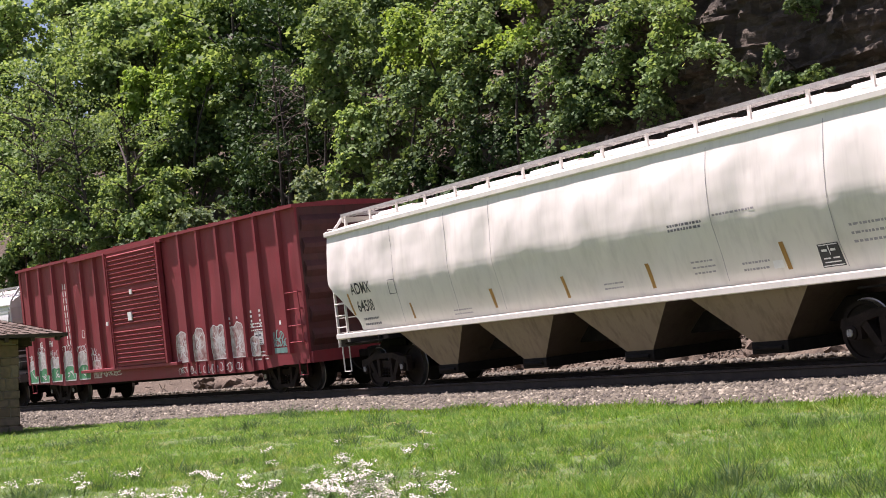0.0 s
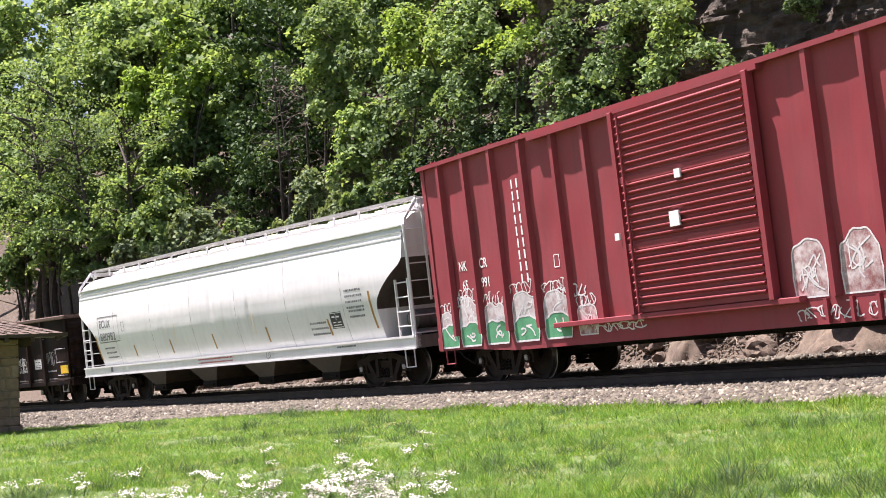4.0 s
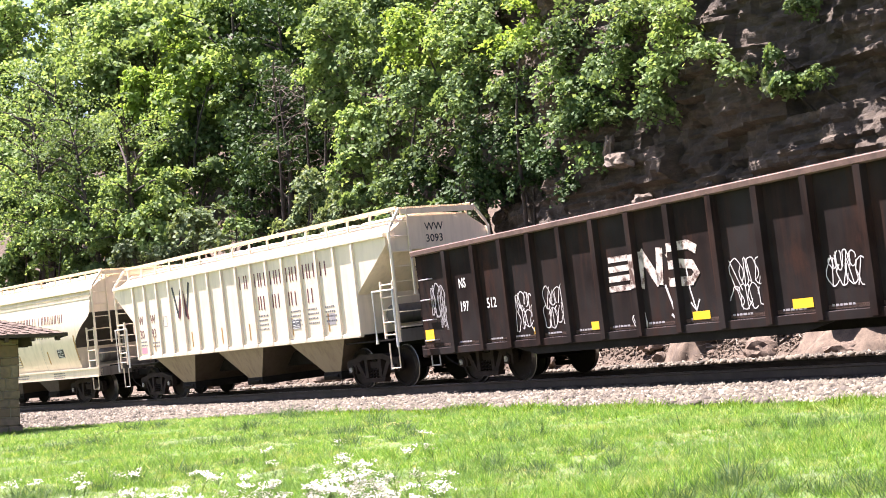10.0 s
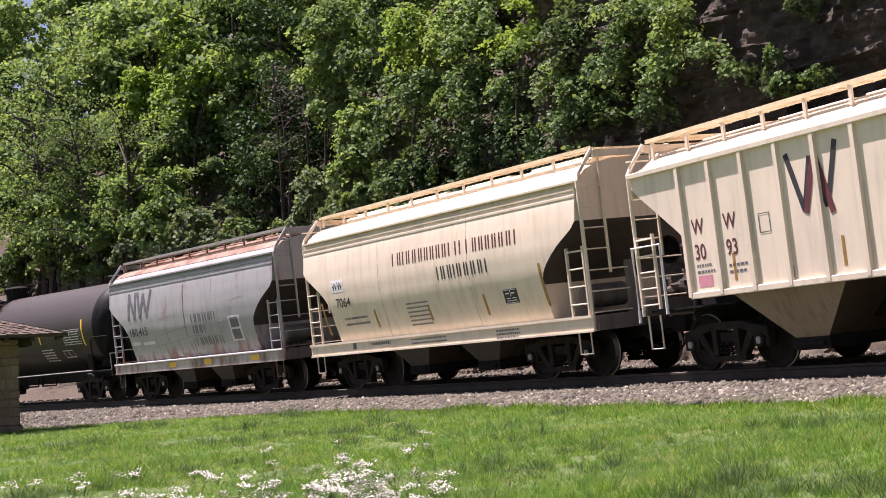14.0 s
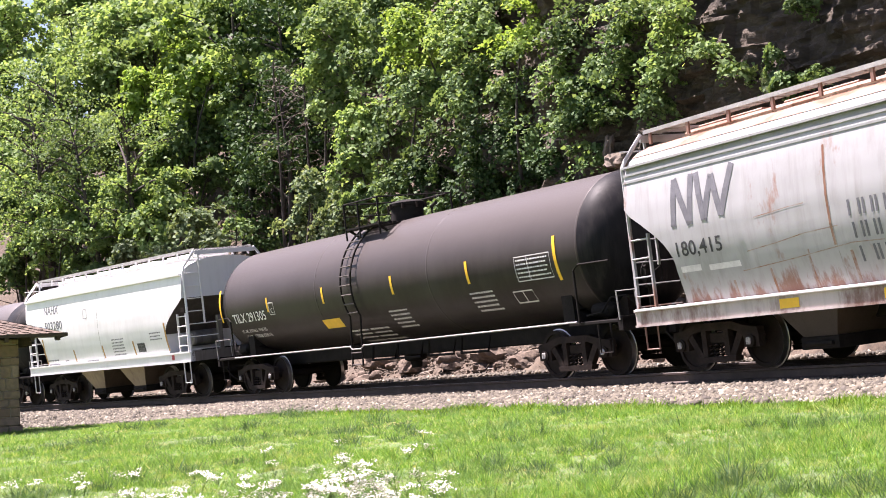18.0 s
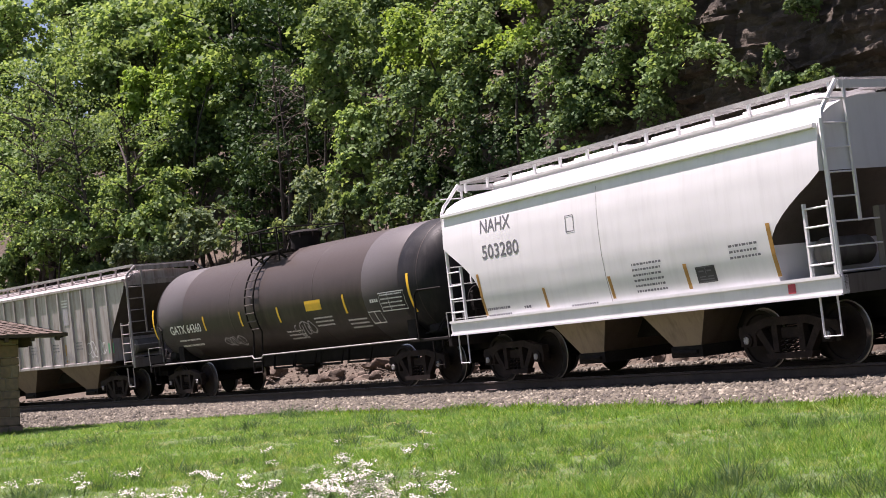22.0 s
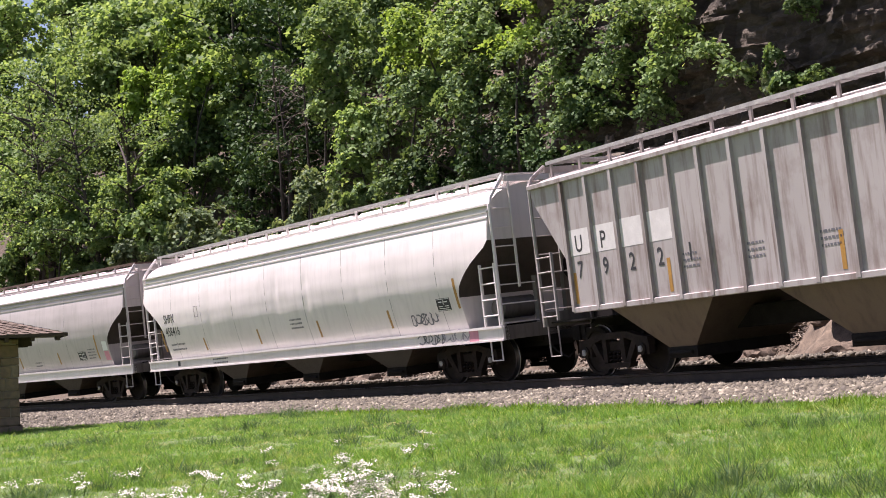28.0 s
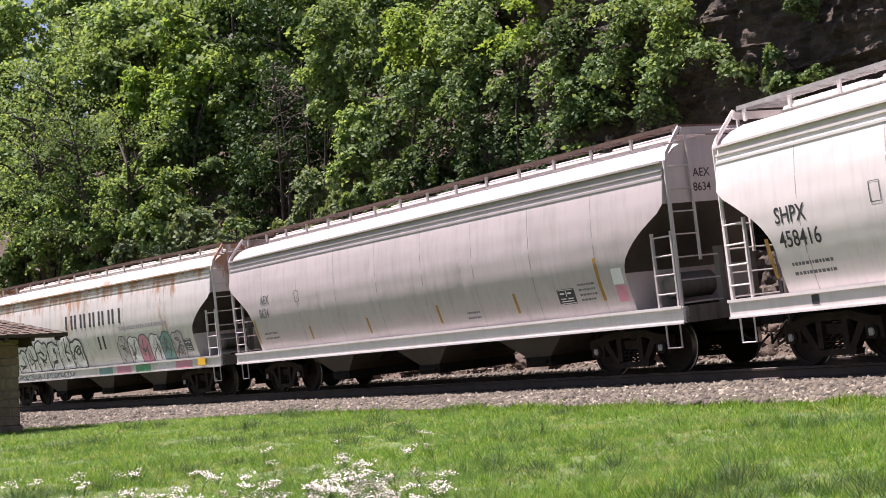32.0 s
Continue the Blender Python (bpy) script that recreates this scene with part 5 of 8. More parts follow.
def gondola():
    s0, L, Y = 44.2, 7.69, 1.42
    H0, H1 = 0.72, 2.76
    car = start_car("gondola_car", "weathered black open gondola with ribbed sides and white graffiti", s0, "gondola")
    mat = M["gonblack"]
    for sy in (-1, 1):
        part("side_wall", Shape().box(-L, L, min(sy * Y, sy * (Y - 0.05)), max(sy * Y, sy * (Y - 0.05)), H0, H1), mat, car)
        part("top_chord", Shape().box(-L - 0.03, L + 0.03, min(sy * (Y - 0.1), sy * (Y + 0.1)), max(sy * (Y - 0.1), sy * (Y + 0.1)), H1 - 0.02, H1 + 0.10, 0.02), M["darkgrate"], car, "rust-worn top rim")
        part("side_sill", Shape().box(-L, L, min(sy * (Y - 0.03), sy * (Y + 0.06)), max(sy * (Y - 0.03), sy * (Y + 0.06)), H0 - 0.06, H0 + 0.08, 0.01), mat, car)
        for x in (-6.37, -5.25, -4.22, -3.22, -2.22, -1.20, -0.17, 0.87, 1.94, 2.98, 4.02, 5.06, 6.10):
            prof = [(-0.10, 0), (-0.065, -0.10), (0.065, -0.10), (0.10, 0)]
            p = Shape().grid([[(x + a, sy * Y + (b if sy < 0 else -b), z) for a, b in prof] for z in (H0 - 0.03, H0 + 0.15, H1 - 0.16, H1 - 0.02)])
            part("side_post", p, M["gonrib"], car)
    for sx in (-1, 1):
        part("end_wall", Shape().box(min(sx * L, sx * (L - 0.06)), max(sx * L, sx * (L - 0.06)), -Y, Y, H0, H1), mat, car)
        part("end_chord", Shape().box(min(sx * (L - 0.08), sx * (L + 0.06)), max(sx * (L - 0.08), sx * (L + 0.06)), -Y - 0.08, Y + 0.08, H1 - 0.02, H1 + 0.10, 0.02), M["darkgrate"], car)
        for i in range(4):
            z = H0 + 0.35 + i * 0.48
            part("end_rib", Shape().prism_y([(sx * L, z - 0.12), (sx * (L + 0.12), z - 0.05), (sx * (L + 0.12), z + 0.05), (sx * L, z + 0.12)], -Y + 0.05, Y - 0.05), mat, car)
        part("end_sill", Shape().box(min(sx * (L - 0.1), sx * (L + 0.14)), max(sx * (L - 0.1), sx * (L + 0.14)), -Y, Y, H0 - 0.1, H0 + 0.15, 0.02), mat, car)
        add_coupler(car, sx * (L + 0.12), sx)
        add_truck(car, sx * (L - 1.75), s0)
        for i in range(4):
            z = H0 + 0.25 + 0.42 * i
            x = sx * (L - 0.42)
            part("grab_iron", Shape().tube([(x - 0.2, -Y, z), (x - 0.2, -Y - 0.1, z), (x + 0.2, -Y - 0.1, z), (x + 0.2, -Y, z)], 0.015, 6), M["spray_grey"], car)
        stirrup(car, sx * (L - 0.4), -Y, M["spray_grey"], H0)
    part("floor_plate", Shape().box(-L, L, -Y, Y, H0 + 0.1, H0 + 0.16), M["darkgrate"], car)
    part("centre_sill", Shape().box(-L, L, -0.32, 0.32, 0.48, H0 + 0.1, 0.03), M["under"], car)
    part("side_sill_belly", Shape().prism_y([(-L + 3.2, H0), (L - 3.2, H0), (L - 4.2, H0 - 0.2), (-L + 4.2, H0 - 0.2)], -Y + 0.02, -Y + 0.06), M["under"], car)
    s = Side(car, lambda z: Y)
    s.text("NS", -6.02, 1.95, 0.27, "white")
    s.text("197", -6.06, 1.48, 0.28, "white")
    s.text("512", -5.02, 1.48, 0.28, "white")
    # the owner's mark: horizontal stripes and bold strokes, as plain shapes
    for i in range(4):
        s.bar("logo_stripe", -0.98 + 0.02 * i, 1.46 + 0.165 * i, 0.92 - 0.05 * i, 0.10, "haze_logo", 0.02, 0.004, "faded white logo stripe")
    s.strokes("logo_stroke", [[(0, 0), (0.08, 0.6)], [(0.06, 0.6), (0.5, 0.04)], [(0.5, 0.02), (0.58, 0.62)]], 0.17, "haze_logo", -0.08, 1.46, 0.006)
    s.strokes("logo_stroke", [[(0.80, 0.50), (0.60, 0.60), (0.20, 0.60), (0.10, 0.48), (0.20, 0.34), (0.66, 0.28), (0.76, 0.14), (0.62, 0.02), (0.04, 0.04)]], 0.15, "haze_logo", 0.62, 1.46, 0.006)
    for x, z, ht in ((-0.235, 1.48, 0.56), (0.805, 1.98, 0.14), (0.805, 1.70, 0.14), (0.805, 1.42, 0.14)):
        s.bar("logo_stroke", x, z, 0.13, ht, "haze_logo", 0, 0.104)
    s.strokes("graffiti", [[(0, 0.62), (0.24, 0.0)], [(0.08, 0.14), (0.24, 0.0), (0.30, 0.2)]], 0.045, "spray", 0.55, 0.85, 0.005, "white sprayed arrow")
    s.tag(-7.25, 1.3, 0.6, 0.9, "spray_grey", 30, 0.03, 3)
    for k, (x, z, wd, ht) in enumerate(((-4.05, 0.95, 0.72, 0.5), (-4.0, 1.3, 0.6, 0.45), (-3.05, 0.95, 0.78, 0.45), (-3.0, 1.3, 0.7, 0.45), (2.15, 0.92, 0.75, 0.4), (2.2, 1.25, 0.7, 0.5), (-6.9, 1.1, 0.5, 0.8), (4.2, 1.1, 0.75, 0.45), (4.25, 1.35, 0.5, 0.3), (-0.4, 0.8, 0.35, 0.3), (6.2, 1.3, 0.7, 0.5))):
        s.tag(x, z, wd, ht, "spray" if k < 10 and k != 6 else "spray_grey", 31 + k, 0.016, 4)
    s.strokes("graffiti", [[(0, 0.75), (0.04, 0.35), (0.14, 0.0)], [(0.02, 0.14), (0.14, 0.0), (0.24, 0.18)]], 0.03, "spray", 1.12, 1.0, 0.005)
    for x, z, wd, ht in ((-7.6, 0.95, 0.36, 0.24), (-3.45, 0.88, 0.2, 0.13), (-1.62, 0.86, 0.36, 0.14), (1.15, 0.86, 0.42, 0.13), (3.42, 0.88, 0.42, 0.14), (7.08, 1.02, 0.5, 0.26)):
        s.bar("reflector", x, z, wd, ht, "yellow", 0, 0.006)
    s.plate(5.36, 1.22, 0.46, 0.32, "spray", "gonblack")
    for i, x in enumerate((-6.2, -5.0, -4.1, -3.0, -2.0, -1.0, 0.0, 1.1, 2.1, 3.2, 4.2, 5.3, 6.3)):
        s.lines(x, 0.86, 0.5, 2, 0.09, 0.04, "spray_grey", 50 + i)
    s.lines(6.25, 1.1, 0.6, 1, 0.1, 0.06, "spray_grey", 80)


def ribbed_hopper(label, s0, L, mat, ribs, inset=0.95, top=3.36, bot=1.24, peak=3.78, zwalk=3.92, walk_mat="cream", bay_n=3, bay_mat=None, knee=2.45, cap=True, shaded_ends=True):
    """Covered hopper with flat sides stiffened by posts, and triangular slope-sheet ends."""
    Y = 1.40
    pts = [(Y, bot), (Y, 1.8), (Y, knee), (Y, 2.9), (Y, top), (1.15, top + 0.10), (0.8, peak - 0.06), (0.0, peak)]
    car = start_car("covered_hopper", label, s0)

    def at(z):
        if z >= top - 0.25:
            return L - 0.18
        if z >= knee - 0.3:
            return L - 0.18 - inset * (top - 0.25 - z) / (top - 0.25 - knee + 0.3)
        return L - 0.18 - inset

    fine = []
    for (a, z), (b, y) in zip(pts, pts[1:]):
        fine += [(a + (b - a) * k / 4, z + (y - z) * k / 4) for k in range(4)]
    fine.append(pts[-1])
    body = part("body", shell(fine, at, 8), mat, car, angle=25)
    if shaded_ends:
        shade_slopes(body)
    for sy in (-1, 1):
        part("top_chord", Shape().box(-L + 0.15, L - 0.15, min(sy * (Y - 0.03), sy * (Y + 0.064)), max(sy * (Y - 0.03), sy * (Y + 0.064)), top - 0.06, top + 0.03, 0.012), mat, car)
        part("side_sill", Shape().box(-L + 0.18 + inset, L - 0.18 - inset, min(sy * (Y - 0.06), sy * (Y + 0.05)), max(sy * (Y - 0.06), sy * (Y + 0.05)), bot - 0.05, bot + 0.05, 0.012), mat, car)
        a = L - 0.18 - inset
        for i in range(ribs):
            x = -a + 2 * a * i / (ribs - 1)
            prof = [(-0.045, 0), (-0.04, -0.058), (0.04, -0.058), (0.045, 0)]
            p = Shape().grid([[(x + q, sy * Y + (b if sy < 0 else -b), z) for q, b in prof] for z in (bot - 0.02, bot + 0.1, top - 0.12, top - 0.05)])
            part("side_post", p, mat, car)
    part("centre_sill", Shape().box(-L, L, -0.32, 0.32, 0.64, 1.0, 0.03), M["under"], car)
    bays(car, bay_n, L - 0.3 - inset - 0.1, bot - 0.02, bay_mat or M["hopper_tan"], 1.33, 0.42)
    run_boards(car, L - 0.2, zwalk, 0.82, M[walk_mat], zwalk - peak + 0.15, mat, 0.95)
    hatches(car, L - 0.8, peak - 0.08, mat)
    for sx in (-1, 1):
        end_gear(car, L, sx, mat, top + 0.15, inset + 0.5, 1.36, zroof=zwalk, roof_y=1.0, sill=1.0)
        if cap:
            e = sx * (L - 0.15)
            g = Shape().prism_y([(min(e, e - sx * 0.03), top - 0.05), (max(e, e - sx * 0.03), top - 0.05), (max(e, e - sx * 0.03), top), (min(e, e - sx * 0.03), top)], -1.3, 1.3)
            part("end_ledge", g, mat, car)
        add_truck(car, sx * (L - 1.75), s0)
    return car, Side(car, lambda z: Y), L - 0.18 - inset


def block_word(s, x, z, widths, ht, mat, gap=0.07, lift=0.005, stroke=0.065):
    """A company's name as plain upright blocks of its letters' size."""
    for wd in widths:
        if wd > 0:
            s.bar("name_bar", x, z, stroke, ht, mat, 0, lift)
        if wd > 0.12:
            s.bar("name_bar", x + wd - stroke, z, stroke, ht, mat, 0, lift)
        x += abs(wd) + gap


def cream_ribbed():
    car, s, a = ribbed_hopper("cream ribbed covered hopper with maroon lettering and cream roof walk", 27.84, 7.55, M["cream"], 16, inset=1.34, walk_mat="peach", bay_mat=M["bay_tan"], shaded_ends=False)
    p, dp = -a, 2 * a / 15
    mat = "maroon"
    s.text("W", p + 0 * dp + 0.18, 2.20, 0.345, mat)
    s.text("W", p + 1 * dp + 0.18, 2.20, 0.345, mat)
    s.text("30", p + 0 * dp + 0.18, 1.80, 0.345, mat)
    s.text("93", p + 1 * dp + 0.18, 1.80, 0.345, mat)
    s.bar("placard", p + 0.2, 1.36, 0.36, 0.18, "pink")
    s.lines(p + 0.2, 1.68, 0.45, 2, 0.1, 0.05, "greytext", 4)
    s.lines(p + dp + 0.2, 1.62, 0.45, 2, 0.1, 0.05, "greytext", 5)
    s.strokes("stencil_box", [[(0, 0), (0.24, 0), (0.24, 0.28), (0, 0.28), (0, 0)]], 0.02, "greytext", p + 2 * dp + 0.22, 2.05)
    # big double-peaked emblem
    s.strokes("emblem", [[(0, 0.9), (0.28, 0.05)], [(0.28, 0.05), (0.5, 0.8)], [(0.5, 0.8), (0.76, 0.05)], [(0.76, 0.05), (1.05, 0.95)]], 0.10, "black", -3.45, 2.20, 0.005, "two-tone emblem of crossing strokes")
    s.strokes("emblem", [[(0.3, 0.05), (0.62, 0.95)], [(0.6, 0.9), (0.86, 0.0)]], 0.11, "maroon", -3.45, 2.16, 0.008)
    for i, wd in enumerate(((0.30, 0.10), (0.24, 0.24), (0.24, 0.22), (0.22, 0.22), (0.22, 0.24), (0.26,))):
        block_word(s, p + (8 + i) * dp + 0.10, 2.70, wd, 0.34, mat, stroke=0.05)
    for i, wd in enumerate(((0.30, 0.20), (0.22, 0.22), (0.22, 0.24), (-0.2, 0.24))):
        block_word(s, p + (9 + i) * dp - 0.05, 2.12, wd, 0.34, mat, stroke=0.05)
    for i, k in enumerate((1, 4, 6.2, 8.1, 10.8, 12.9)):
        s.bar("reflector", p + k * dp + 0.3, 1.40, 0.06, 0.42, "amber")
    s.plate(p + 11.2 * dp, 1.55, 0.4, 0.24, "greytext", "white")
    for k in (9.2, 11.2, 12.2, 13.2):
        s.lines(p + k * dp, 1.95, 0.5, 4, 0.11, 0.05, "greytext", int(k * 7))
    s.bar("placard", p + 13.25 * dp, 1.55, 0.36, 0.26, "spray_grey")
    s.bar("placard", p + 2.5 * dp + 0.3, 1.33, 0.16, 0.16, "greytext")
    # end bulkhead under the roof, with its marks
    for sx in (-1, 1):
        e = sx * 7.43
        bh = Shape().poly([(e, -1.38, 2.98), (e, 1.38, 2.98), (e, 1.38, 3.34), (e, 0.8, 3.70), (e, -0.8, 3.70), (e, -1.38, 3.34)])
        o = e - sx * 0.04
        bh.poly([(o, -1.38, 2.98), (o, -1.38, 3.34), (o, -0.8, 3.70), (o, 0.8, 3.70), (o, 1.38, 3.34), (o, 1.38, 2.98)])
        bh.grid([[(e, -1.38, 2.98), (o, -1.38, 2.98)], [(e, 1.38, 2.98), (o, 1.38, 2.98)]])
        part("end_bulkhead", bh, M["cream"], car, "cream end sheet below the roof", angle=0, fix=False)
    for body, y, z in (("WW", -0.36, 3.38), ("3093", -0.36, 3.12)):
        v, f = text_shape(body, 0.24, 1.0)
        te = Shape()
        te.v, te.f = [(7.436, y + a, z + b) for a, b in v], f
        part("lettering", te, M["black"], car, angle=0, fix=False)
    # a hand rail frame at each end of the side, white
    for sx in (-1, 1):
        e = sx * 7.55
        r = Shape().tube([(e - sx * 0.05, -1.45, 0.9), (e - sx * 0.05, -1.45, 2.15), (e - sx * 0.85, -1.45, 2.15), (e - sx * 0.85, -1.45, 1.0)], 0.028, 6)
        part("corner_rail", r, M["white"], car)


def cream_flow():
    L = 5.42
    car, s, half = curved_hopper("covered_hopper", "short cream bowed-side covered hopper with dark lettering", 13.55, L, M["cream_b"], 2, truck_in=1.6, boardmat="peach", seams=2, stripes=True, step=1.05)
    block_word(s, -1.12, 2.60, (0.26, 0.07, 0.2, 0.2, 0.2, 0.18, 0.18, 0.18, 0.18, 0.18, -0.1, 0.2, -0.1, 0.28, 0.18, 0.18, 0.18, 0.18, 0.2, 0.2), 0.27, "maroon", 0.05, stroke=0.042)
    block_word(s, 0.62, 2.16, (0.2, 0.2, 0.07, 0.18, 0.2, 0.2, 0.2, 0.2), 0.27, "black", 0.05, stroke=0.042)
    s.bar("paint_patch", -3.95, 2.25, 0.56, 0.28, "white", 0, 0.003, "white repainted patch")
    s.text("WW", -3.9, 2.29, 0.27, "black")
    s.text("7064", -3.82, 1.90, 0.30, "black", 1.12)
    s.lines(-3.6, 1.6, 1.1, 2, 0.13, 0.06, "greytext", 4)
    s.lines(-0.8, 1.75, 0.9, 6, 0.09, 0.045, "greytext", 6)
    s.plate(2.8, 1.5, 0.46, 0.28)
    for x, z, h in ((-4.5, 1.3, 0.75), (-2.2, 1.35, 0.4), (0.02, 1.36, 0.34), (2.1, 1.33, 0.42), (4.1, 1.37, 0.8)):
        s.bar("reflector", x, z, 0.08, h, "amber", -0.05)
    sill = Side(car, lambda z: 1.432)
    sill.lines(-2.5, 0.98, 0.9, 1, 0.1, 0.07, "greytext", 31)
    sill.lines(-0.8, 1.0, 1.4, 2, 0.08, 0.04, "greytext", 32)
    sill.lines(2.4, 1.0, 0.8, 3, 0.07, 0.04, "greytext", 33)
    sill.bar("placard", -3.35, 0.93, 0.16, 0.15, "greytext")


def grey_flow():
    L = 4.97
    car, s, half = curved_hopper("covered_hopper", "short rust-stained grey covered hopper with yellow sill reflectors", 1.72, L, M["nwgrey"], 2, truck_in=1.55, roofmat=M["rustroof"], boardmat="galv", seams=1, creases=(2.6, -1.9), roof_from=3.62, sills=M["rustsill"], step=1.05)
    s.strokes("emblem", [[(0, 0), (0.06, 0.75)], [(0.06, 0.75), (0.42, 0.0)], [(0.42, 0.0), (0.5, 0.78)], [(0.62, 0.78), (0.78, 0.02)], [(0.78, 0.02), (1.0, 0.7)], [(1.0, 0.7), (1.2, 0.05)], [(1.2, 0.05), (1.5, 0.8)]], 0.13, "greytext", -3.52, 2.36, 0.006, "large dark monogram strokes")
    s.text("180,415", -3.62, 1.88, 0.33, "black", 1.15)
    block_word(s, 0.35, 2.06, (0.24, 0.2, 0.12, 0.1, 0.2, 0.07, 0.2), 0.22, "greytext", 0.04, stroke=0.045)
    block_word(s, 0.38, 1.75, (0.2, 0.2, 0.2), 0.22, "greytext", 0.04, stroke=0.045)
    block_word(s, 0.40, 1.42, (0.3, 0.18, 0.18, 0.12, 0.18, 0.12, 0.2), 0.22, "greytext", 0.04, stroke=0.045)
    s.bar("placard", 2.42, 1.44, 0.60, 0.66, "spray")
    s.bar("placard_panel", 2.50, 1.48, 0.44, 0.26, "greytext", 0, 0.008)
    s.bar("placard_panel", 2.50, 1.79, 0.44, 0.26, "greytext", 0, 0.008)
    s.bar("rust_streak", -0.05, 1.7, 0.045, 1.4, "rustroof", 0.0)
    s.bar("paint_patch", -3.55, 1.62, 0.5, 0.10, "spray", 0, 0.003)
    s.bar("paint_patch", -2.85, 1.60, 0.75, 0.09, "spray", 0, 0.003)
    for pts in ([(-1.9, 1.80), (-1.2, 1.86), (-0.6, 1.93), (0.1, 1.96)], [(-2.1, 1.52), (-0.9, 1.60), (0.3, 1.70), (0.9, 1.68)], [(-1.6, 2.28), (-0.8, 2.34), (-0.5, 2.35)], [(2.6, 2.5), (3.3, 2.56)], [(3.3, 1.5), (3.2, 1.62), (3.45, 1.7)]):
        s.strokes("rust_scratch", [pts], 0.013, "rust_run", 0, 0, 0.004)
    # a round repair spot, and rust run down from the seams
    ring = [(0.16 * math.cos(k * math.pi / 8), 0.20 * math.sin(k * math.pi / 8)) for k in range(16)]
    s.place("repair_spot", [(0, 0)] + ring, [(0, 1 + k, 1 + (k + 1) % 16) for k in range(16)], "spray_grey", 2.05, 1.85, 0.004, "round grey repainted spot")
    for k, (x, z, wd, ht) in enumerate(((-0.62, 1.15, 0.03, 0.55), (-1.5, 1.1, 0.05, 0.4), (0.2, 1.1, 0.06, 0.5), (1.0, 1.1, 0.04, 0.32), (-2.4, 1.1, 0.05, 0.3), (3.1, 1.12, 0.04, 0.35), (-3.0, 2.9, 0.02, 0.3), (1.6, 2.8, 0.02, 0.35), (3.0, 2.75, 0.025, 0.4))):
        s.bar("rust_streak", x, z, wd, ht, "rust_run", 0.02 * (-1) ** k, 0.003)
    sill = Side(car, lambda z: 1.432)
    for x in (-1.35, 0.75, 3.3):
        sill.bar("reflector", x, 0.9, 0.42, 0.14, "yellow")
    part("sill_edge", Shape().box(-L + 0.05, L - 0.05, -1.475, -1.43, 1.085, 1.13, 0.01), M["nahx"], car, "white upper edge of the sill")


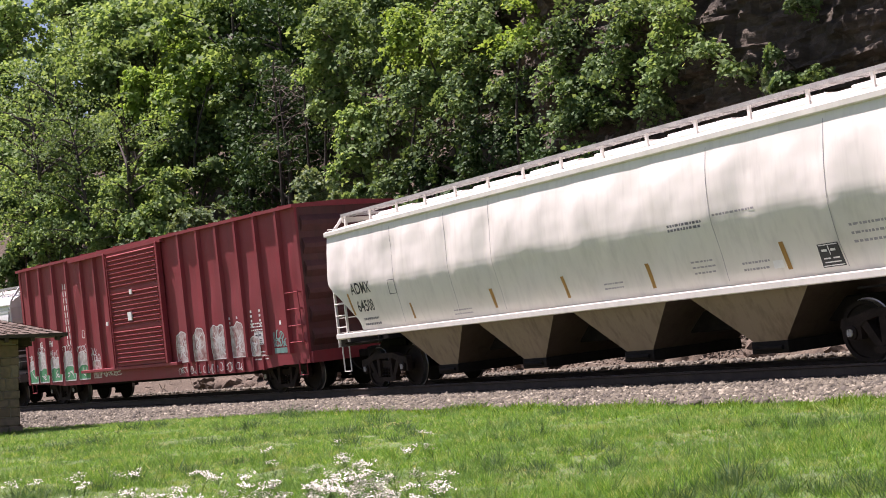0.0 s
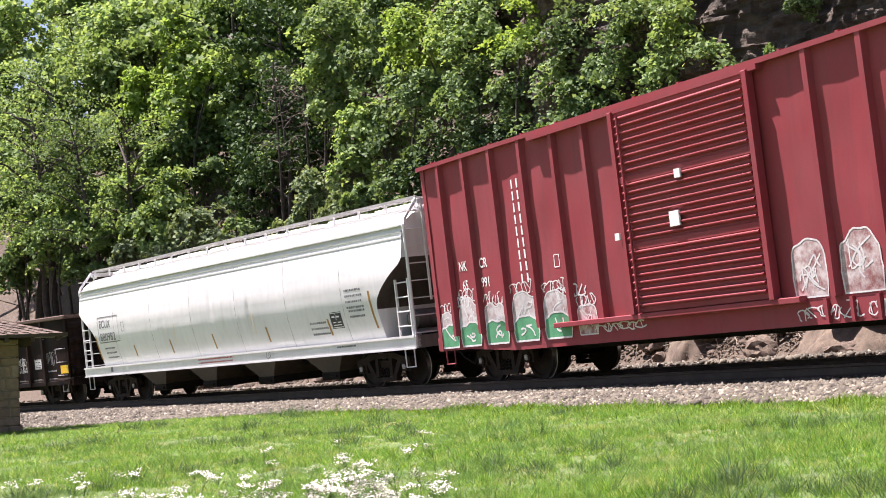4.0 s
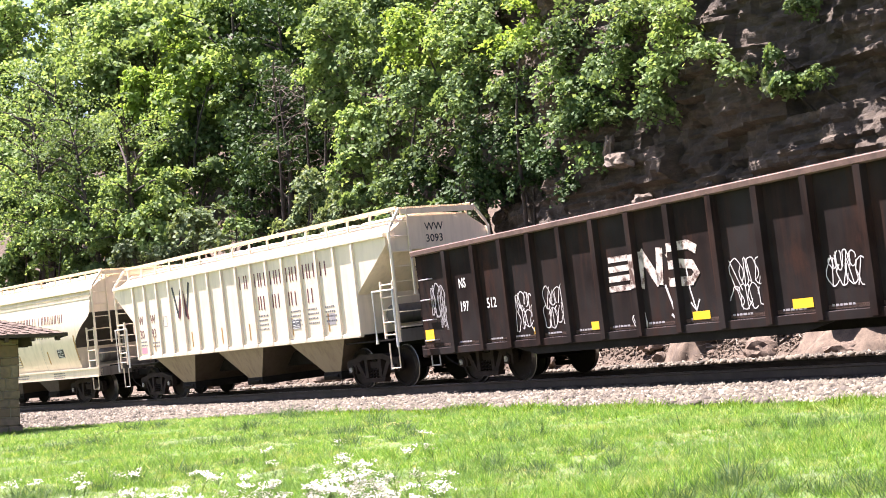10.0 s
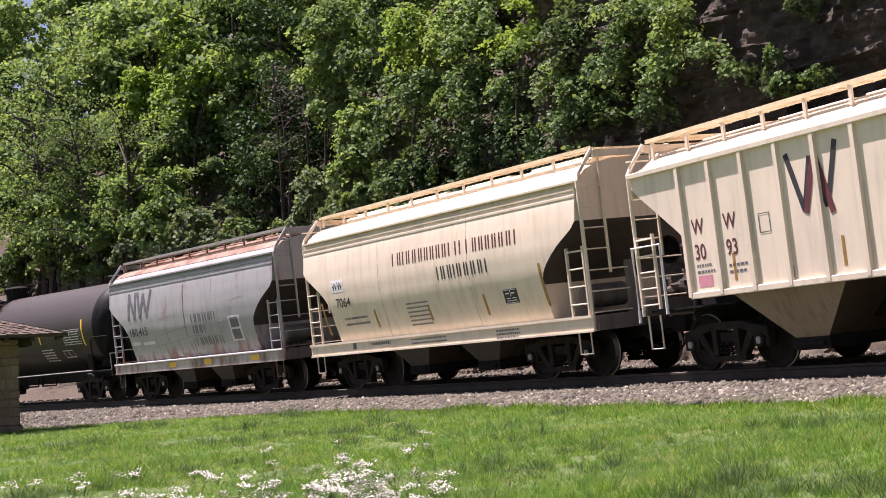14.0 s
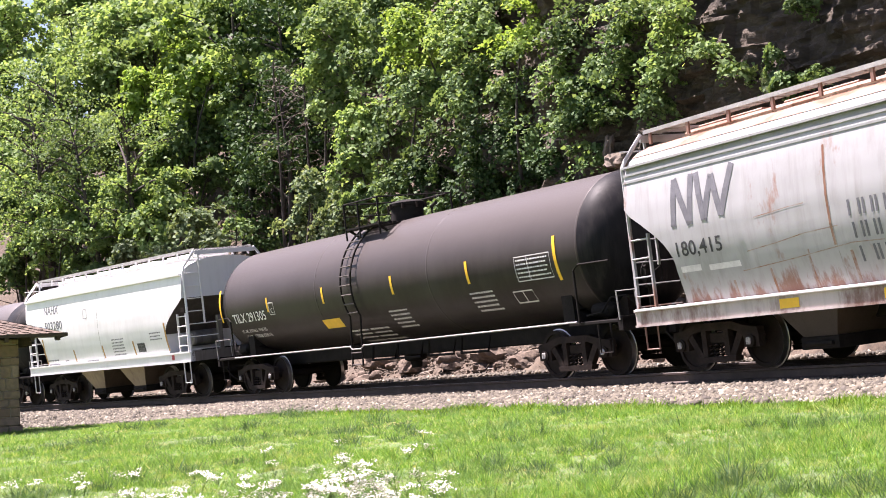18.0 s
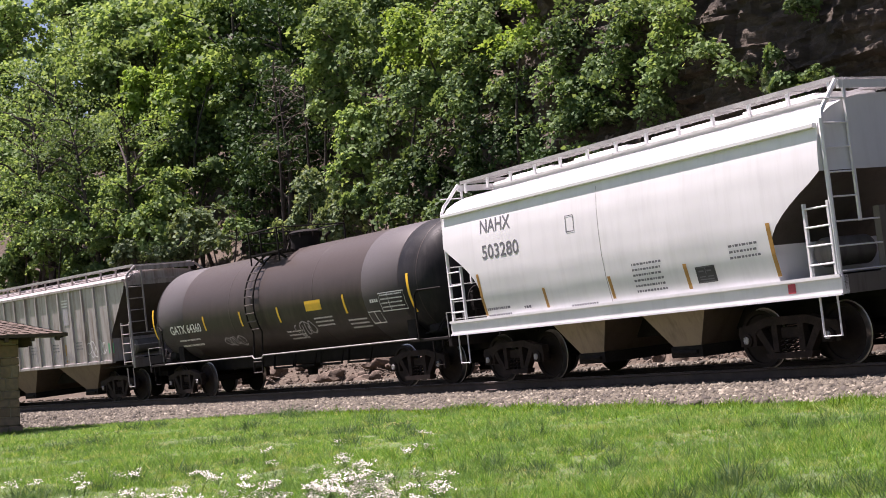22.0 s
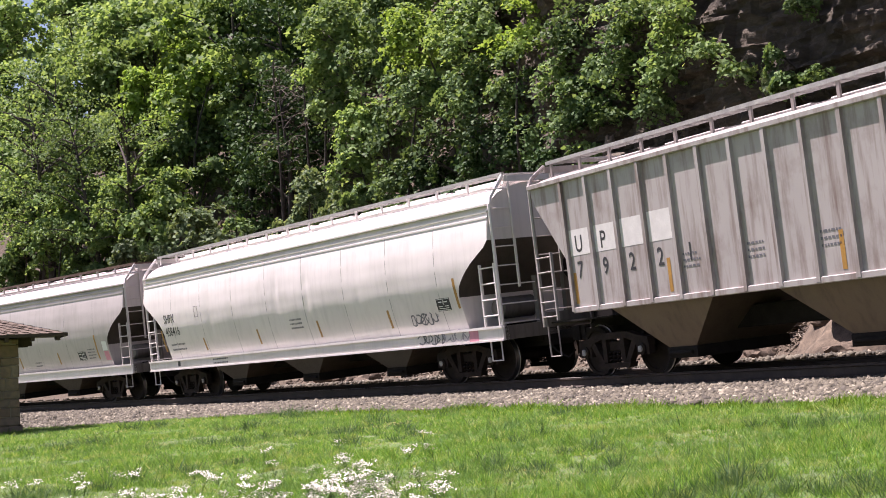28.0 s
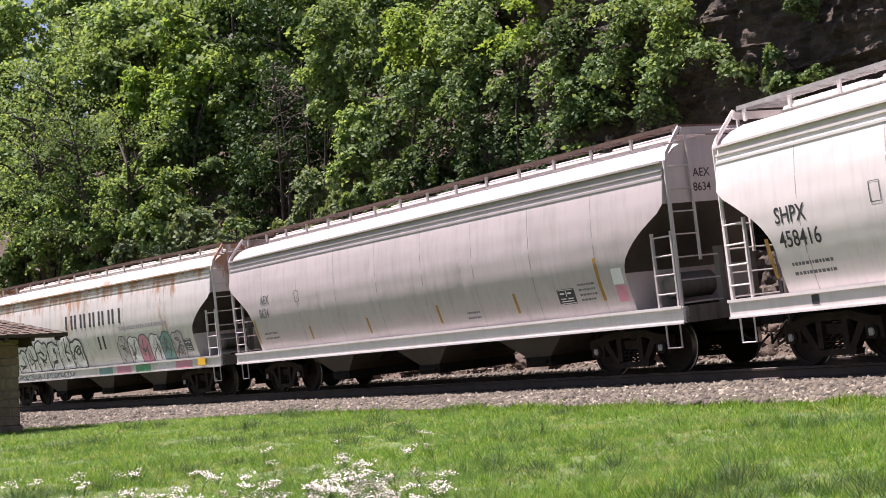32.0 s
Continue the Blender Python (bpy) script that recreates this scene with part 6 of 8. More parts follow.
def tank_car(label, s0, L, T, R, zc, mat, headmat, number, text_x, end_bands=False, lx=-0.8):
    """Tank car: long cylinder with domed heads on saddles, side ladders, dome platform with rails."""
    car = start_car("tank_car", label, s0, "tank car")
    b = T - 0.75
    head = [(T - 0.75 + 0.75 * math.sin(a), R * math.cos(a) ** 0.75 if math.cos(a) > 0 else 0.02) for a in [math.pi / 2 * k / 9 for k in range(9)]] + [(T, 0.02)]
    body = Shape().turned([(-b, R), (-b * 0.5, R), (0, R), (b * 0.5, R), (b, R)], "x", 56, (0, 0, zc))
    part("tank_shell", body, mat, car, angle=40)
    for sx in (-1, 1):
        h = Shape().turned([(sx * a, r + 0.002) for a, r in head], "x", 56, (0, 0, zc))
        part("tank_head", h, headmat, car, "domed tank head", angle=50)
    for x in (-b, -b * 0.33, b * 0.33, b):
        part("weld_band", Shape().turned([(x - 0.03, R + 0.001), (x - 0.02, R + 0.004), (x + 0.02, R + 0.004), (x + 0.03, R + 0.001)], "x", 48, (0, 0, zc)), mat, car)
    if end_bands:
        for x0, x1, mm in ((-b, -b + 1.6, M["tankband"]), (b - 2.2, b - 0.72, M["tankband"]), (b - 0.70, b + 0.02, headmat)):
            part("repainted_band", Shape().turned([(x0, R + 0.001), (x0 + 0.01, R + 0.005), (x1 - 0.01, R + 0.005), (x1, R + 0.001)], "x", 48, (0, 0, zc)), mm, car)
    part("centre_sill", Shape().box(-L, L, -0.33, 0.33, 0.66, 1.0, 0.03), M["under"], car)
    for sx in (-1, 1):
        x = sx * (L - 1.75)
        sad = Shape()
        sad.prism([(-1.08, 1.0), (1.08, 1.0), (1.08, 1.25), (R * 0.80, zc - R * 0.58), (0, zc - R), (-R * 0.80, zc - R * 0.58), (-1.08, 1.25)], x - 0.16, x + 0.16)
        part("saddle", sad, M["under"], car)
        part("end_platform", Shape().box(min(sx * L, sx * (L - 1.5)), max(sx * L, sx * (L - 1.5)), -1.30, 1.30, 0.96, 1.02, 0.01).box(min(sx * L, sx * (L - 0.12)), max(sx * L, sx * (L - 0.12)), -1.3, 1.3, 0.80, 1.06, 0.02), M["under"], car)
        rail = Shape().tube([(sx * (L - 1.15), -1.32, 1.0), (sx * (L - 1.15), -1.34, 1.95), (sx * (L - 1.0), -1.34, 2.05), (sx * (L - 0.25), -1.25, 2.05)], 0.022, 6)
        part("hand_rail", rail, M["under"], car)
        stirrup(car, sx * (L - 0.5), -1.3, M["under"], 0.95)
        # brake gear and piping on the end platform
        part("brake_cylinder", Shape().turned([(-0.28, 0.02), (-0.26, 0.14), (0.2, 0.14), (0.28, 0.05)], "x", 14, (sx * (L - 0.95), -0.85, 1.2)), M["under"], car)
        part("control_valve", Shape().box(min(sx * (L - 0.45), sx * (L - 0.7)), max(sx * (L - 0.45), sx * (L - 0.7)), -0.75, -0.45, 1.04, 1.42, 0.03).turned([(1.38, 0.09), (1.52, 0.07)], "z", 10, (sx * (L - 0.58), -0.6, 0)), M["truck"], car)
        part("platform_pipe", Shape().tube([(sx * (L - 1.2), -1.1, 1.12), (sx * (L - 0.75), -1.12, 1.16), (sx * (L - 0.6), -1.0, 1.4), (sx * (L - 0.3), -0.9, 1.42), (sx * (L - 0.2), -0.6, 1.1)], 0.02, 6), M["under"], car)
        part("corner_grab", Shape().tube([(sx * (L - 0.06), -1.3, 1.0), (sx * (L - 0.06), -1.32, 1.5), (sx * (L - 0.06), -0.9, 1.5), (sx * (L - 0.06), -0.88, 1.0)], 0.016, 6), M["galv"], car)
        if sx > 0:
            bw = Shape()
            for q in range(16):
                u, v = 2 * math.pi * q / 16, 2 * math.pi * (q + 1) / 16
                bw.tube([(L + 0.06, 0.25 * math.cos(u) - 0.55, 1.75 + 0.25 * math.sin(u)), (L + 0.06, 0.25 * math.cos(v) - 0.55, 1.75 + 0.25 * math.sin(v))], 0.016, 5)
            for q in range(3):
                u = 2 * math.pi * q / 3 + 0.5
                bw.tube([(L + 0.05, -0.55, 1.75), (L + 0.06, 0.25 * math.cos(u) - 0.55, 1.75 + 0.25 * math.sin(u))], 0.012, 5)
            bw.box(L - 0.06, L + 0.02, -0.66, -0.44, 1.5, 1.9, 0.02).box(L - 0.05, L - 0.01, -0.6, -0.5, 1.0, 1.5)
            part("brake_wheel", bw, M["under"], car, "hand brake wheel with its housing")
        add_coupler(car, sx * L, sx)
        add_truck(car, sx * (L - 1.75), s0)
    part("side_pipe", Shape().tube([(-L + 1.2, -1.34, 1.0), (lx - 0.3, -1.34, 1.0), (lx - 0.2, -1.34, 0.93), (lx + 0.2, -1.34, 0.93), (lx + 0.3, -1.34, 1.0), (L - 1.2, -1.34, 1.03)], 0.02, 6), M["galv"], car)
    for x in (-1.5, -0.4, 0.9, 2.2):
        part("brake_pipe", Shape().tube([(x, -0.5, 0.95), (x, -0.55, 0.62), (x + 1.0, -0.55, 0.62), (x + 1.05, -0.5, 0.95)], 0.03, 6), M["under"], car)
    part("bottom_outlet", Shape().turned([(zc - R + 0.05, 0.3), (0.55, 0.26), (0.5, 0.14), (0.36, 0.12)], "z", 16, (-0.5, 0, 0)), M["under"], car)
    # ladder bowed over the flank
    for x in (lx - 0.23, lx + 0.23):
        pts = []
        for k in range(14):
            a = radians(-28 + 100 * k / 13)
            pts.append((x, -math.cos(a) * (R + 0.10), zc + math.sin(a) * (R + 0.10)))
        part("ladder_stile", Shape().tube([(x, -1.36, 0.55)] + pts, 0.022, 6), M["under"], car)
    for k in range(12):
        a = radians(-24 + 92 * k / 11)
        y, z = -math.cos(a) * (R + 0.11), zc + math.sin(a) * (R + 0.11)
        part("rung", Shape().tube([(lx - 0.23, y, z), (lx + 0.23, y, z)], 0.016, 6), M["worn"], car)
    for z in (0.58, 0.85):
        part("rung", Shape().tube([(lx - 0.23, -1.36, z), (lx + 0.23, -1.36, z)], 0.016, 6), M["worn"], car)
    # dome, manway and platform
    part("manway", Shape().turned([(zc + R - 0.06, 0.37), (zc + R + 0.30, 0.37), (zc + R + 0.32, 0.40), (zc + R + 0.38, 0.40), (zc + R + 0.42, 0.33), (zc + R + 0.45, 0.12)], "z", 22, (-0.16, 0, 0)), M["under"], car)
    for k in range(8):
        a = k * math.pi / 4
        part("manway_bolt", Shape().turned([(zc + R + 0.24, 0.03), (zc + R + 0.36, 0.03)], "z", 6, (-0.16 + 0.43 * math.cos(a), 0.43 * math.sin(a), 0)), M["truck"], car)
    part("valve", Shape().turned([(zc + R - 0.06, 0.13), (zc + R + 0.16, 0.12), (zc + R + 0.22, 0.05)], "z", 14, (-0.85, 0.1, 0)), M["under"], car)
    part("vent_pipe", Shape().tube([(0.55, 0.2, zc + R - 0.05), (0.55, 0.2, zc + R + 0.2), (0.75, 0.2, zc + R + 0.27)], 0.05, 8, 0.04), M["under"], car)
    zp = zc + R - 0.06
    px0, px1 = -1.25, 0.25
    plat = Shape()
    for k in range(5):
        y = -0.98 + k * 0.12
        plat.box(px0, px1, y - 0.05, y + 0.05, zp - 0.02, zp + 0.02)
    part("platform", plat, M["under"], car)
    for x in (px0 + 0.1, px1 - 0.1):
        part("platform_bracket", Shape().tube([(x, -1.0, zp - 0.02), (x, -0.75, zc + math.sqrt(R * R - 0.5625) - 0.02)], 0.03, 6), M["under"], car)
    for x, y in ((px0, -1.02), (px0 + 0.62, -1.02), (px1, -1.02), (px0, 0.95), (px1, 0.95)):
        part("platform_post", Shape().tube([(x, y, zp - 0.25), (x, y, zp + 0.58)], 0.022, 6), M["under"], car)
    rails = Shape()
    for x in (px0, px1):
        rails.tube([(x, -1.02, zp + 0.58), (x, 0.95, zp + 0.58)], 0.018, 6)
    rails.tube([(px0, -1.02, zp + 0.58), (px1, -1.02, zp + 0.58)], 0.018, 6).tube([(px0, 0.95, zp + 0.58), (px1, 0.95, zp + 0.58)], 0.018, 6).tube([(px0, -1.02, zp + 0.3), (px0, 0.95, zp + 0.3)], 0.015, 6)
    part("platform_rail", rails, M["under"], car)

    def half(z):
        return math.sqrt(max(0.01, (R + 0.004) ** 2 - (z - zc) ** 2))

    s = Side(car, half)
    s.text(number, text_x, zc - 0.46, 0.33, "white", 1.08)
    return car, s


def tank_one():
    L = 8.42
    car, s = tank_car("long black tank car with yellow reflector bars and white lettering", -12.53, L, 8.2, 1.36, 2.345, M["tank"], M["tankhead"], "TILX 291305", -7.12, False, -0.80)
    s.text("LD LMT 208300LB  94450 KG", -6.95, 1.61, 0.115, "spray", 1.0)
    s.text("LT WT    77700LB  35250 KG", -6.88, 1.46, 0.115, "spray", 1.0)
    s.text("C", -4.88, 2.02, 0.17, "spray", 1.1)
    s.lines(-4.92, 2.25, 0.2, 1, 0.06, 0.03, "spray", 4)
    s.strokes("stencil_box", [[(0, 0), (0.26, 0), (0.26, 0.3), (0, 0.3), (0, 0)]], 0.025, "spray", -4.95, 1.98)
    for x, z, ht in ((-7.80, 1.95, 0.85), (-5.06, 2.05, 0.36), (-2.16, 2.05, 0.38), (0.96, 2.02, 0.40), (3.88, 2.0, 0.45), (6.78, 1.82, 0.82)):
        s.bar("reflector", x, z, 0.085, ht, "yellow", -0.03)
    s.bar("placard", -2.55, 1.46, 0.85, 0.22, "yellow", 0, 0.006, "orange-yellow hazard placard")
    s.strokes("stencil_box", [[(0, 0), (0.62, 0), (0.62, 0.22), (0, 0.22), (0, 0)], [(0.31, 0), (0.31, 0.22)]], 0.025, "spray", 5.2, 1.5)
    s.strokes("table_frame", [[(0, 0), (1.1, 0), (1.1, 0.46), (0, 0.46), (0, 0)], [(0.4, 0), (0.4, 0.46)]], 0.02, "spray", 5.55, 1.9)
    s.lines(5.6, 2.28, 1.0, 5, 0.08, 0.035, "white", 8)
    for x, zz in ((-1.7, 1.12), (-0.8, 1.12), (0.5, 1.45), (3.8, 1.58)):
        s.lines(x, zz + 0.2, 0.8, 5 if zz < 1.8 else 3, 0.09, 0.045, "spray", int(x * 10) + 3)


def tank_two():
    L = 7.62
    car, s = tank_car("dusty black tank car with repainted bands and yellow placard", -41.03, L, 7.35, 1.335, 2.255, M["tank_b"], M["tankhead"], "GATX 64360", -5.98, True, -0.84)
    s.lines(-5.68, 1.575, 1.4, 2, 0.15, 0.06, "spray", 3)
    for x, z, ht in ((-7.0, 1.72, 0.85), (-3.80, 1.80, 0.38), (-1.66, 1.78, 0.38), (0.35, 1.75, 0.38), (3.52, 1.76, 0.44), (6.25, 1.60, 0.84)):
        s.bar("reflector", x, z, 0.085, ht, "yellow", -0.03)
    s.bar("placard", 1.78, 1.93, 0.74, 0.24, "yellow", 0, 0.006, "yellow hazard placard")
    s.lines(1.88, 2.06, 0.5, 2, 0.08, 0.04, "black", 8)
    s.strokes("stencil_box", [[(0, 0), (0.5, 0), (0.5, 0.26), (0, 0.26), (0, 0)], [(0.25, 0), (0.25, 0.26)]], 0.025, "white", 4.42, 1.46)
    s.strokes("table_frame", [[(0, 0), (1.0, 0), (1.0, 0.40), (0, 0.40), (0, 0)], [(0.35, 0), (0.35, 0.40)]], 0.02, "white", 5.05, 1.70)
    s.lines(5.1, 2.04, 0.9, 4, 0.09, 0.035, "white", 9)
    s.lines(4.65, 1.92, 0.35, 1, 0.1, 0.09, "white", 19)
    for x, zz in ((0.4, 1.48), (2.0, 1.72), (3.45, 1.58)):
        s.lines(x, zz, 0.85, 3, 0.09, 0.045, "spray", int(x * 10) + 3)
    s.tag(-3.0, 1.28, 1.0, 0.34, "spray_grey", 71, 0.03, 4)
    s.tag(0.95, 1.38, 0.9, 0.32, "spray_grey", 72, 0.035, 3)


def white_two_bay():
    L = 5.42
    pts = [(1.29, 1.02), (1.355, 1.3), (1.435, 1.7), (1.475, 2.1), (1.48, 2.5), (1.47, 2.9), (1.44, 3.2), (1.40, 3.42), (1.30, 3.56), (1.10, 3.68), (0.85, 3.77), (0.50, 3.84), (0.0, 3.86)]
    car, s, half = curved_hopper("covered_hopper", "short cool-white covered hopper with grey lettering", -27.5, L, M["nahx"], 2, truck_in=1.6, seams=1, stripes=False, zsill=1.02, points=pts, bay_top=1.1, bay_mat="bay_tan", step=0.85)
    part("roof_seam_rib", Shape().box(-L + 0.14, L - 0.14, -1.475, -1.38, 3.38, 3.45, 0.01), M["nahx"], car)
    s.text("NAHX", -3.86, 2.92, 0.36, "greytext", 1.05)
    s.text("503280", -3.84, 2.42, 0.37, "greytext", 1.18)
    s.strokes("stencil_box", [[(0, 0), (0.24, 0), (0.24, 0.28), (0, 0.28), (0, 0)]], 0.02, "greytext", -0.95, 2.62)
    s.lines(-L + 1.4, 1.42, 0.85, 2, 0.13, 0.06, "greytext", 3)
    s.lines(-L + 2.7, 1.38, 0.3, 1, 0.1, 0.06, "greytext", 13)
    for x, z, h in ((-4.12, 1.33, 0.82), (-1.98, 1.34, 0.37), (0.05, 1.35, 0.39), (2.08, 1.35, 0.41), (4.12, 1.37, 0.80)):
        s.bar("reflector", x, z, 0.085, h, "amber", -0.04)
    s.plate(2.34, 1.42, 0.46, 0.26, "black", "greytext")
    s.lines(0.75, 1.85, 0.8, 6, 0.09, 0.045, "greytext", 14)
    s.lines(3.2, 1.9, 0.7, 3, 0.09, 0.045, "greytext", 15)
    s.lines(-1.2, 1.3, 0.8, 2, 0.09, 0.045, "greytext", 16)
    sill = Side(car, lambda z: 1.432)
    sill.bar("placard", 4.35, 1.1, 0.16, 0.14, "red")


def grey_ribbed():
    car, s, a = ribbed_hopper("aged grey ribbed covered hopper with weathered panels", -57.55, 7.97, M["upgrey"], 18, inset=1.05, top=3.60, bot=1.24, peak=3.86, zwalk=4.02, walk_mat="galv", bay_n=3, knee=2.3)
    p, dp = -a, 2 * a / 17
    for i, ch in enumerate("UP"):
        s.text(ch, p + i * dp + 0.22, 2.26, 0.42, "black")
    for i in range(4):
        s.bar("paint_patch", p + i * dp + 0.06, 2.2, dp - 0.12, (0.46, 0.46, 0.48, 0.50)[i], "patch", 0, 0.003, "whiter repainted patch")
    for i, ch in enumerate("79221"):
        s.text(ch, p + i * dp + 0.22, 1.80, 0.42, "black")
    for k in (-0.3, 3.2, 8.2, 12.8, 16.6):
        s.bar("reflector", p + k * dp + 0.3, 1.35, 0.09, 0.55, "amber")
    s.tag(p + 10.3 * dp, 1.35, 0.7, 0.6, "spray_grey", 81, 0.03, 3)
    s.tag(p + 12.2 * dp, 1.35, 0.6, 0.35, "spray_grey", 82, 0.03, 3)
    s.tag(p + 13.1 * dp, 1.35, 0.55, 0.4, "spray_grey", 83, 0.03, 3)
    s.tag(p + 15.0 * dp, 1.4, 1.2, 0.55, "spray", 84, 0.03, 5)
    s.bar("paint_patch", p + 16.7 * dp, 1.5, 0.35, 0.3, "green", 0, 0.005, "bright green paint patch")
    # faded emblem: a shield with a striped banner
    s.bar("emblem", p + 13.2 * dp, 2.5, 0.4, 0.55, "spray_grey", 0, 0.008)
    for i in range(4):
        s.bar("emblem_stripe", p + 13.2 * dp, 2.98 + i * 0.09, 0.4, 0.045, "spray", 0, 0.005)
    for k in range(4, 16, 2):
        s.lines(p + k * dp + 0.1, 1.9, 0.45, 3, 0.1, 0.045, "greytext", int(k))


def white_flow():
    L = 8.54
    car, s, half = curved_hopper("covered_hopper", "warm-white bowed-side covered hopper with graffiti along the sill", -75.5, L, M["shpx"], 3, boardmat="galv", seams=8, creases=(-4.2, -2.9, -0.4, 1.1, 3.4), truck_in=1.85)
    s.text("SHPX", -7.1, 2.14, 0.34, "black")
    s.text("458416", -7.08, 1.78, 0.34, "black", 0.9)
    s.lines(-6.95, 1.5, 0.9, 2, 0.14, 0.06, "greytext", 3)
    s.strokes("stencil_box", [[(0, 0), (0.2, 0), (0.2, 0.28), (0, 0.28), (0, 0)]], 0.018, "greytext", -5.05, 2.2)
    for x, z, h in ((-7.4, 1.35, 0.6), (-4.84, 1.28, 0.34), (-1.70, 1.28, 0.38), (1.36, 1.28, 0.40), (4.46, 1.30, 0.40), (7.12, 1.55, 0.62)):
        s.bar("reflector", x, z, 0.085, h, "amber", -0.04)
    s.plate(6.40, 1.54, 0.48, 0.26)
    s.lines(0.1, 1.75, 0.6, 3, 0.1, 0.05, "greytext", 4)
    s.tag(5.3, 1.30, 1.0, 0.26, "greytext", 91, 0.03, 5)
    x = -L + 1.0
    sill = Side(car, lambda z: 1.432)
    sill.tag(5.6, 0.88, 0.9, 0.24, "greytext", 92, 0.03, 4)
    sill.tag(6.5, 0.88, 0.9, 0.24, "spray_grey", 93, 0.03, 4)
    sill.bar("placard", 7.4, 0.86, 0.32, 0.25, "pink")
    sill.lines(x + 3.2, 1.0, 0.9, 2, 0.1, 0.05, "greytext", 94)
    sill.bar("placard", x + 0.95, 0.92, 0.16, 0.14, "black")


def pink_grey_flow():
    L = 8.66
    car, s, half = curved_hopper("covered_hopper", "pinkish-grey bowed-side covered hopper with faded marks", -94.0, L, M["aex"], 3, boardmat="darkgrate", seams=8, creases=(-3.6, -1.2, 2.4, 4.6), truck_in=1.9, sills=M["shpx"])
    x = -L + 1.25
    s.text("AEX", -6.75, 2.26, 0.30, "greytext")
    s.text("8634", -6.9, 1.92, 0.32, "greytext")
    s.lines(-6.9, 1.5, 0.8, 2, 0.12, 0.06, "greytext", 3)
    s.strokes("stencil_box", [[(0, 0), (0.2, 0), (0.2, 0.26), (0, 0.26), (0, 0)]], 0.018, "greytext", -4.85, 2.2)
    for q, z, h in ((-7.3, 1.3, 0.6), (-4.45, 1.26, 0.33), (-1.68, 1.24, 0.36), (1.26, 1.28, 0.38), (4.0, 1.30, 0.38), (6.6, 1.35, 0.75)):
        s.bar("reflector", q, z, 0.085, h, "amber", -0.04)
    s.plate(5.36, 1.36, 0.50, 0.28)
    s.lines(6.0, 1.66, 0.5, 4, 0.09, 0.045, "greytext", 4)
    for body, y, z in (("AEX", -0.75, 3.22), ("8634", -0.78, 2.98)):
        v, f = text_shape(body, 0.2, 1.0)
        te = Shape()
        te.v, te.f = [(L - 0.112, y + a, z + b) for a, b in v], f
        part("lettering", te, M["black"], car, angle=0, fix=False)
    s.bar("placard", 7.0, 1.60, 0.28, 0.28, "white", 0, 0.006)
    s.bar("placard", 7.02, 1.30, 0.28, 0.28, "pink", 0, 0.005)
    s.lines(x + 9.7, 1.4, 0.5, 2, 0.1, 0.05, "greytext", 14)


def rusty_flow():
    L = 7.75
    car, s, half = curved_hopper("covered_hopper", "rust-streaked white covered hopper with large graffiti", -111.35, L, M["cotton"], 3, roofmat=M["patchroof"], boardmat="darkgrate", seams=5, creases=(4.3, -2.2), truck_in=1.8)
    block_word(s, -1.39, 2.34, (0.52, 0.52, 0.5, 0.5, 0.54, 0.54), 0.43, "black", 0.13, stroke=0.13)
    block_word(s, 0.72, 1.62, (0.12, 0.12), 0.40, "black", 0.2, stroke=0.12)
    for i, (x, wd, ht) in enumerate(((-5.6, 0.9, 0.8), (-4.75, 0.9, 0.95), (-3.95, 1.0, 1.05), (-3.05, 0.95, 0.95), (-2.2, 1.0, 1.2), (-1.3, 0.9, 0.95))):
        s.piece(x, 1.12, wd, ht, "haze_white", "black", 500 + i, 0.06, 3, 0.005 + 0.003 * i)
    for i in range(6):
        s.piece(1.9 + i * 0.66, 1.1, 0.68, 0.85, ("haze_grey", "haze_white", "pink", "haze_white", "teal", "haze_grey")[i], "greytext", 510 + i, 0.035, 5, 0.005 + 0.002 * i)
    s.lines(2.2, 2.12, 2.9, 1, 0.1, 0.13, "spray_grey", 530)
    s.lines(-5.9, 2.5, 1.2, 2, 0.2, 0.12, "greytext", 531)
    s.plate(5.85, 1.3, 0.4, 0.36, "greytext", "spray")
    sill = Side(car, lambda z: 1.432)
    for i, c in enumerate(("teal", "pink", "green", "spray", "pink")):
        sill.bar("graffiti", 0.5 + i * 1.2, 0.86, 0.9, 0.22, c)
    for i in range(6):
        sill.bar("graffiti", -5.7 + i * 0.75, 0.87, 0.7, 0.2, "haze_white", 0, 0.003)
        sill.tag(-5.7 + i * 0.75, 0.87, 0.7, 0.2, "black", 540 + i, 0.02, 3)
    sill.bar("reflector", 6.6, 0.9, 0.4, 0.2, "yellow", 0, 0.05)


white_four_bay()
boxcar()
light_grey_flow()
gondola()
cream_ribbed()
cream_flow()
grey_flow()
tank_one()
white_two_bay()
tank_two()
grey_ribbed()
white_flow()
pink_grey_flow()
rusty_flow()


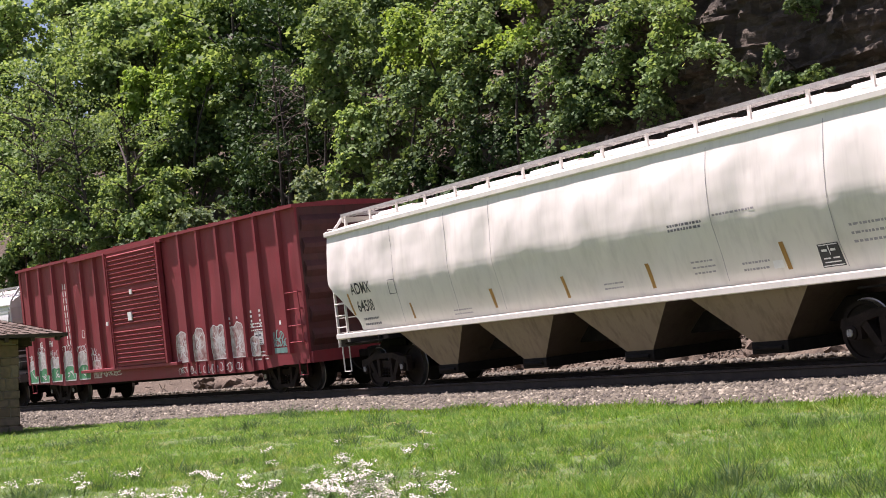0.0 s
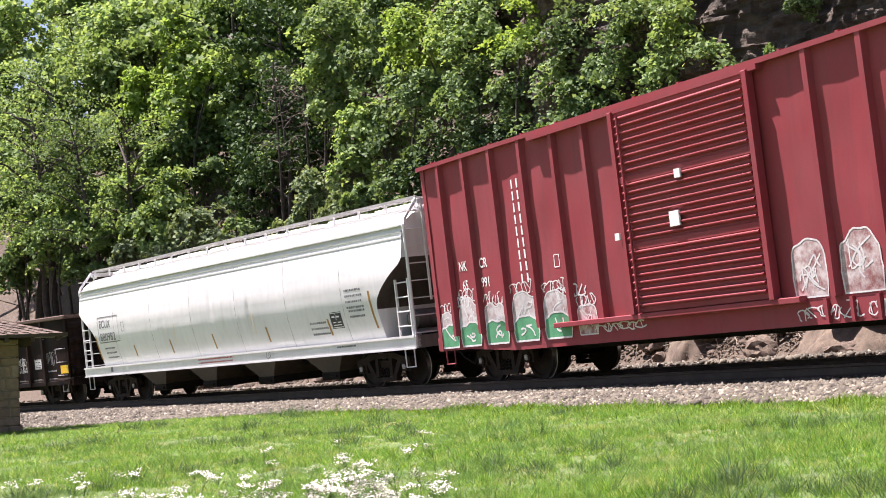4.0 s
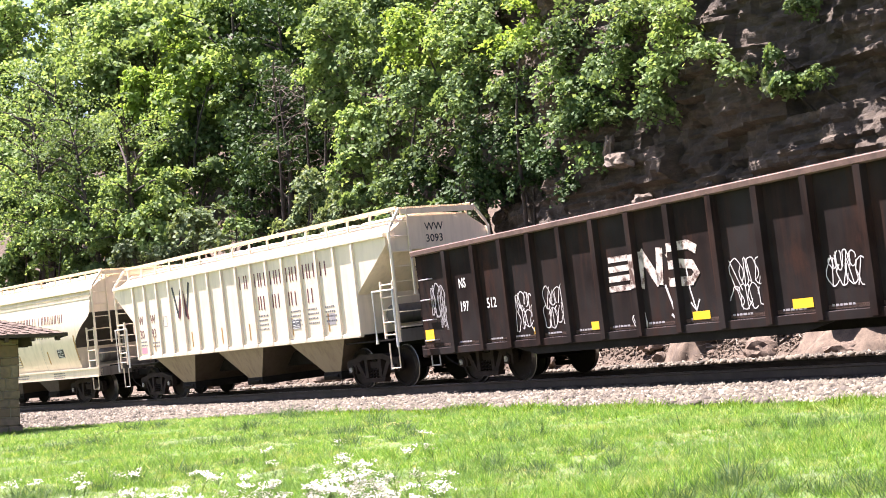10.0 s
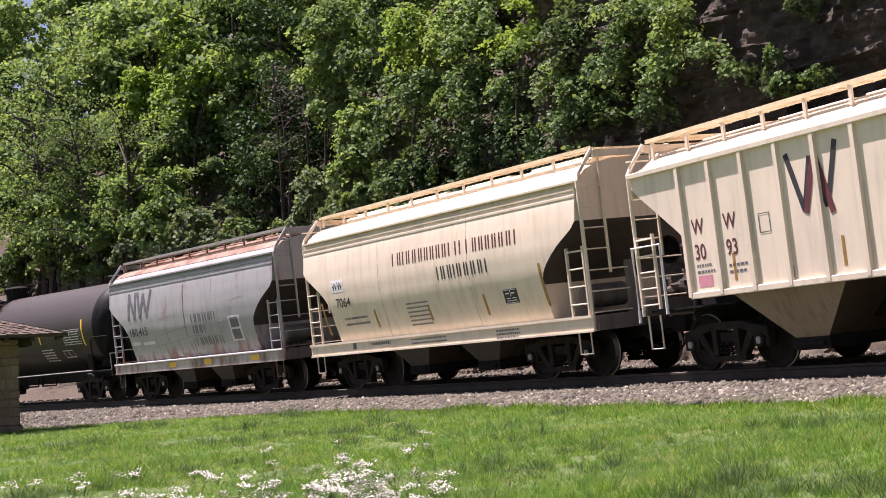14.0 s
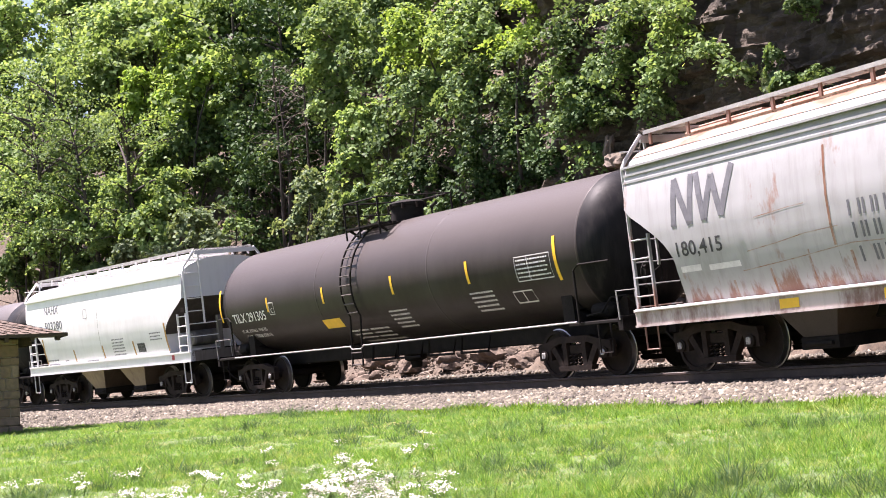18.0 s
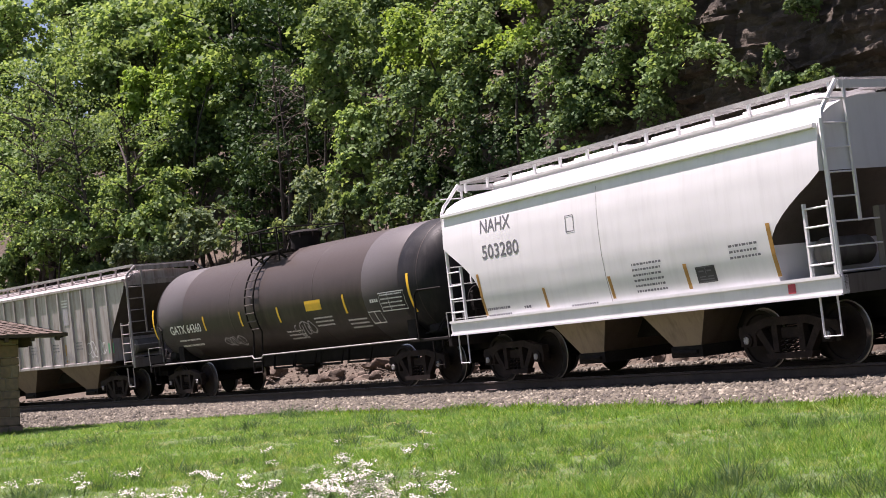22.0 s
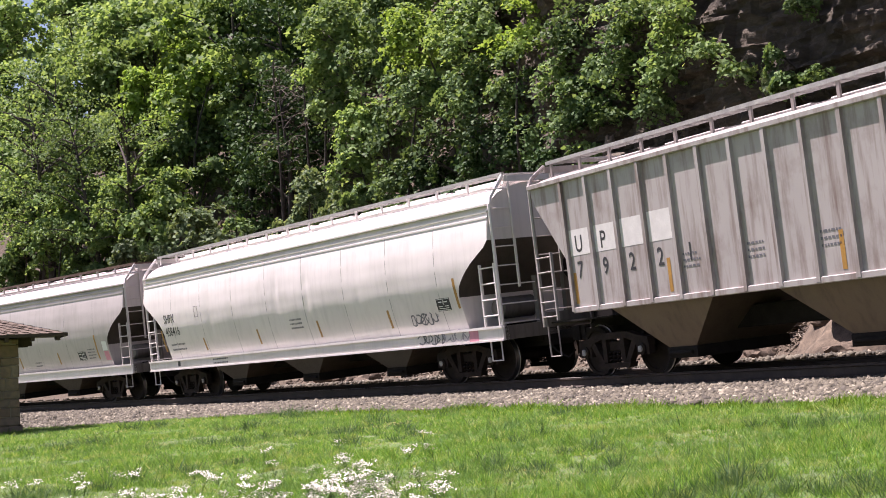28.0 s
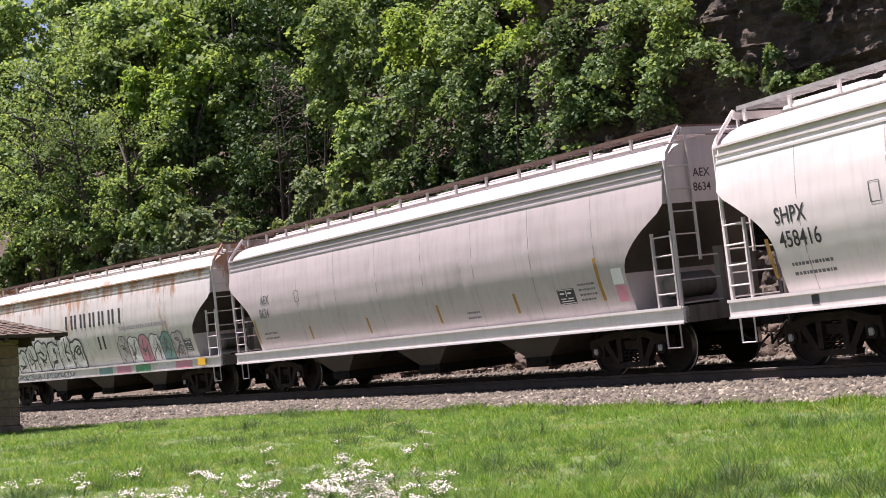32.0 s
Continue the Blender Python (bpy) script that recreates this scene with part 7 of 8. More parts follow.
# ---------- rock cut, boulders, debris ----------
def rock_face():
    """Layered rock wall behind the tracks: ledges set back and out, broken by joints."""
    rows = []
    m = 170
    for s in [-13 + 0.095 * i for i in range(211)] + [7.5 + 1.2 * i for i in range(26)]:
        r = []
        for j in range(m + 1):
            h = -0.6 + 15.5 * j / m
            lay = h + 0.35 * noise.noise(Vector((s * 0.2, h * 0.1, 7))) + 0.05 * s
            out = 9.15 + 0.075 * h
            for sc, tall, amp in ((2.6, 1.05, 0.36), (1.05, 0.42, 0.18), (0.46, 0.19, 0.08)):
                bed = math.floor(lay / tall)
                out += amp * noise.cell(Vector((s / sc + 0.41 * bed, bed * 1.3, tall * 9)))
            out += 0.14 * noise.noise(Vector((s * 1.6, h * 1.9, 4.0))) + 0.10 * noise.noise(Vector((s * 4.6, h * 6.0, 1.0))) + 0.45 * noise.noise(Vector((s * 0.3, h * 0.35, 9.0))) + 2.1 * (1 - smooth(-13, -7, s))
            p = spot(s, -out)
            p.z = Z0 + GRADE * s - 0.2 + h
            r.append(p)
        rows.append(r)
    ob = new("rock_face", Shape().grid(rows).mesh("rock_face", M["rock"], 28, False))
    return tagged(ob, "dark layered rock cut with ledges above the tracks", "rock face", kind="structure")


rock_face()


def lump(seed, rough=0.35, n=2):
    bm = bmesh.new()
    bmesh.ops.create_icosphere(bm, subdivisions=n, radius=1.0)
    off = Vector((seed * 7.3, seed * 1.7, seed * 3.1))
    for v in bm.verts:
        q = v.co.copy()
        k = 1 + rough * noise.noise(q * 1.1 + off) + rough * 0.5 * noise.noise(q * 2.7 + off)
        v.co = q * k
        v.co.z = max(v.co.z, -0.55)
    me = bpy.data.meshes.new("boulder")
    bm.to_mesh(me)
    bm.free()
    me.materials.append(M["boulder"])
    me.shade_smooth()
    me.set_sharp_from_angle(angle=radians(30))
    return me


LUMPS = [lump(i, 0.5, 3) for i in range(6)]
rng = random.Random(11)


def boulder(s, w, r, flat=0.75, k=None):
    ob = new("boulder", LUMPS[rng.randrange(6) if k is None else k])
    q = on_ground(s, w)
    ob.matrix_world = Matrix.Translation(q + Vector((0, 0, r * flat * 0.35))) @ pose(0, 0, 0, rng.uniform(-12, 12), rng.uniform(-12, 12), rng.uniform(0, 360)) @ Matrix.Diagonal((r * rng.uniform(0.9, 1.4), r, r * flat, 1))
    return tagged(ob, "brown rough boulder lying beside the tracks", "boulder", "boulders by the track")


PALE = lump(9, 0.6, 3)
PALE.materials.clear()
PALE.materials.append(M["pale_rock"])
for s, w, z, a, b, c in ((-4.3, -9.05, 6.35, 0.42, 0.3, 0.26), (-3.4, -8.95, 5.15, 0.3, 0.22, 0.2), (-4.8, -9.1, 6.8, 0.15, 0.15, 0.4)):
    ob = new("rock_outcrop", PALE)
    q = spot(s, w)
    q.z = z
    ob.matrix_world = Matrix.Translation(q) @ pose(0, 0, 0, rng.uniform(-20, 20), rng.uniform(-20, 20), rng.uniform(0, 360)) @ Matrix.Diagonal((a, b, c, 1))
    tagged(ob, "pale bleached knob jutting from the rock cut", "rock", "outcrops in the rock cut")
boulder(5.0, -7.9, 1.05, 0.85, 1)
boulder(6.2, -8.2, 0.9, 0.8, 2)
boulder(0.2, -7.7, 0.55, 0.95, 3)
for i in range(90):
    boulder(rng.uniform(-26, 9), rng.uniform(-8.9, -7.1), 0.12 + 0.42 * rng.random() ** 2, rng.uniform(0.55, 0.9))


def slivers(name, label, n, box, size, mat, seed):
    """Scattered splinters of wood, joined."""
    rg = np.random.default_rng(seed)
    vs = []
    for i in range(n):
        s, w = rg.uniform(*box[:2]), rg.uniform(*box[2:])
        c = np.array(on_ground(s, w)) + [0, 0, rg.uniform(0.02, 0.35) * (1 if rg.random() < 0.6 else 0.3)]
        a = rg.normal(size=3)
        a[2] *= 0.45
        a /= np.linalg.norm(a)
        b = np.cross(a, rg.normal(size=3))
        b /= np.linalg.norm(b)
        l, d = rg.uniform(*size), rg.uniform(0.006, 0.018)
        e = np.cross(a, b)
        p = [c - a * l / 2 - b * d, c - a * l / 2 + b * d, c + a * l / 2 + b * d * 0.5, c + a * l / 2 - b * d * 0.5]
        q = [x + e * d for x in p]
        for f in ((0, 1, 2, 3), (4, 5, 6, 7), (0, 1, 5, 4), (2, 3, 7, 6), (1, 2, 6, 5), (3, 0, 4, 7)):
            vs += [(p + q)[k] for k in f]
    return tagged(new(name, quads(name, vs, 4, mat)), label, "wood debris", kind="stuff")


def heap(s, w, r, h, seed):
    """A rounded pile of earth and broken wood."""
    rows = []
    for i in range(15):
        f = i / 14
        ring = []
        for k in range(28):
            a = 2 * math.pi * k / 28
            n = noise.noise(Vector((math.cos(a) * 1.6 + seed, math.sin(a) * 1.6, f * 2.0)))
            n *= min(1.0, 2.5 * f)
            d = r * f * (1 + 0.3 * n)
            q = on_ground(s + d * math.cos(a), w + 0.7 * d * math.sin(a))
            q.z += h * (1 - f ** 2.2) * (1 + 0.35 * n) - 0.05 + 0.06 * noise.noise(q * 4.0)
            ring.append(q)
        rows.append(ring)
    ob = new("earth_mound", Shape().grid(rows, True).mesh("earth_mound", M["rubble"], 60, False))
    tagged(ob, "rounded tan earth mound beside the far track", "mound", "mounds beside the track")


heap(-0.4, -7.3, 0.75, 0.55, 1)
heap(4.7, -7.4, 1.6, 0.7, 2)
heap(-6.6, -7.3, 0.8, 0.35, 3)
slivers("wood_splinters", "bleached wood splinters piled below the rock cut", 1500, (-2, 9, -9.2, -7.2), (0.12, 0.45), M["deadwood"], 3)
slivers("wood_splinters", "scattered broken branches along the ditch", 500, (-30, 0, -9.3, -7.0), (0.2, 0.9), M["deadwood"], 4)


# ---------- ballast ----------
def stones(name, label, n, srange, wrange, seed, size=(0.022, 0.040), mat="ballast"):
    rg = np.random.default_rng(seed)
    u = rg.random(n)
    s = srange[0] + (srange[1] - srange[0]) * np.sqrt(u) if srange[0] < 0 else rg.uniform(*srange, n)
    w = rg.uniform(*wrange, n)
    zt = np.array([ground_z(a, b) for a, b in zip(s, w)])
    th = HEAD - s / RAD
    c = np.stack([CX - (RAD - w) * np.sin(th), CY + (RAD - w) * np.cos(th), zt + rg.uniform(-0.01, 0.035, n)], 1)
    cube = np.array([[x, y, z] for x in (-1, 1) for y in (-1, 1) for z in (-1, 1)], float)
    v = cube[None] * (1 + rg.uniform(-0.45, 0.35, (n, 8, 3)))
    v *= rg.uniform(*size, (n, 1, 1)) * rg.uniform(0.7, 1.25, (n, 1, 3))
    q = rg.normal(size=(n, 4))
    q /= np.linalg.norm(q, axis=1, keepdims=True)
    a, b, cc, d = q.T
    R = np.stack([1 - 2 * (cc * cc + d * d), 2 * (b * cc - a * d), 2 * (b * d + a * cc), 2 * (b * cc + a * d), 1 - 2 * (b * b + d * d), 2 * (cc * d - a * b), 2 * (b * d - a * cc), 2 * (cc * d + a * b), 1 - 2 * (b * b + cc * cc)], 1).reshape(n, 3, 3)
    v = np.einsum("nij,nkj->nki", R, v) + c[:, None]
    f = np.array([[0, 1, 3, 2], [4, 6, 7, 5], [0, 4, 5, 1], [2, 3, 7, 6], [0, 2, 6, 4], [1, 5, 7, 3]])
    faces = (f[None] + (np.arange(n) * 8)[:, None, None]).reshape(-1, 4)
    ob = new(name, solid(name, v.reshape(-1, 3), faces, M[mat]))
    return tagged(ob, label, "ballast", kind="stuff")


stones("ballast", "grey and tan crushed stone ballast shoulder", 60000, (-34, 19), (0.86, 3.55), 5, (0.024, 0.043))
stones("ballast", "crushed stone ballast between the rails", 12000, (-34, 19), (-0.85, 0.65), 6)
stones("ballast", "crushed stone ballast round the farther track", 15000, (-34, 21), (-6.9, -0.95), 7, (0.026, 0.045))
stones("rubble", "tan rubble and clods on the bank below the rock cut", 9000, (-22, 10), (-9.3, -6.7), 8, (0.012, 0.042), "rubble")


# ---------- lawn ----------
def blades(name, label, n, seed, tall, wide, keep):
    """Grass blades: tapered, leaning, thicker on the ground where nearer."""
    rg = np.random.default_rng(seed)
    out = []
    d = 9.0 * (36 / 9.0) ** rg.random(n * 2)
    x = d * rg.uniform(-0.345, 0.345, n * 2)
    y = d
    r = np.hypot(x - CX, y - CY)
    w = RAD - r
    s = (HEAD - np.arctan2(-(x - CX), y - CY)) * RAD
    ok = (w > 3.3 + 0.25 * rg.random(n * 2) ** 3) & keep(x, y, rg)
    x, y, s, w, d = x[ok][:n], y[ok][:n], s[ok][:n], w[ok][:n], d[ok][:n]
    z = np.array([ground_z(a, b) for a, b in zip(s, w)])
    m = len(x)
    patch = np.array([noise.noise(Vector((a * 0.7, b * 0.7, 0.0))) + 0.6 * noise.noise(Vector((a * 2.3, b * 2.3, 5.0))) for a, b in zip(x, y)])
    h = rg.uniform(*tall, m) * np.clip(1 + 0.75 * patch, 0.35, 2.0)
    wd = rg.uniform(*wide, m) * np.clip(d / 16, 0.8, 1.6)
    a = rg.uniform(0, 2 * np.pi, m)
    lean = rg.uniform(0.1, 0.8, m)
    la = rg.uniform(0, 2 * np.pi, m)
    z += np.array([0.05 * noise.noise(Vector((a * 0.5, b * 0.5, 0.0))) for a, b in zip(x, y)]) * (w > 3.6)
    base = np.stack([x, y, z - 0.012], 1)
    side = np.stack([np.cos(a), np.sin(a), np.zeros(m)], 1) * wd[:, None]
    tip = np.stack([np.cos(la) * lean * h, np.sin(la) * lean * h, h * np.sqrt(np.clip(1 - lean ** 2 * 0.6, 0.2, 1))], 1)
    mid = tip * 0.5 + np.stack([np.zeros(m), np.zeros(m), h * 0.12], 1)
    v = np.stack([base - side, base + side, base + mid + side * 0.7, base + tip, base + mid - side * 0.7], 1)
    return tagged(new(name, quads(name, v.reshape(-1, 3), 5, M["blade"])), label, "grass", kind="stuff")


def clumps(name, label, n, per, seed, tall, spread, mat="blade", where=None, wide=(0.0032, 0.0075), edge=None):
    """Grass in tufts: blades that fan out from many small centres."""
    rg = np.random.default_rng(seed)
    d = 8.0 * (36 / 8.0) ** rg.random(n * 2)
    x = d * rg.uniform(-0.345, 0.345, n * 2)
    w = RAD - np.hypot(x - CX, d - CY)
    ok = w > 3.35
    if edge:
        ok &= (w < 3.4 + edge * rg.random(n * 2)) & (x > -6 + 4 * rg.random(n * 2))
    if where is not None:
        ok &= np.array([noise.noise(Vector((p * 0.55, q * 0.55, where))) > 0.12 + 0.25 * r for p, q, r in zip(x, d, rg.random(n * 2))])
    x, y, w = x[ok][:n], d[ok][:n], w[ok][:n]
    s = (HEAD - np.arctan2(-(x - CX), y - CY)) * RAD
    z = np.array([ground_z(p, q) for p, q in zip(s, w)]) + np.array([0.05 * noise.noise(Vector((p * 0.5, q * 0.5, 0.0))) for p, q in zip(x, y)]) * (w > 3.6)
    patch = np.array([noise.noise(Vector((p * 0.7, q * 0.7, 0.0))) + 0.5 * noise.noise(Vector((p * 2.3, q * 2.3, 5.0))) for p, q in zip(x, y)])
    m = len(x)
    hh = rg.uniform(*tall, m) * np.clip(1 + 0.8 * patch, 0.4, 2.2)
    big = np.clip(y / 15, 0.8, 1.7)
    k = m * per
    x, y, z, hh, big = [np.repeat(q, per) for q in (x, y, z, hh, big)]
    a, r = rg.uniform(0, 2 * np.pi, k), np.sqrt(rg.random(k)) * spread * big
    ox, oy = np.cos(a) * r, np.sin(a) * r
    h = hh * rg.uniform(0.45, 1.1, k)
    base = np.stack([x + ox, y + oy, z - 0.01], 1)
    tip = np.stack([ox * 0.8 + rg.normal(size=k) * 0.5 * h, oy * 0.8 + rg.normal(size=k) * 0.5 * h, h * rg.uniform(0.55, 1.0, k)], 1)
    b = rg.uniform(0, 2 * np.pi, k)
    side = np.stack([np.cos(b), np.sin(b), np.zeros(k)], 1) * (rg.uniform(*wide, k) * big)[:, None]
    v = np.stack([base - side, base + side, base + tip], 1)
    return tagged(new(name, quads(name, v.reshape(-1, 3), 3, M[mat])), label, "grass", kind="stuff")


clumps("grass", "bright green tufty unmown lawn grass", 30000, 22, 21, (0.035, 0.11), 0.05)
clumps("grass", "taller blue-green tufts standing in the lawn", 1500, 40, 22, (0.12, 0.26), 0.07, "tall_blade", 31.0, (0.003, 0.006))
clumps("grass", "lone upright weed stems in the lawn", 900, 5, 25, (0.12, 0.24), 0.03, "tall_blade", None, (0.003, 0.006))
clumps("grass", "lush broad-bladed grass along the ballast", 12000, 14, 26, (0.06, 0.16), 0.06, "lush_blade", None, (0.006, 0.012), 1.5)
clumps("grass", "dry straw-coloured thatch showing through the lawn", 5200, 30, 24, (0.02, 0.06), 0.10, "thatch", 57.0)
blades("grass", "ragged grass tufts creeping over the ballast edge", 9000, 23, (0.06, 0.18), (0.0025, 0.005), lambda x, y, rg: (np.abs(RAD - np.hypot(x - CX, y - CY) - 3.45) < 0.25) & (np.sin(x * 2.3) + np.sin(x * 5.1 + 1) > 0.2))


def flower_meshes(seed):
    rg = random.Random(seed)
    st, hd = Shape(), []
    tips = []
    h = rg.uniform(0.26, 0.42)
    top = Vector((rg.uniform(-0.05, 0.05), rg.uniform(-0.05, 0.05), h))
    st.tube([(0, 0, 0), (top.x * 0.4, top.y * 0.4, h * 0.55), top], 0.0025, 4, 0.002)
    for k in range(rg.randint(4, 7)):
        a, r = rg.uniform(0, 6.28), rg.uniform(0.02, 0.08)
        tip = top + Vector((math.cos(a) * r, math.sin(a) * r, rg.uniform(0.0, 0.07)))
        st.tube([(top.x * 0.7, top.y * 0.7, h * 0.75), tip], 0.0015, 4)
        tips.append(tip)
    for k in range(6):
        a, z = rg.uniform(0, 6.28), rg.uniform(0.05, h * 0.7)
        l = rg.uniform(0.05, 0.12)
        st.poly([(0, 0, z), (math.cos(a) * l * 0.6 - math.sin(a) * 0.012, math.sin(a) * l * 0.6 + math.cos(a) * 0.012, z + 0.03), (math.cos(a) * l, math.sin(a) * l, z + 0.02), (math.cos(a) * l * 0.6 + math.sin(a) * 0.012, math.sin(a) * l * 0.6 - math.cos(a) * 0.012, z + 0.03)])
    fl = Shape()
    for tip in tips:
        for k in range(9):
            c = tip + Vector((rg.gauss(0, 0.02), rg.gauss(0, 0.02), rg.gauss(0, 0.010)))
            r = rg.uniform(0.0055, 0.010)
            n = Vector((rg.gauss(0, 0.4), rg.gauss(0, 0.4) - 0.4, 1)).normalized()
            u = n.orthogonal().normalized()
            w = n.cross(u)
            ring = [c + r * (math.cos(q) * u + math.sin(q) * w) for q in (0, 1.26, 2.51, 3.77, 5.03)]
            o = len(fl.v)
            fl.v += [tuple(c + n * -0.004)] + [tuple(q) for q in ring]
            fl.f += [(o, o + 1 + i, o + 1 + (i + 1) % 5) for i in range(5)]
    return st.mesh("stem", M["leaf_b"], 0, False), fl.mesh("flower_head", M["petal"], 0, False)


M["petal"] = plain("white_petal", (0.64, 0.61, 0.56), 0.7, 0, 0.05, 30, 0.02)
FLOWERS = [flower_meshes(i) for i in range(7)]
rng = random.Random(77)
made = 0
while made < 300:
    y = rng.uniform(9.2, 14.5)
    q = rng.uniform(-0.335, 0.0)
    x = q * y
    drift = 0.5 + 0.5 * noise.noise(Vector((x * 1.4, y * 1.4, 5.0)))
    if rng.random() > (1.0 if y < 10.9 else 0.45 if y < 11.8 else 0.09) * (0.4 + 0.9 * drift ** 2) * (1.0 if q < -0.05 else 0.5):
        continue
    s, w = plan_of(x, y)
    a, b = FLOWERS[rng.randrange(7)]
    f = thing("wildflower", "white-flowered meadow weed standing in the grass", "wildflower", "wildflowers in the lawn", Matrix.Translation((x, y, ground_z(s, w) - 0.01)) @ pose(0, 0, 0, 0, 0, rng.uniform(0, 360)) @ Matrix.Diagonal((1, 1, rng.uniform(0.62, 0.9), 1)))
    tagged(part("stem", a, None, f), kind="stuff")
    tagged(part("flower_head", b, None, f), kind="stuff")
    made += 1


# ---------- picnic shelter ----------
def shelter():
    g = -0.08
    x1, y0 = -9.0, 31.0
    wd, dp = 4.6, 3.6
    top = 1.98
    sh = thing("picnic_shelter", "small stone-piered shelter with brown shingled hip roof", "shelter", at=Matrix.Translation((-8.9, 31.0, 0)) @ pose(0, 0, 0, 0, 0, 17.5) @ Matrix.Translation((8.9, -31.0, 0)))
    rg = random.Random(4)
    for px, py in ((x1 - 0.8, y0), (x1 - wd, y0), (x1 - 0.8, y0 + dp - 0.8), (x1 - wd, y0 + dp - 0.8)):
        pier = part("pier", Shape().box(px + 0.03, px + 0.77, py + 0.03, py + 0.77, g - 0.15, top), M["mortar"], sh, "squared sandstone pier")
        z = g - 0.15
        row = 0
        while z < top - 0.02:
            h = 0.40 if row == 0 else rg.uniform(0.14, 0.27)
            h = min(h, top - z)
            grow = 0.05 if row == 0 else 0.0
            for face in range(4):
                a = 0.0
                while a < 0.79:
                    l = min(rg.uniform(0.2, 0.5), 0.8 - a)
                    if 0.8 - a - l < 0.12:
                        l = 0.8 - a
                    p = rg.uniform(0.0, 0.022) + grow
                    lo, hi = a + 0.008 - (grow if a == 0 else 0), a + l - 0.008 + (grow if a + l > 0.79 else 0)
                    st = Shape()
                    if face == 0:
                        st.box(px + lo, px + hi, py - p, py + 0.10, z + 0.008, z + h - 0.006, 0.012)
                    elif face == 1:
                        st.box(px + 0.70, px + 0.8 + p, py + lo, py + hi, z + 0.008, z + h - 0.006, 0.012)
                    elif face == 2:
                        st.box(px + lo, px + hi, py + 0.70, py + 0.8 + p, z + 0.008, z + h - 0.006, 0.012)
                    else:
                        st.box(px - p, px + 0.10, py + lo, py + hi, z + 0.008, z + h - 0.006, 0.012)
                    part("stone", st, M["pier"], pier)
                    a += l
            z += h
            row += 1
    e = 0.98
    ax, bx, ay, by = x1 - wd - e, x1 + e, y0 - e * 0.75, y0 + dp + e * 0.75
    zr = top + 0.03
    for y in (y0 + 0.3, y0 + dp - 0.5):
        part("beam", Shape().box(x1 - wd - 0.3, x1 + 0.3, y, y + 0.18, top - 0.16, top + 0.04, 0.01), M["darkwood"], sh)
    for i in range(13):
        x = x1 - wd - 0.75 + (wd + 1.55) * i / 12
        part("rafter_tail", Shape().box(x - 0.04, x + 0.04, ay + 0.04, ay + 0.7, zr - 0.10, zr + 0.015, 0.006), M["darkwood"], sh)
    part("eave_board", Shape().box(ax, bx, ay - 0.01, ay + 0.03, zr - 0.02, zr + 0.05), M["darkwood"], sh)
    part("eave_board", Shape().box(bx - 0.03, bx + 0.01, ay, by, zr - 0.02, zr + 0.05), M["darkwood"], sh)
    rise = 0.72
    mx0, mx1, my = ax + (by - ay) / 2, bx - (by - ay) / 2, (ay + by) / 2
    corners = [(ax, ay), (bx, ay), (bx, by), (ax, by)]
    deck = Shape()
    A, B, C, D = [Vector((*c, zr + 0.03)) for c in corners]
    E_, F_ = Vector((mx0, my, zr + rise)), Vector((mx1, my, zr + rise))
    for f in ((A, B, F_, E_), (B, C, F_), (C, D, E_, F_), (D, A, E_)):
        deck.poly(f)
    deck.poly([A, D, C, B])
    roof = part("roof", deck, M["shingle"], sh, "hip roof of weathered brown shingles")
    # courses of shingles on the two slopes that show
    for p0, p1, q0, q1 in ((A, B, E_, F_), (B, C, F_, F_)):
        rows = 15
        nrm = (p1 - p0).cross(q0 - p0).normalized()
        for r in range(rows):
            t0, t1 = r / rows, (r + 1.25) / rows
            l0, l1 = p0.lerp(q0, t0), p1.lerp(q1, t0)
            u0, u1 = p0.lerp(q0, min(1, t1)), p1.lerp(q1, min(1, t1))
            n = max(1, int((l1 - l0).length / 0.22))
            sp = Shape()
            for k in range(n):
                a, b = k / n, (k + 1) / n - 0.02
                j = nrm * rg.uniform(0.012, 0.03)
                a0, b0, a1, b1 = l0.lerp(l1, a), l0.lerp(l1, b), u0.lerp(u1, a), u0.lerp(u1, b)
                drop = (l0 - u0).normalized() * rg.uniform(0, 0.035)
                sp.poly([a0 + j + drop, b0 + j + drop, b1 + nrm * 0.004, a1 + nrm * 0.004])
                sp.poly([a0 + drop, b0 + drop, b0 + j + drop, a0 + j + drop])
            part("shingle_course", sp, M["shingle"], roof, angle=0, fix=False)


shelter()


# ---------- woods ----------
def leaf_cloud(rg, centres, per, size, spread, up=0.6):
    """Folded leaves scattered round the given centres."""
    n = len(centres) * per
    c = np.repeat(np.asarray(centres), per, 0)
    off = rg.normal(size=(n, 3)) * spread * np.array([1, 1, 0.46])
    p = c + off
    nrm = rg.normal(size=(n, 3)) * 0.75 + np.array([0, 0, up]) + off / spread * 0.35
    nrm /= np.linalg.norm(nrm, axis=1, keepdims=True)
    a = np.cross(nrm, rg.normal(size=(n, 3)))
    a /= np.linalg.norm(a, axis=1, keepdims=True)
    b = np.cross(nrm, a)
    l = rg.uniform(*size, (n, 1))
    w = l * rg.uniform(0.32, 0.48, (n, 1))
    v = np.stack([p - a * l * 0.5, p + b * w + nrm * l * 0.12 - a * l * 0.08, p + a * l * 0.5 - nrm * l * 0.1, p - b * w + nrm * l * 0.12 - a * l * 0.08], 1)
    return v.reshape(-1, 3)


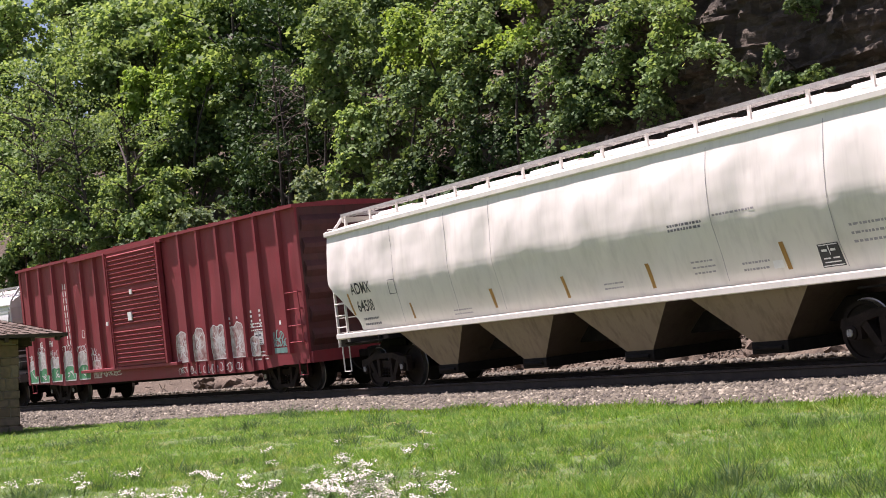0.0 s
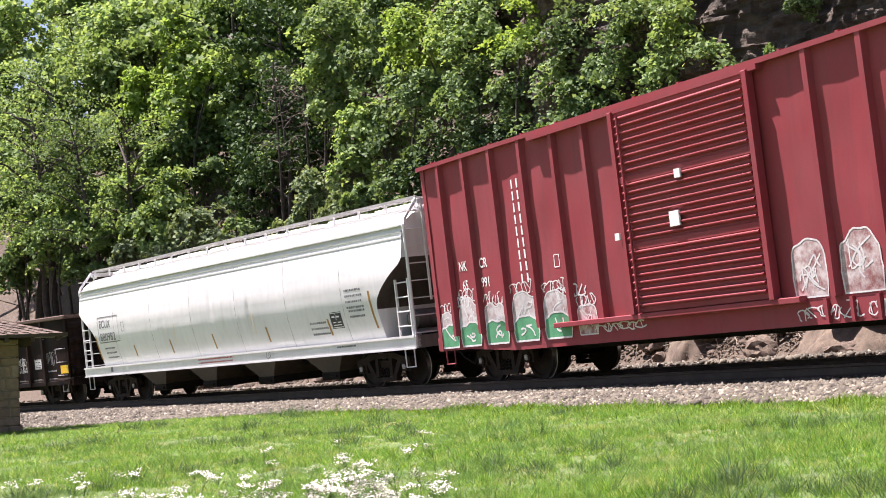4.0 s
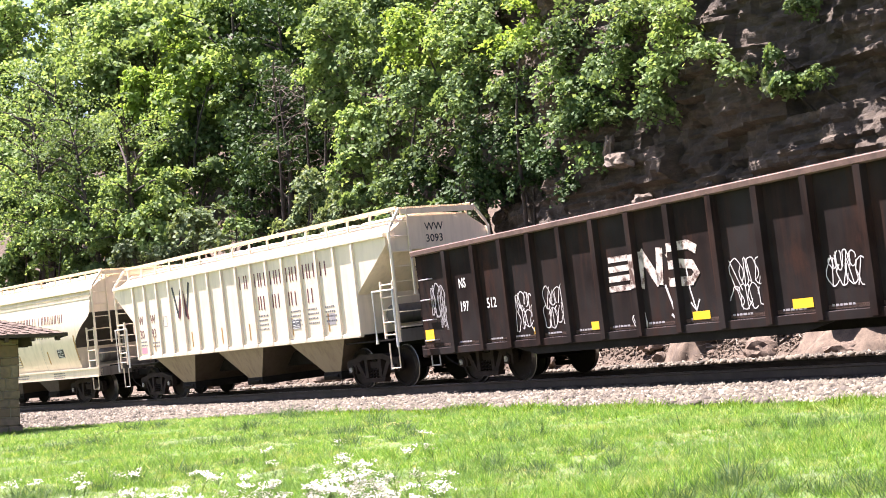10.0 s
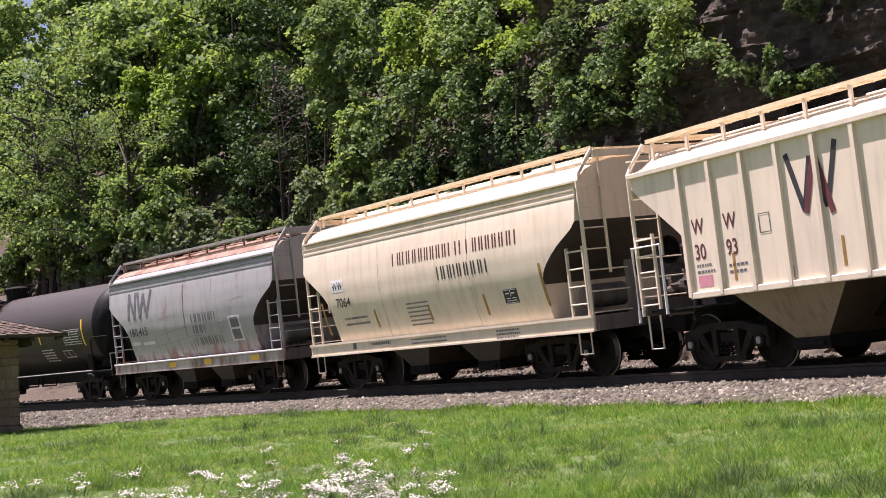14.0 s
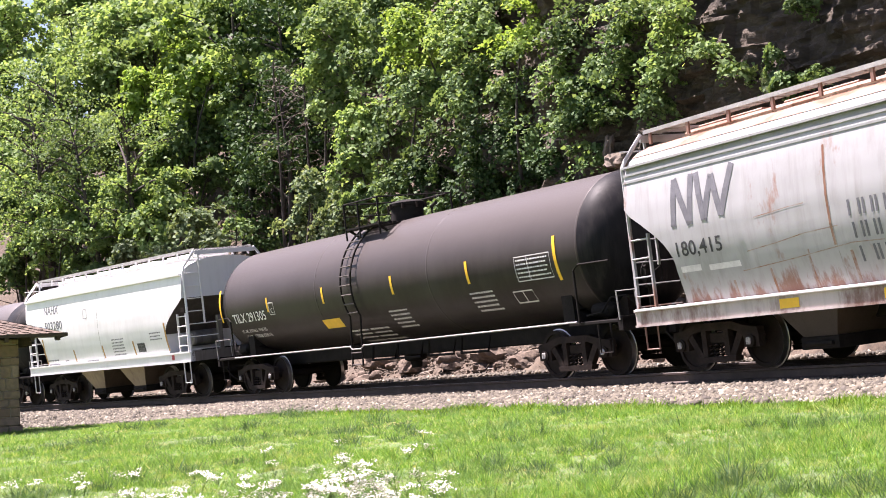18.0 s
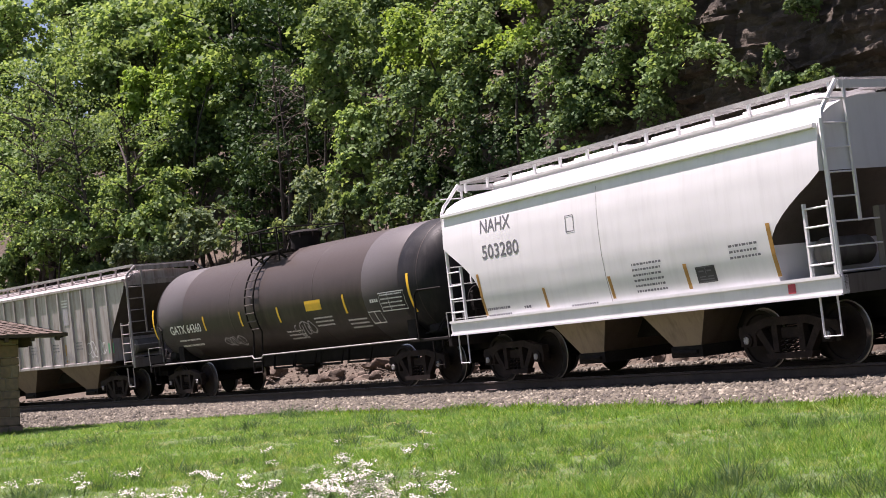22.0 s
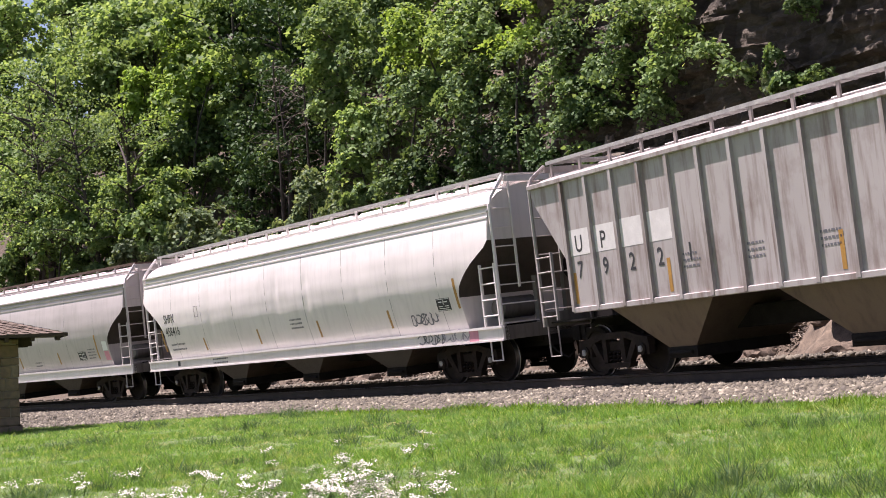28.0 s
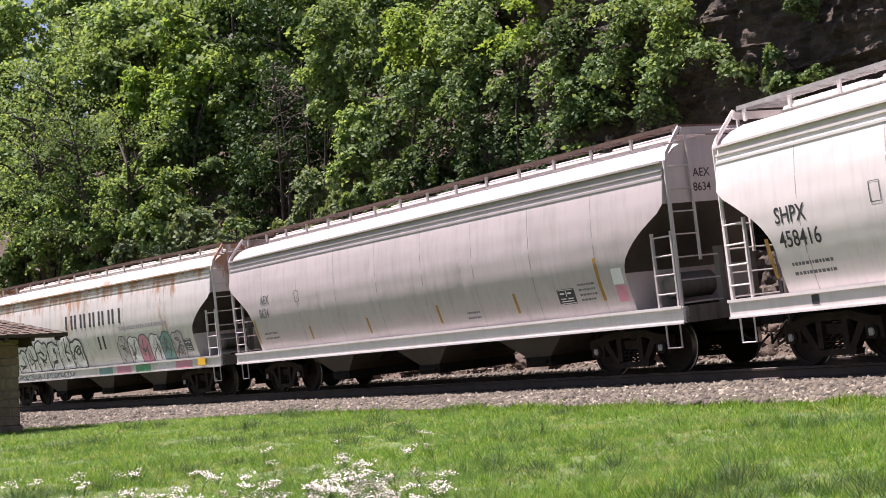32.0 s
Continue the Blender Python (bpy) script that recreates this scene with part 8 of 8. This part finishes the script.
def tree_meshes(seed, H, R, low, limbs, per, size, leafmat, spread=0.36):
    rg = np.random.default_rng(seed)
    tr = Shape()
    bend = rg.uniform(-0.05, 0.05, 2) * H
    trunk = [Vector((bend[0] * (z / H) ** 2 + 0.06 * math.sin(z * 1.3 + seed), bend[1] * (z / H) ** 2 + 0.06 * math.cos(z * 1.1 + seed), z)) for z in np.linspace(-0.3, H * 0.9, 9)]
    tr.tube(trunk, 0.022 * H ** 0.9, 8, 0.02)
    centres = []
    for i in range(limbs):
        q = low + (0.95 - low) * (i + rg.random()) / limbs
        k = min(7, int(q * 8))
        base = trunk[k].lerp(trunk[k + 1], q * 8 - k)
        a = rg.uniform(0, 6.28)
        reach = R * (0.35 + 0.75 * math.sin(math.pi * min(1, (q - low) / (1 - low) * 0.75 + 0.22))) * rg.uniform(0.75, 1.2)
        rise = reach * rg.uniform(0.15, 0.7)
        tip = base + Vector((math.cos(a) * reach, math.sin(a) * reach, rise))
        mid = base.lerp(tip, 0.5) + Vector((0, 0, 0.12 * reach))
        tr.tube([base, mid, tip], 0.010 * H ** 0.8, 5, 0.008)
        for f in (0.55, 0.98):
            for _ in range(1 if f < 0.6 else 2):
                o = Vector(rg.normal(size=3) * 0.2 * R * 0.5)
                c = base.lerp(tip, f) + o
                centres.append(c)
                if rg.random() < 0.5:
                    tr.tube([base.lerp(tip, f * 0.8), c], 0.012, 4, 0.005)
    centres.append(trunk[-1] + Vector((0, 0, 0.3)))
    v = leaf_cloud(rg, [tuple(c) for c in centres], per, size, spread)
    return tr.mesh("trunk", M["bark"], 50, False), quads("crown", v, 4, M[leafmat])


FINE, BIG = (0.10, 0.21), (0.20, 0.36)
KINDS = ((1, 10.5, 2.9, 0.34, 16, "leaf"), (2, 12.0, 2.7, 0.38, 17, "leaf"), (3, 9.0, 2.6, 0.32, 15, "leaf_b"), (4, 13.0, 3.0, 0.42, 16, "leaf"), (5, 8.0, 2.4, 0.30, 14, "leaf"), (6, 11.0, 2.3, 0.40, 16, "leaf_b"))
FAR_TREES = [tree_meshes(k + 20, h, r, low, n, 80, BIG, m, 0.42) for k, h, r, low, n, m in KINDS]
DARK = [tree_meshes(41, 11.0, 2.2, 0.15, 26, 70, (0.10, 0.24), "leaf_d", 0.34), tree_meshes(42, 9.0, 1.9, 0.12, 24, 70, (0.10, 0.24), "leaf_d", 0.34)]
THIN = [tree_meshes(31, 15.0, 2.6, 0.40, 15, 40, FINE, "leaf", 0.42), tree_meshes(32, 14.0, 2.3, 0.36, 14, 40, FINE, "leaf_b", 0.42)]
WOOD = "trees on the hillside"


def plant(kind, s, w, scale, name, label, group, rg, z=None, lean=3):
    a, b = kind
    q = on_ground(s, w)
    if z is not None:
        q.z = z
    m = Matrix.Translation(q) @ pose(0, 0, 0, rg.uniform(-lean, lean), rg.uniform(-lean, lean), rg.uniform(0, 360)) @ Matrix.Diagonal((scale * rg.uniform(0.9, 1.1), scale * rg.uniform(0.9, 1.1), scale, 1))
    t = thing(name, label, "tree" if name == "tree" else "shrub", group, m)
    part("trunk", a, None, t)
    part("crown", b, None, t)
    return t


def sprays(rg, n, rx, rz, rb, per, size, seed):
    """Boughs over a lumpy crown, each a drooping layered spray of folded leaves; returns the boughs' hearts and the leaves."""
    u = rg.normal(size=(n, 3))
    u /= np.linalg.norm(u, axis=1, keepdims=True)
    u[:, 2] = np.where(u[:, 2] < -0.85, -u[:, 2], u[:, 2])
    lump = np.array([1 + 0.85 * noise.noise(Vector(q) * 1.7 + Vector((seed * 3.1, 0, seed))) for q in u])
    c = u * (rg.uniform(0.35, 1.05, n) * lump)[:, None] * np.array([rx, rx, rz])
    bn = u * np.array([0.75, 0.75, 0.3]) + np.array([0, 0, 0.62]) + rg.normal(size=(n, 3)) * 0.16
    bn /= np.linalg.norm(bn, axis=1, keepdims=True)
    ba = np.cross(bn, rg.normal(size=(n, 3)))
    ba /= np.linalg.norm(ba, axis=1, keepdims=True)
    bb = np.cross(bn, ba)
    r0 = rb * rg.uniform(0.6, 1.35, n)
    k = n * per
    c_, bn_, ba_, bb_, r_ = [np.repeat(q, per, 0) for q in (c, bn, ba, bb, r0)]
    a, f = rg.uniform(0, 2 * np.pi, k), np.sqrt(rg.random(k)) * (1 + 0.25 * np.sin(3 * rg.uniform(0, 2 * np.pi, k)))
    p = c_ + (np.cos(a) * f * r_)[:, None] * ba_ + (np.sin(a) * f * r_ * 0.72)[:, None] * bb_ + (rg.normal(size=k) * 0.17 * r_)[:, None] * bn_
    p[:, 2] -= 0.28 * f ** 2 * r_
    nrm = bn_ + rg.normal(size=(k, 3)) * 0.52
    nrm /= np.linalg.norm(nrm, axis=1, keepdims=True)
    d = np.cross(nrm, rg.normal(size=(k, 3)))
    d /= np.linalg.norm(d, axis=1, keepdims=True)
    e = np.cross(nrm, d)
    l = rg.uniform(*size, (k, 1))
    w = l * rg.uniform(0.36, 0.5, (k, 1))
    v = np.stack([p - d * l * 0.5, p + e * w + nrm * l * 0.10 - d * l * 0.08, p + d * l * 0.5 - nrm * l * 0.08, p - e * w + nrm * l * 0.10 - d * l * 0.08], 1)
    return c, v.reshape(-1, 3)


GROWN = [100]


def grow(s, w, z, rx, rz, leafmat, full, label, name="tree", group=WOOD, root=None, size=None, rb=None):
    """A tree or shrub of its own shape, rooted in the slope, its crown's heart at height z."""
    GROWN[0] += 1
    seed = GROWN[0]
    rg = np.random.default_rng(seed)
    heart = spot(s, w)
    heart.z = z
    foot = on_ground(s, w) if root is None else root
    foot.z = min(foot.z, z - rz * 0.5)
    far = (heart - Vector((0, 0, CZ))).length
    size = size or (0.0021 * far, 0.0040 * far)
    rb = rb or 0.30 + 0.26 * math.sqrt(rx * rz) / 1.4
    n = max(7, int(full * 6.4 * rx * rz / rb ** 2))
    c, v = sprays(rg, n, rx, rz, rb, 62, size, seed)
    up = heart - foot
    c, v = c + np.array(up), v + np.array(up)
    bend = Vector((rg.normal() * 0.09, rg.normal() * 0.09, 0)) * up.length
    thick = 0.025 + 0.008 * up.length
    top = up + Vector((0, 0, rz * 0.55))
    trunk = [Vector((0, 0, -0.35)).lerp(top, f) + bend * math.sin(f * math.pi) + Vector((0.05 * math.sin(9 * f + seed), 0.05 * math.cos(8 * f + seed), 0)) for f in (0, 0.12, 0.28, 0.45, 0.6, 0.75, 0.88, 1.0)]
    sh = Shape().tube(trunk, thick, 8, 0.02)
    for q in c[:int(n * 0.62)]:
        tip = Vector(q)
        k = min(range(2, 8), key=lambda i: abs(trunk[i].z - (tip.z - 0.35 * (tip - top).length)))
        mid = trunk[k].lerp(tip, 0.55) + Vector(rg.normal(size=3) * 0.10 * rx)
        sh.tube([trunk[k], mid, tip], min(0.035, thick * 0.4), 5, 0.006)
    t = thing(name, label, "tree" if name == "tree" else "shrub", group, Matrix.Translation(foot))
    part("trunk", sh.mesh("trunk", M["bark"], 50, False), None, t)
    part("crown", quads("crown", v, 4, M[leafmat]), None, t)
    return t


rng = random.Random(9)
placed = []
tries = 0
while len(placed) < 150 and tries < 9000:
    tries += 1
    s = rng.uniform(-105, 34)
    w = -16.5 - 34 * rng.random() ** 1.3
    corridor = abs(s - (-23.3 + 1.13 * (w + 10)))
    if corridor < 1.9 and w > -19:
        continue
    if s < -44 + 1.04 * (w + 16):
        continue
    if any((s - a) ** 2 + (w - b) ** 2 < 3.4 ** 2 for a, b in placed):
        continue
    placed.append((s, w))
    if corridor < 2.6 and w > -26 or rng.random() < 0.12:
        plant(DARK[rng.randrange(2)], s, w, rng.uniform(0.9, 1.2), "tree", "dark-leaved tree that stands for shade in the wood", WOOD, rng)
        continue
    plant(FAR_TREES[rng.randrange(6)], s, w, rng.uniform(0.8, 1.2), "tree", "leafy green broadleaf tree on the hillside", WOOD, rng)
for i, w in enumerate((-13.5, -14.5, -16.5, -19, -22, -25)):
    plant(DARK[i % 2], -23.3 + 1.13 * (w + 10) + (-1) ** i * 0.6, w, 0.95 + 0.08 * i, "tree", "dark-leaved tree that stands for shade in the wood", WOOD, rng)
# slender dark-stemmed trees at the edge of the wood
for s, w, sc, k in ((-41.5, -11.2, 1.0, 1), (-43.5, -11.6, 1.05, 0), (-38.6, -11.0, 0.95, 1), (-40, -10.6, 0.95, 0), (-36.0, -10.8, 0.9, 1), (-34.5, -11.6, 0.8, 0)):
    plant(THIN[k], s, w, sc, "tree", "slender dark-stemmed tree with a thin crown", WOOD, rng, None, 8)
for row in ((-54.0, -19, 20.7, 3.02, 2.84, "leaf", 0.55), (-47.1, -16, 15.9, 2.41, 2.41, "leaf", 0.7), (-49.4, -15, 15.5, 2.12, 2.61, "leaf", 0.8), (-46.9, -19, 20.0, 2.81, 2.15, "leaf", 0.65),
            (-43.7, -17, 16.1, 2.19, 2.50, "leaf", 0.8), (-44.3, -20, 19.7, 2.27, 2.01, "leaf", 0.9), (-47.5, -14, 12.1, 2.37, 2.06, "leaf", 0.9), (-44.4, -14.5, 12.2, 2.15, 1.69, "leaf", 0.8),
            (-41.6, -15, 12.7, 1.94, 1.64, "leaf", 0.9), (-53.8, -16, 18.6, 2.42, 5.19, "leaf", 0.8),
            (-61.1, -24, 24.8, 2.16, 1.57, "leaf", 0.9), (-55.7, -24, 24.3, 1.88, 0.98, "leaf", 0.9), (-59.5, -22, 21.8, 1.52, 2.29, "leaf", 0.8)):
    grow(*row, "slender leafy tree with an airy green crown")
for row in ((-36.6, -15.5, 17.3, 0.97, 0.97, "leaf_y", 0.9), (-35.3, -15, 15.7, 1.45, 1.12, "leaf_y", 0.9), (-32.8, -14.6, 14.6, 1.08, 0.70, "leaf_y", 0.9), (-34.2, -14.5, 14.0, 1.70, 0.82, "leaf_y", 0.85),
            (-35.2, -14.2, 13.0, 1.32, 1.10, "leaf_y", 0.85), (-39.1, -15, 15.1, 0.93, 0.99, "leaf_y", 0.85), (-39.5, -15, 13.9, 0.88, 0.76, "leaf_y", 0.8)):
    grow(*row, "bright yellow-green spring maple on the slope")
for row in ((-34.5, -14.5, 11.6, 1.91, 1.31, "leaf_b", 1), (-36.2, -14, 10.8, 1.66, 1.39, "leaf", 0.9), (-36.3, -18, 18.3, 1.75, 1.31, "leaf", 0.9), (-31.4, -14.5, 12.6, 1.11, 0.95, "leaf", 0.6),
            (-35.5, -20, 18.8, 2.06, 1.24, "leaf_b", 0.8), (-30.7, -15, 11.3, 0.99, 0.78, "leaf", 0.5), (-28.4, -14.5, 9.8, 0.96, 0.76, "leaf", 0.5), (-30.9, -14.5, 10.0, 1.04, 0.83, "leaf", 0.6),
            (-29.7, -15, 14.5, 1.20, 0.34, "leaf", 0.5), (-28.1, -15, 12.2, 0.66, 0.30, "leaf", 0.4), (-32.3, -13.5, 9.6, 1.18, 0.95, "leaf_b", 0.8)):
    grow(*row, "thin green sapling beside a shaded gap in the wood")
for row in ((-21.2, -11.5, 14.1, 1.48, 1.23, "leaf", 1.0), (-21.4, -11.2, 12.3, 1.07, 0.94, "leaf", 0.9), (-21.0, -11.2, 11.0, 1.10, 0.79, "leaf", 0.85), (-19.0, -11.6, 12.1, 1.19, 0.97, "leaf_b", 1.0),
            (-18.8, -10.8, 9.8, 1.23, 1.17, "leaf", 0.95), (-19.0, -10.6, 8.2, 1.06, 0.85, "leaf", 0.85), (-15.9, -10.8, 12.5, 1.43, 1.27, "leaf_y", 1.0), (-15.2, -10.6, 10.3, 1.44, 1.04, "leaf_b", 1.0),
            (-18.4, -12, 14.1, 1.30, 1.08, "leaf_b", 1.0), (-17.5, -11, 9.5, 1.25, 1.04, "leaf_b", 0.7)):
    grow(*row, "broad leafy maple with bright sunlit sprays")
for row in ((-12.4, -10.5, 11.8, 1.54, 1.35, "leaf", 1.0), (-9.4, -10.2, 11.2, 1.20, 1.05, "leaf_y", 0.95), (-11.9, -10.4, 9.8, 1.55, 1.13, "leaf_b", 1.0), (-9.4, -10.2, 9.3, 1.12, 0.90, "leaf_b", 0.95),
            (-13.5, -10.5, 8.6, 1.39, 0.97, "leaf_b", 0.6), (-10.8, -10.3, 7.9, 1.33, 0.96, "leaf_d", 1.0), (-8.6, -10, 7.8, 0.92, 0.81, "leaf_b", 0.9), (-14.8, -10.5, 7.5, 1.30, 0.99, "leaf_d", 1.0),
            (-11.9, -10.2, 6.7, 1.35, 0.78, "leaf_d", 0.9), (-9.1, -9.9, 6.6, 0.82, 0.67, "leaf_d", 0.7), (-12.4, -11.5, 12.9, 1.76, 0.78, "leaf_b", 1.0)):
    grow(*row, "broad leafy maple at the foot of the rock")
# unseen trees added above the view, their overhanging crowns shading the rock
for row in ((-0.8, -8.9, 17.0, 2.5, 1.9, "leaf_b", 0.45), (1.8, -9.2, 17.5, 2.6, 1.9, "leaf_b", 0.5), (4.6, -9.0, 17.2, 2.6, 1.9, "leaf_b", 0.5)):
    hold = spot(row[0], -11.5)
    hold.z = 14.6
    grow(*row, "broadleaf tree overhanging the top of the rock cut", root=hold, size=(0.2, 0.36), rb=0.8)
# trees that lean out from ledges of the rock cut
for row in ((-6.6, -9.5, 10.5, 0.79, 1.06, "leaf_b", 0.8), (-6.3, -9.4, 8.7, 0.84, 0.93, "leaf_b", 0.75), (-3.5, -9.0, 10.3, 1.06, 0.72, "leaf", 0.9), (-1.7, -8.9, 9.7, 0.93, 0.71, "leaf", 0.85),
            (-4.0, -9.0, 9.1, 0.94, 0.65, "leaf_b", 0.8), (-2.1, -8.9, 8.7, 1.03, 0.65, "leaf", 0.85), (-0.5, -8.8, 8.7, 0.63, 0.39, "leaf", 0.7), (0.2, -8.8, 8.1, 0.38, 0.21, "leaf", 0.6),
            (-2.7, -8.9, 7.8, 1.03, 0.41, "leaf_b", 0.75), (-4.9, -9.1, 7.8, 0.65, 0.49, "leaf_b", 0.6), (-4.1, -9.4, 9.9, 0.65, 0.65, "leaf_d", 0.8),
            (-6.8, -9.35, 7.9, 0.85, 0.71, "leaf_b", 0.85), (-5.6, -9.2, 6.8, 0.59, 0.56, "leaf_b", 0.7), (-7.3, -9.5, 9.1, 0.76, 0.72, "leaf", 0.8), (-5.4, -9.4, 9.4, 0.60, 0.83, "leaf_b", 0.7), (-7.7, -9.5, 6.8, 0.76, 0.62, "leaf_d", 0.8), (-6.8, -9.4, 6.0, 0.61, 0.44, "leaf_d", 0.7), (-5.5, -9.3, 8.1, 0.60, 0.60, "leaf_d", 0.7)):
    s, w, z, rx, rz = row[:5]
    hold = spot(s - 0.2, -10.6)
    hold.z = z - rz - 0.5
    grow(*row, "large-leaved maple leaning out from the rock ledges", root=hold, size=(0.09, 0.18))
for row in ((1.5, -9.0, 8.3, 0.23, 0.35, "leaf_b", 0.8), (1.8, -9.0, 7.5, 0.49, 0.32, "leaf_b", 0.8), (1.4, -9.0, 7.7, 0.38, 0.26, "leaf_c", 0.8), (2.7, -9.0, 7.5, 0.57, 0.20, "leaf_b", 0.7), (2.1, -9.4, 9.5, 0.64, 0.20, "leaf_b", 0.8)):
    s, w, z, rx, rz = row[:5]
    hold = spot(s, -10.3)
    hold.z = z - rz - 0.3
    grow(*row, "leafy sapling clinging to a rock ledge", "shrub", "shrubs on the rock", hold, (0.07, 0.14), 0.22)
# crowns placed to fit the camera's view, on tall stems behind the train
for row in ((-38.7, -10.6, 8.0, 1.94, 1.33, "leaf", 0.9), (-42.1, -10.6, 7.7, 1.59, 1.30, "leaf", 0.9), (-34.6, -11, 8.9, 1.45, 1.19, "leaf", 0.9), (-32.4, -10.6, 7.2, 1.53, 1.07, "leaf", 0.9),
            (-29.3, -10.4, 7.2, 1.35, 0.88, "leaf_c", 0.9), (-35.9, -10.5, 7.0, 1.60, 1.07, "leaf", 0.9), (-28.0, -10.3, 6.2, 0.96, 0.53, "leaf_c", 0.9), (-43.5, -10.5, 6.1, 1.76, 1.17, "leaf_b", 0.9),
            (-40.0, -10.5, 6.2, 1.69, 0.84, "leaf", 0.9), (-31.2, -10.4, 5.9, 1.25, 0.60, "leaf_c", 0.9), (-37.9, -11.2, 9.4, 1.38, 1.11, "leaf", 0.8), (-41.5, -11.2, 9.5, 1.44, 1.21, "leaf", 0.9)):
    grow(*row, "bushy undergrowth at the foot of the slope", "shrub", "shrubs along the ditch")
for row in ((-44.8, -11.2, 9.6, 1.35, 1.26, "leaf_b", 0.9), (-31.7, -11, 8.6, 1.15, 0.97, "leaf", 0.8), (-33.5, -10.3, 6.3, 1.29, 0.67, "leaf_c", 0.9), (-36.8, -10.3, 5.9, 1.35, 0.65, "leaf_b", 0.9),
            (-26.4, -10.4, 6.7, 0.70, 0.42, "leaf_b", 0.6)):
    grow(*row, "bushy undergrowth at the foot of the slope", "shrub", "shrubs along the ditch")
for row in ((-21.4, -10.4, 7.4, 1.00, 0.83, "leaf_c", 0.9), (-19.1, -10.2, 6.7, 0.92, 0.71, "leaf_c", 0.9), (-22.1, -10.2, 6.3, 0.84, 0.48, "leaf_c", 0.9), (-16.4, -10, 6.3, 1.00, 0.52, "leaf_b", 0.9),
            (-19.7, -10, 6.1, 0.85, 0.47, "leaf_c", 0.9), (-17.8, -10.2, 7.0, 0.70, 0.62, "leaf_b", 0.9), (-14.8, -9.9, 6.2, 0.78, 0.51, "leaf_b", 0.9), (-13.2, -9.8, 5.9, 0.76, 0.42, "leaf_b", 0.9),
            (-16.4, -10.3, 7.3, 0.81, 0.61, "leaf_b", 0.9), (-11.9, -9.7, 5.7, 0.67, 0.30, "leaf_c", 0.8)):
    grow(*row, "silvery green shrub at the foot of the slope", "shrub", "shrubs along the ditch")


def dead_tree(s, w, z0, height, seed, label):
    """A leafless tree: a thin stem and many drooping grey boughs with twigs."""
    rg = random.Random(seed)
    foot = on_ground(s, w)
    t = thing("dead_tree", label, "tree", WOOD, Matrix.Translation(foot))
    low = z0 - foot.z
    lean = Vector((rg.uniform(-0.3, 0.3), rg.uniform(-0.3, 0.3), 0))
    stem = [Vector((0, 0, -0.3)), Vector((0, 0, low * 0.5)) + lean * 0.4, Vector((0, 0, low)) + lean * 0.7, Vector((0, 0, low + height)) + lean * 1.6]
    part("trunk", Shape().tube(stem, 0.11, 7, 0.03), M["bark"], t)
    for k in range(30):
        f = rg.random()
        base = stem[2].lerp(stem[3], f)
        a, r = rg.uniform(0, 6.28), rg.uniform(0.5, 1.5) * (1.1 - 0.4 * f)
        tip = base + Vector((math.cos(a) * r, math.sin(a) * r, rg.uniform(-0.45, 0.2)))
        mid = base.lerp(tip, 0.5) + Vector((0, 0, 0.16 * r))
        sh = Shape().tube([base, mid, tip], 0.018, 5, 0.006)
        for _ in range(4):
            q = mid.lerp(tip, rg.random())
            sh.tube([q, q + Vector((rg.gauss(0, 0.25), rg.gauss(0, 0.25), rg.uniform(-0.3, 0.1)))], 0.008, 4, 0.004)
        part("branch", sh, M["deadbark"], t)


dead_tree(-24.2, -12.6, 8.4, 5.0, 3, "bare grey dead tree in the shaded gap")
dead_tree(-26.4, -12.9, 9.2, 4.4, 4, "bare grey dead tree in the shaded gap")
dead_tree(-23.6, -13.4, 10.0, 4.0, 5, "bare grey dead tree in the shaded gap")


def motions():
    """Roll the train along the curve, and turn its wheels while they pass the lens."""
    times = [float(i) for i in range(33)]
    for car, s0 in CARS:
        walk(car, [(t, car_pose(s0 + run(t))) for t in times])
    for w, dx, s0 in WHEELSETS:
        rows = []
        inside = [k for k in range(321) if -46 < s0 + run(k / 10) < 22]
        a, b = (inside[0], inside[-1]) if inside else (0, 0)
        for k in [0] + list(range(a, b + 1)) + [320]:
            if rows and k / 10 <= rows[-1][0]:
                continue
            q = max(a, min(b, k)) / 10
            rows.append((k / 10, Matrix.Translation((dx, 0, 0.457)) @ Matrix.Rotation(run(q) / 0.457, 4, "Y")))
        walk(w, rows)


motions()
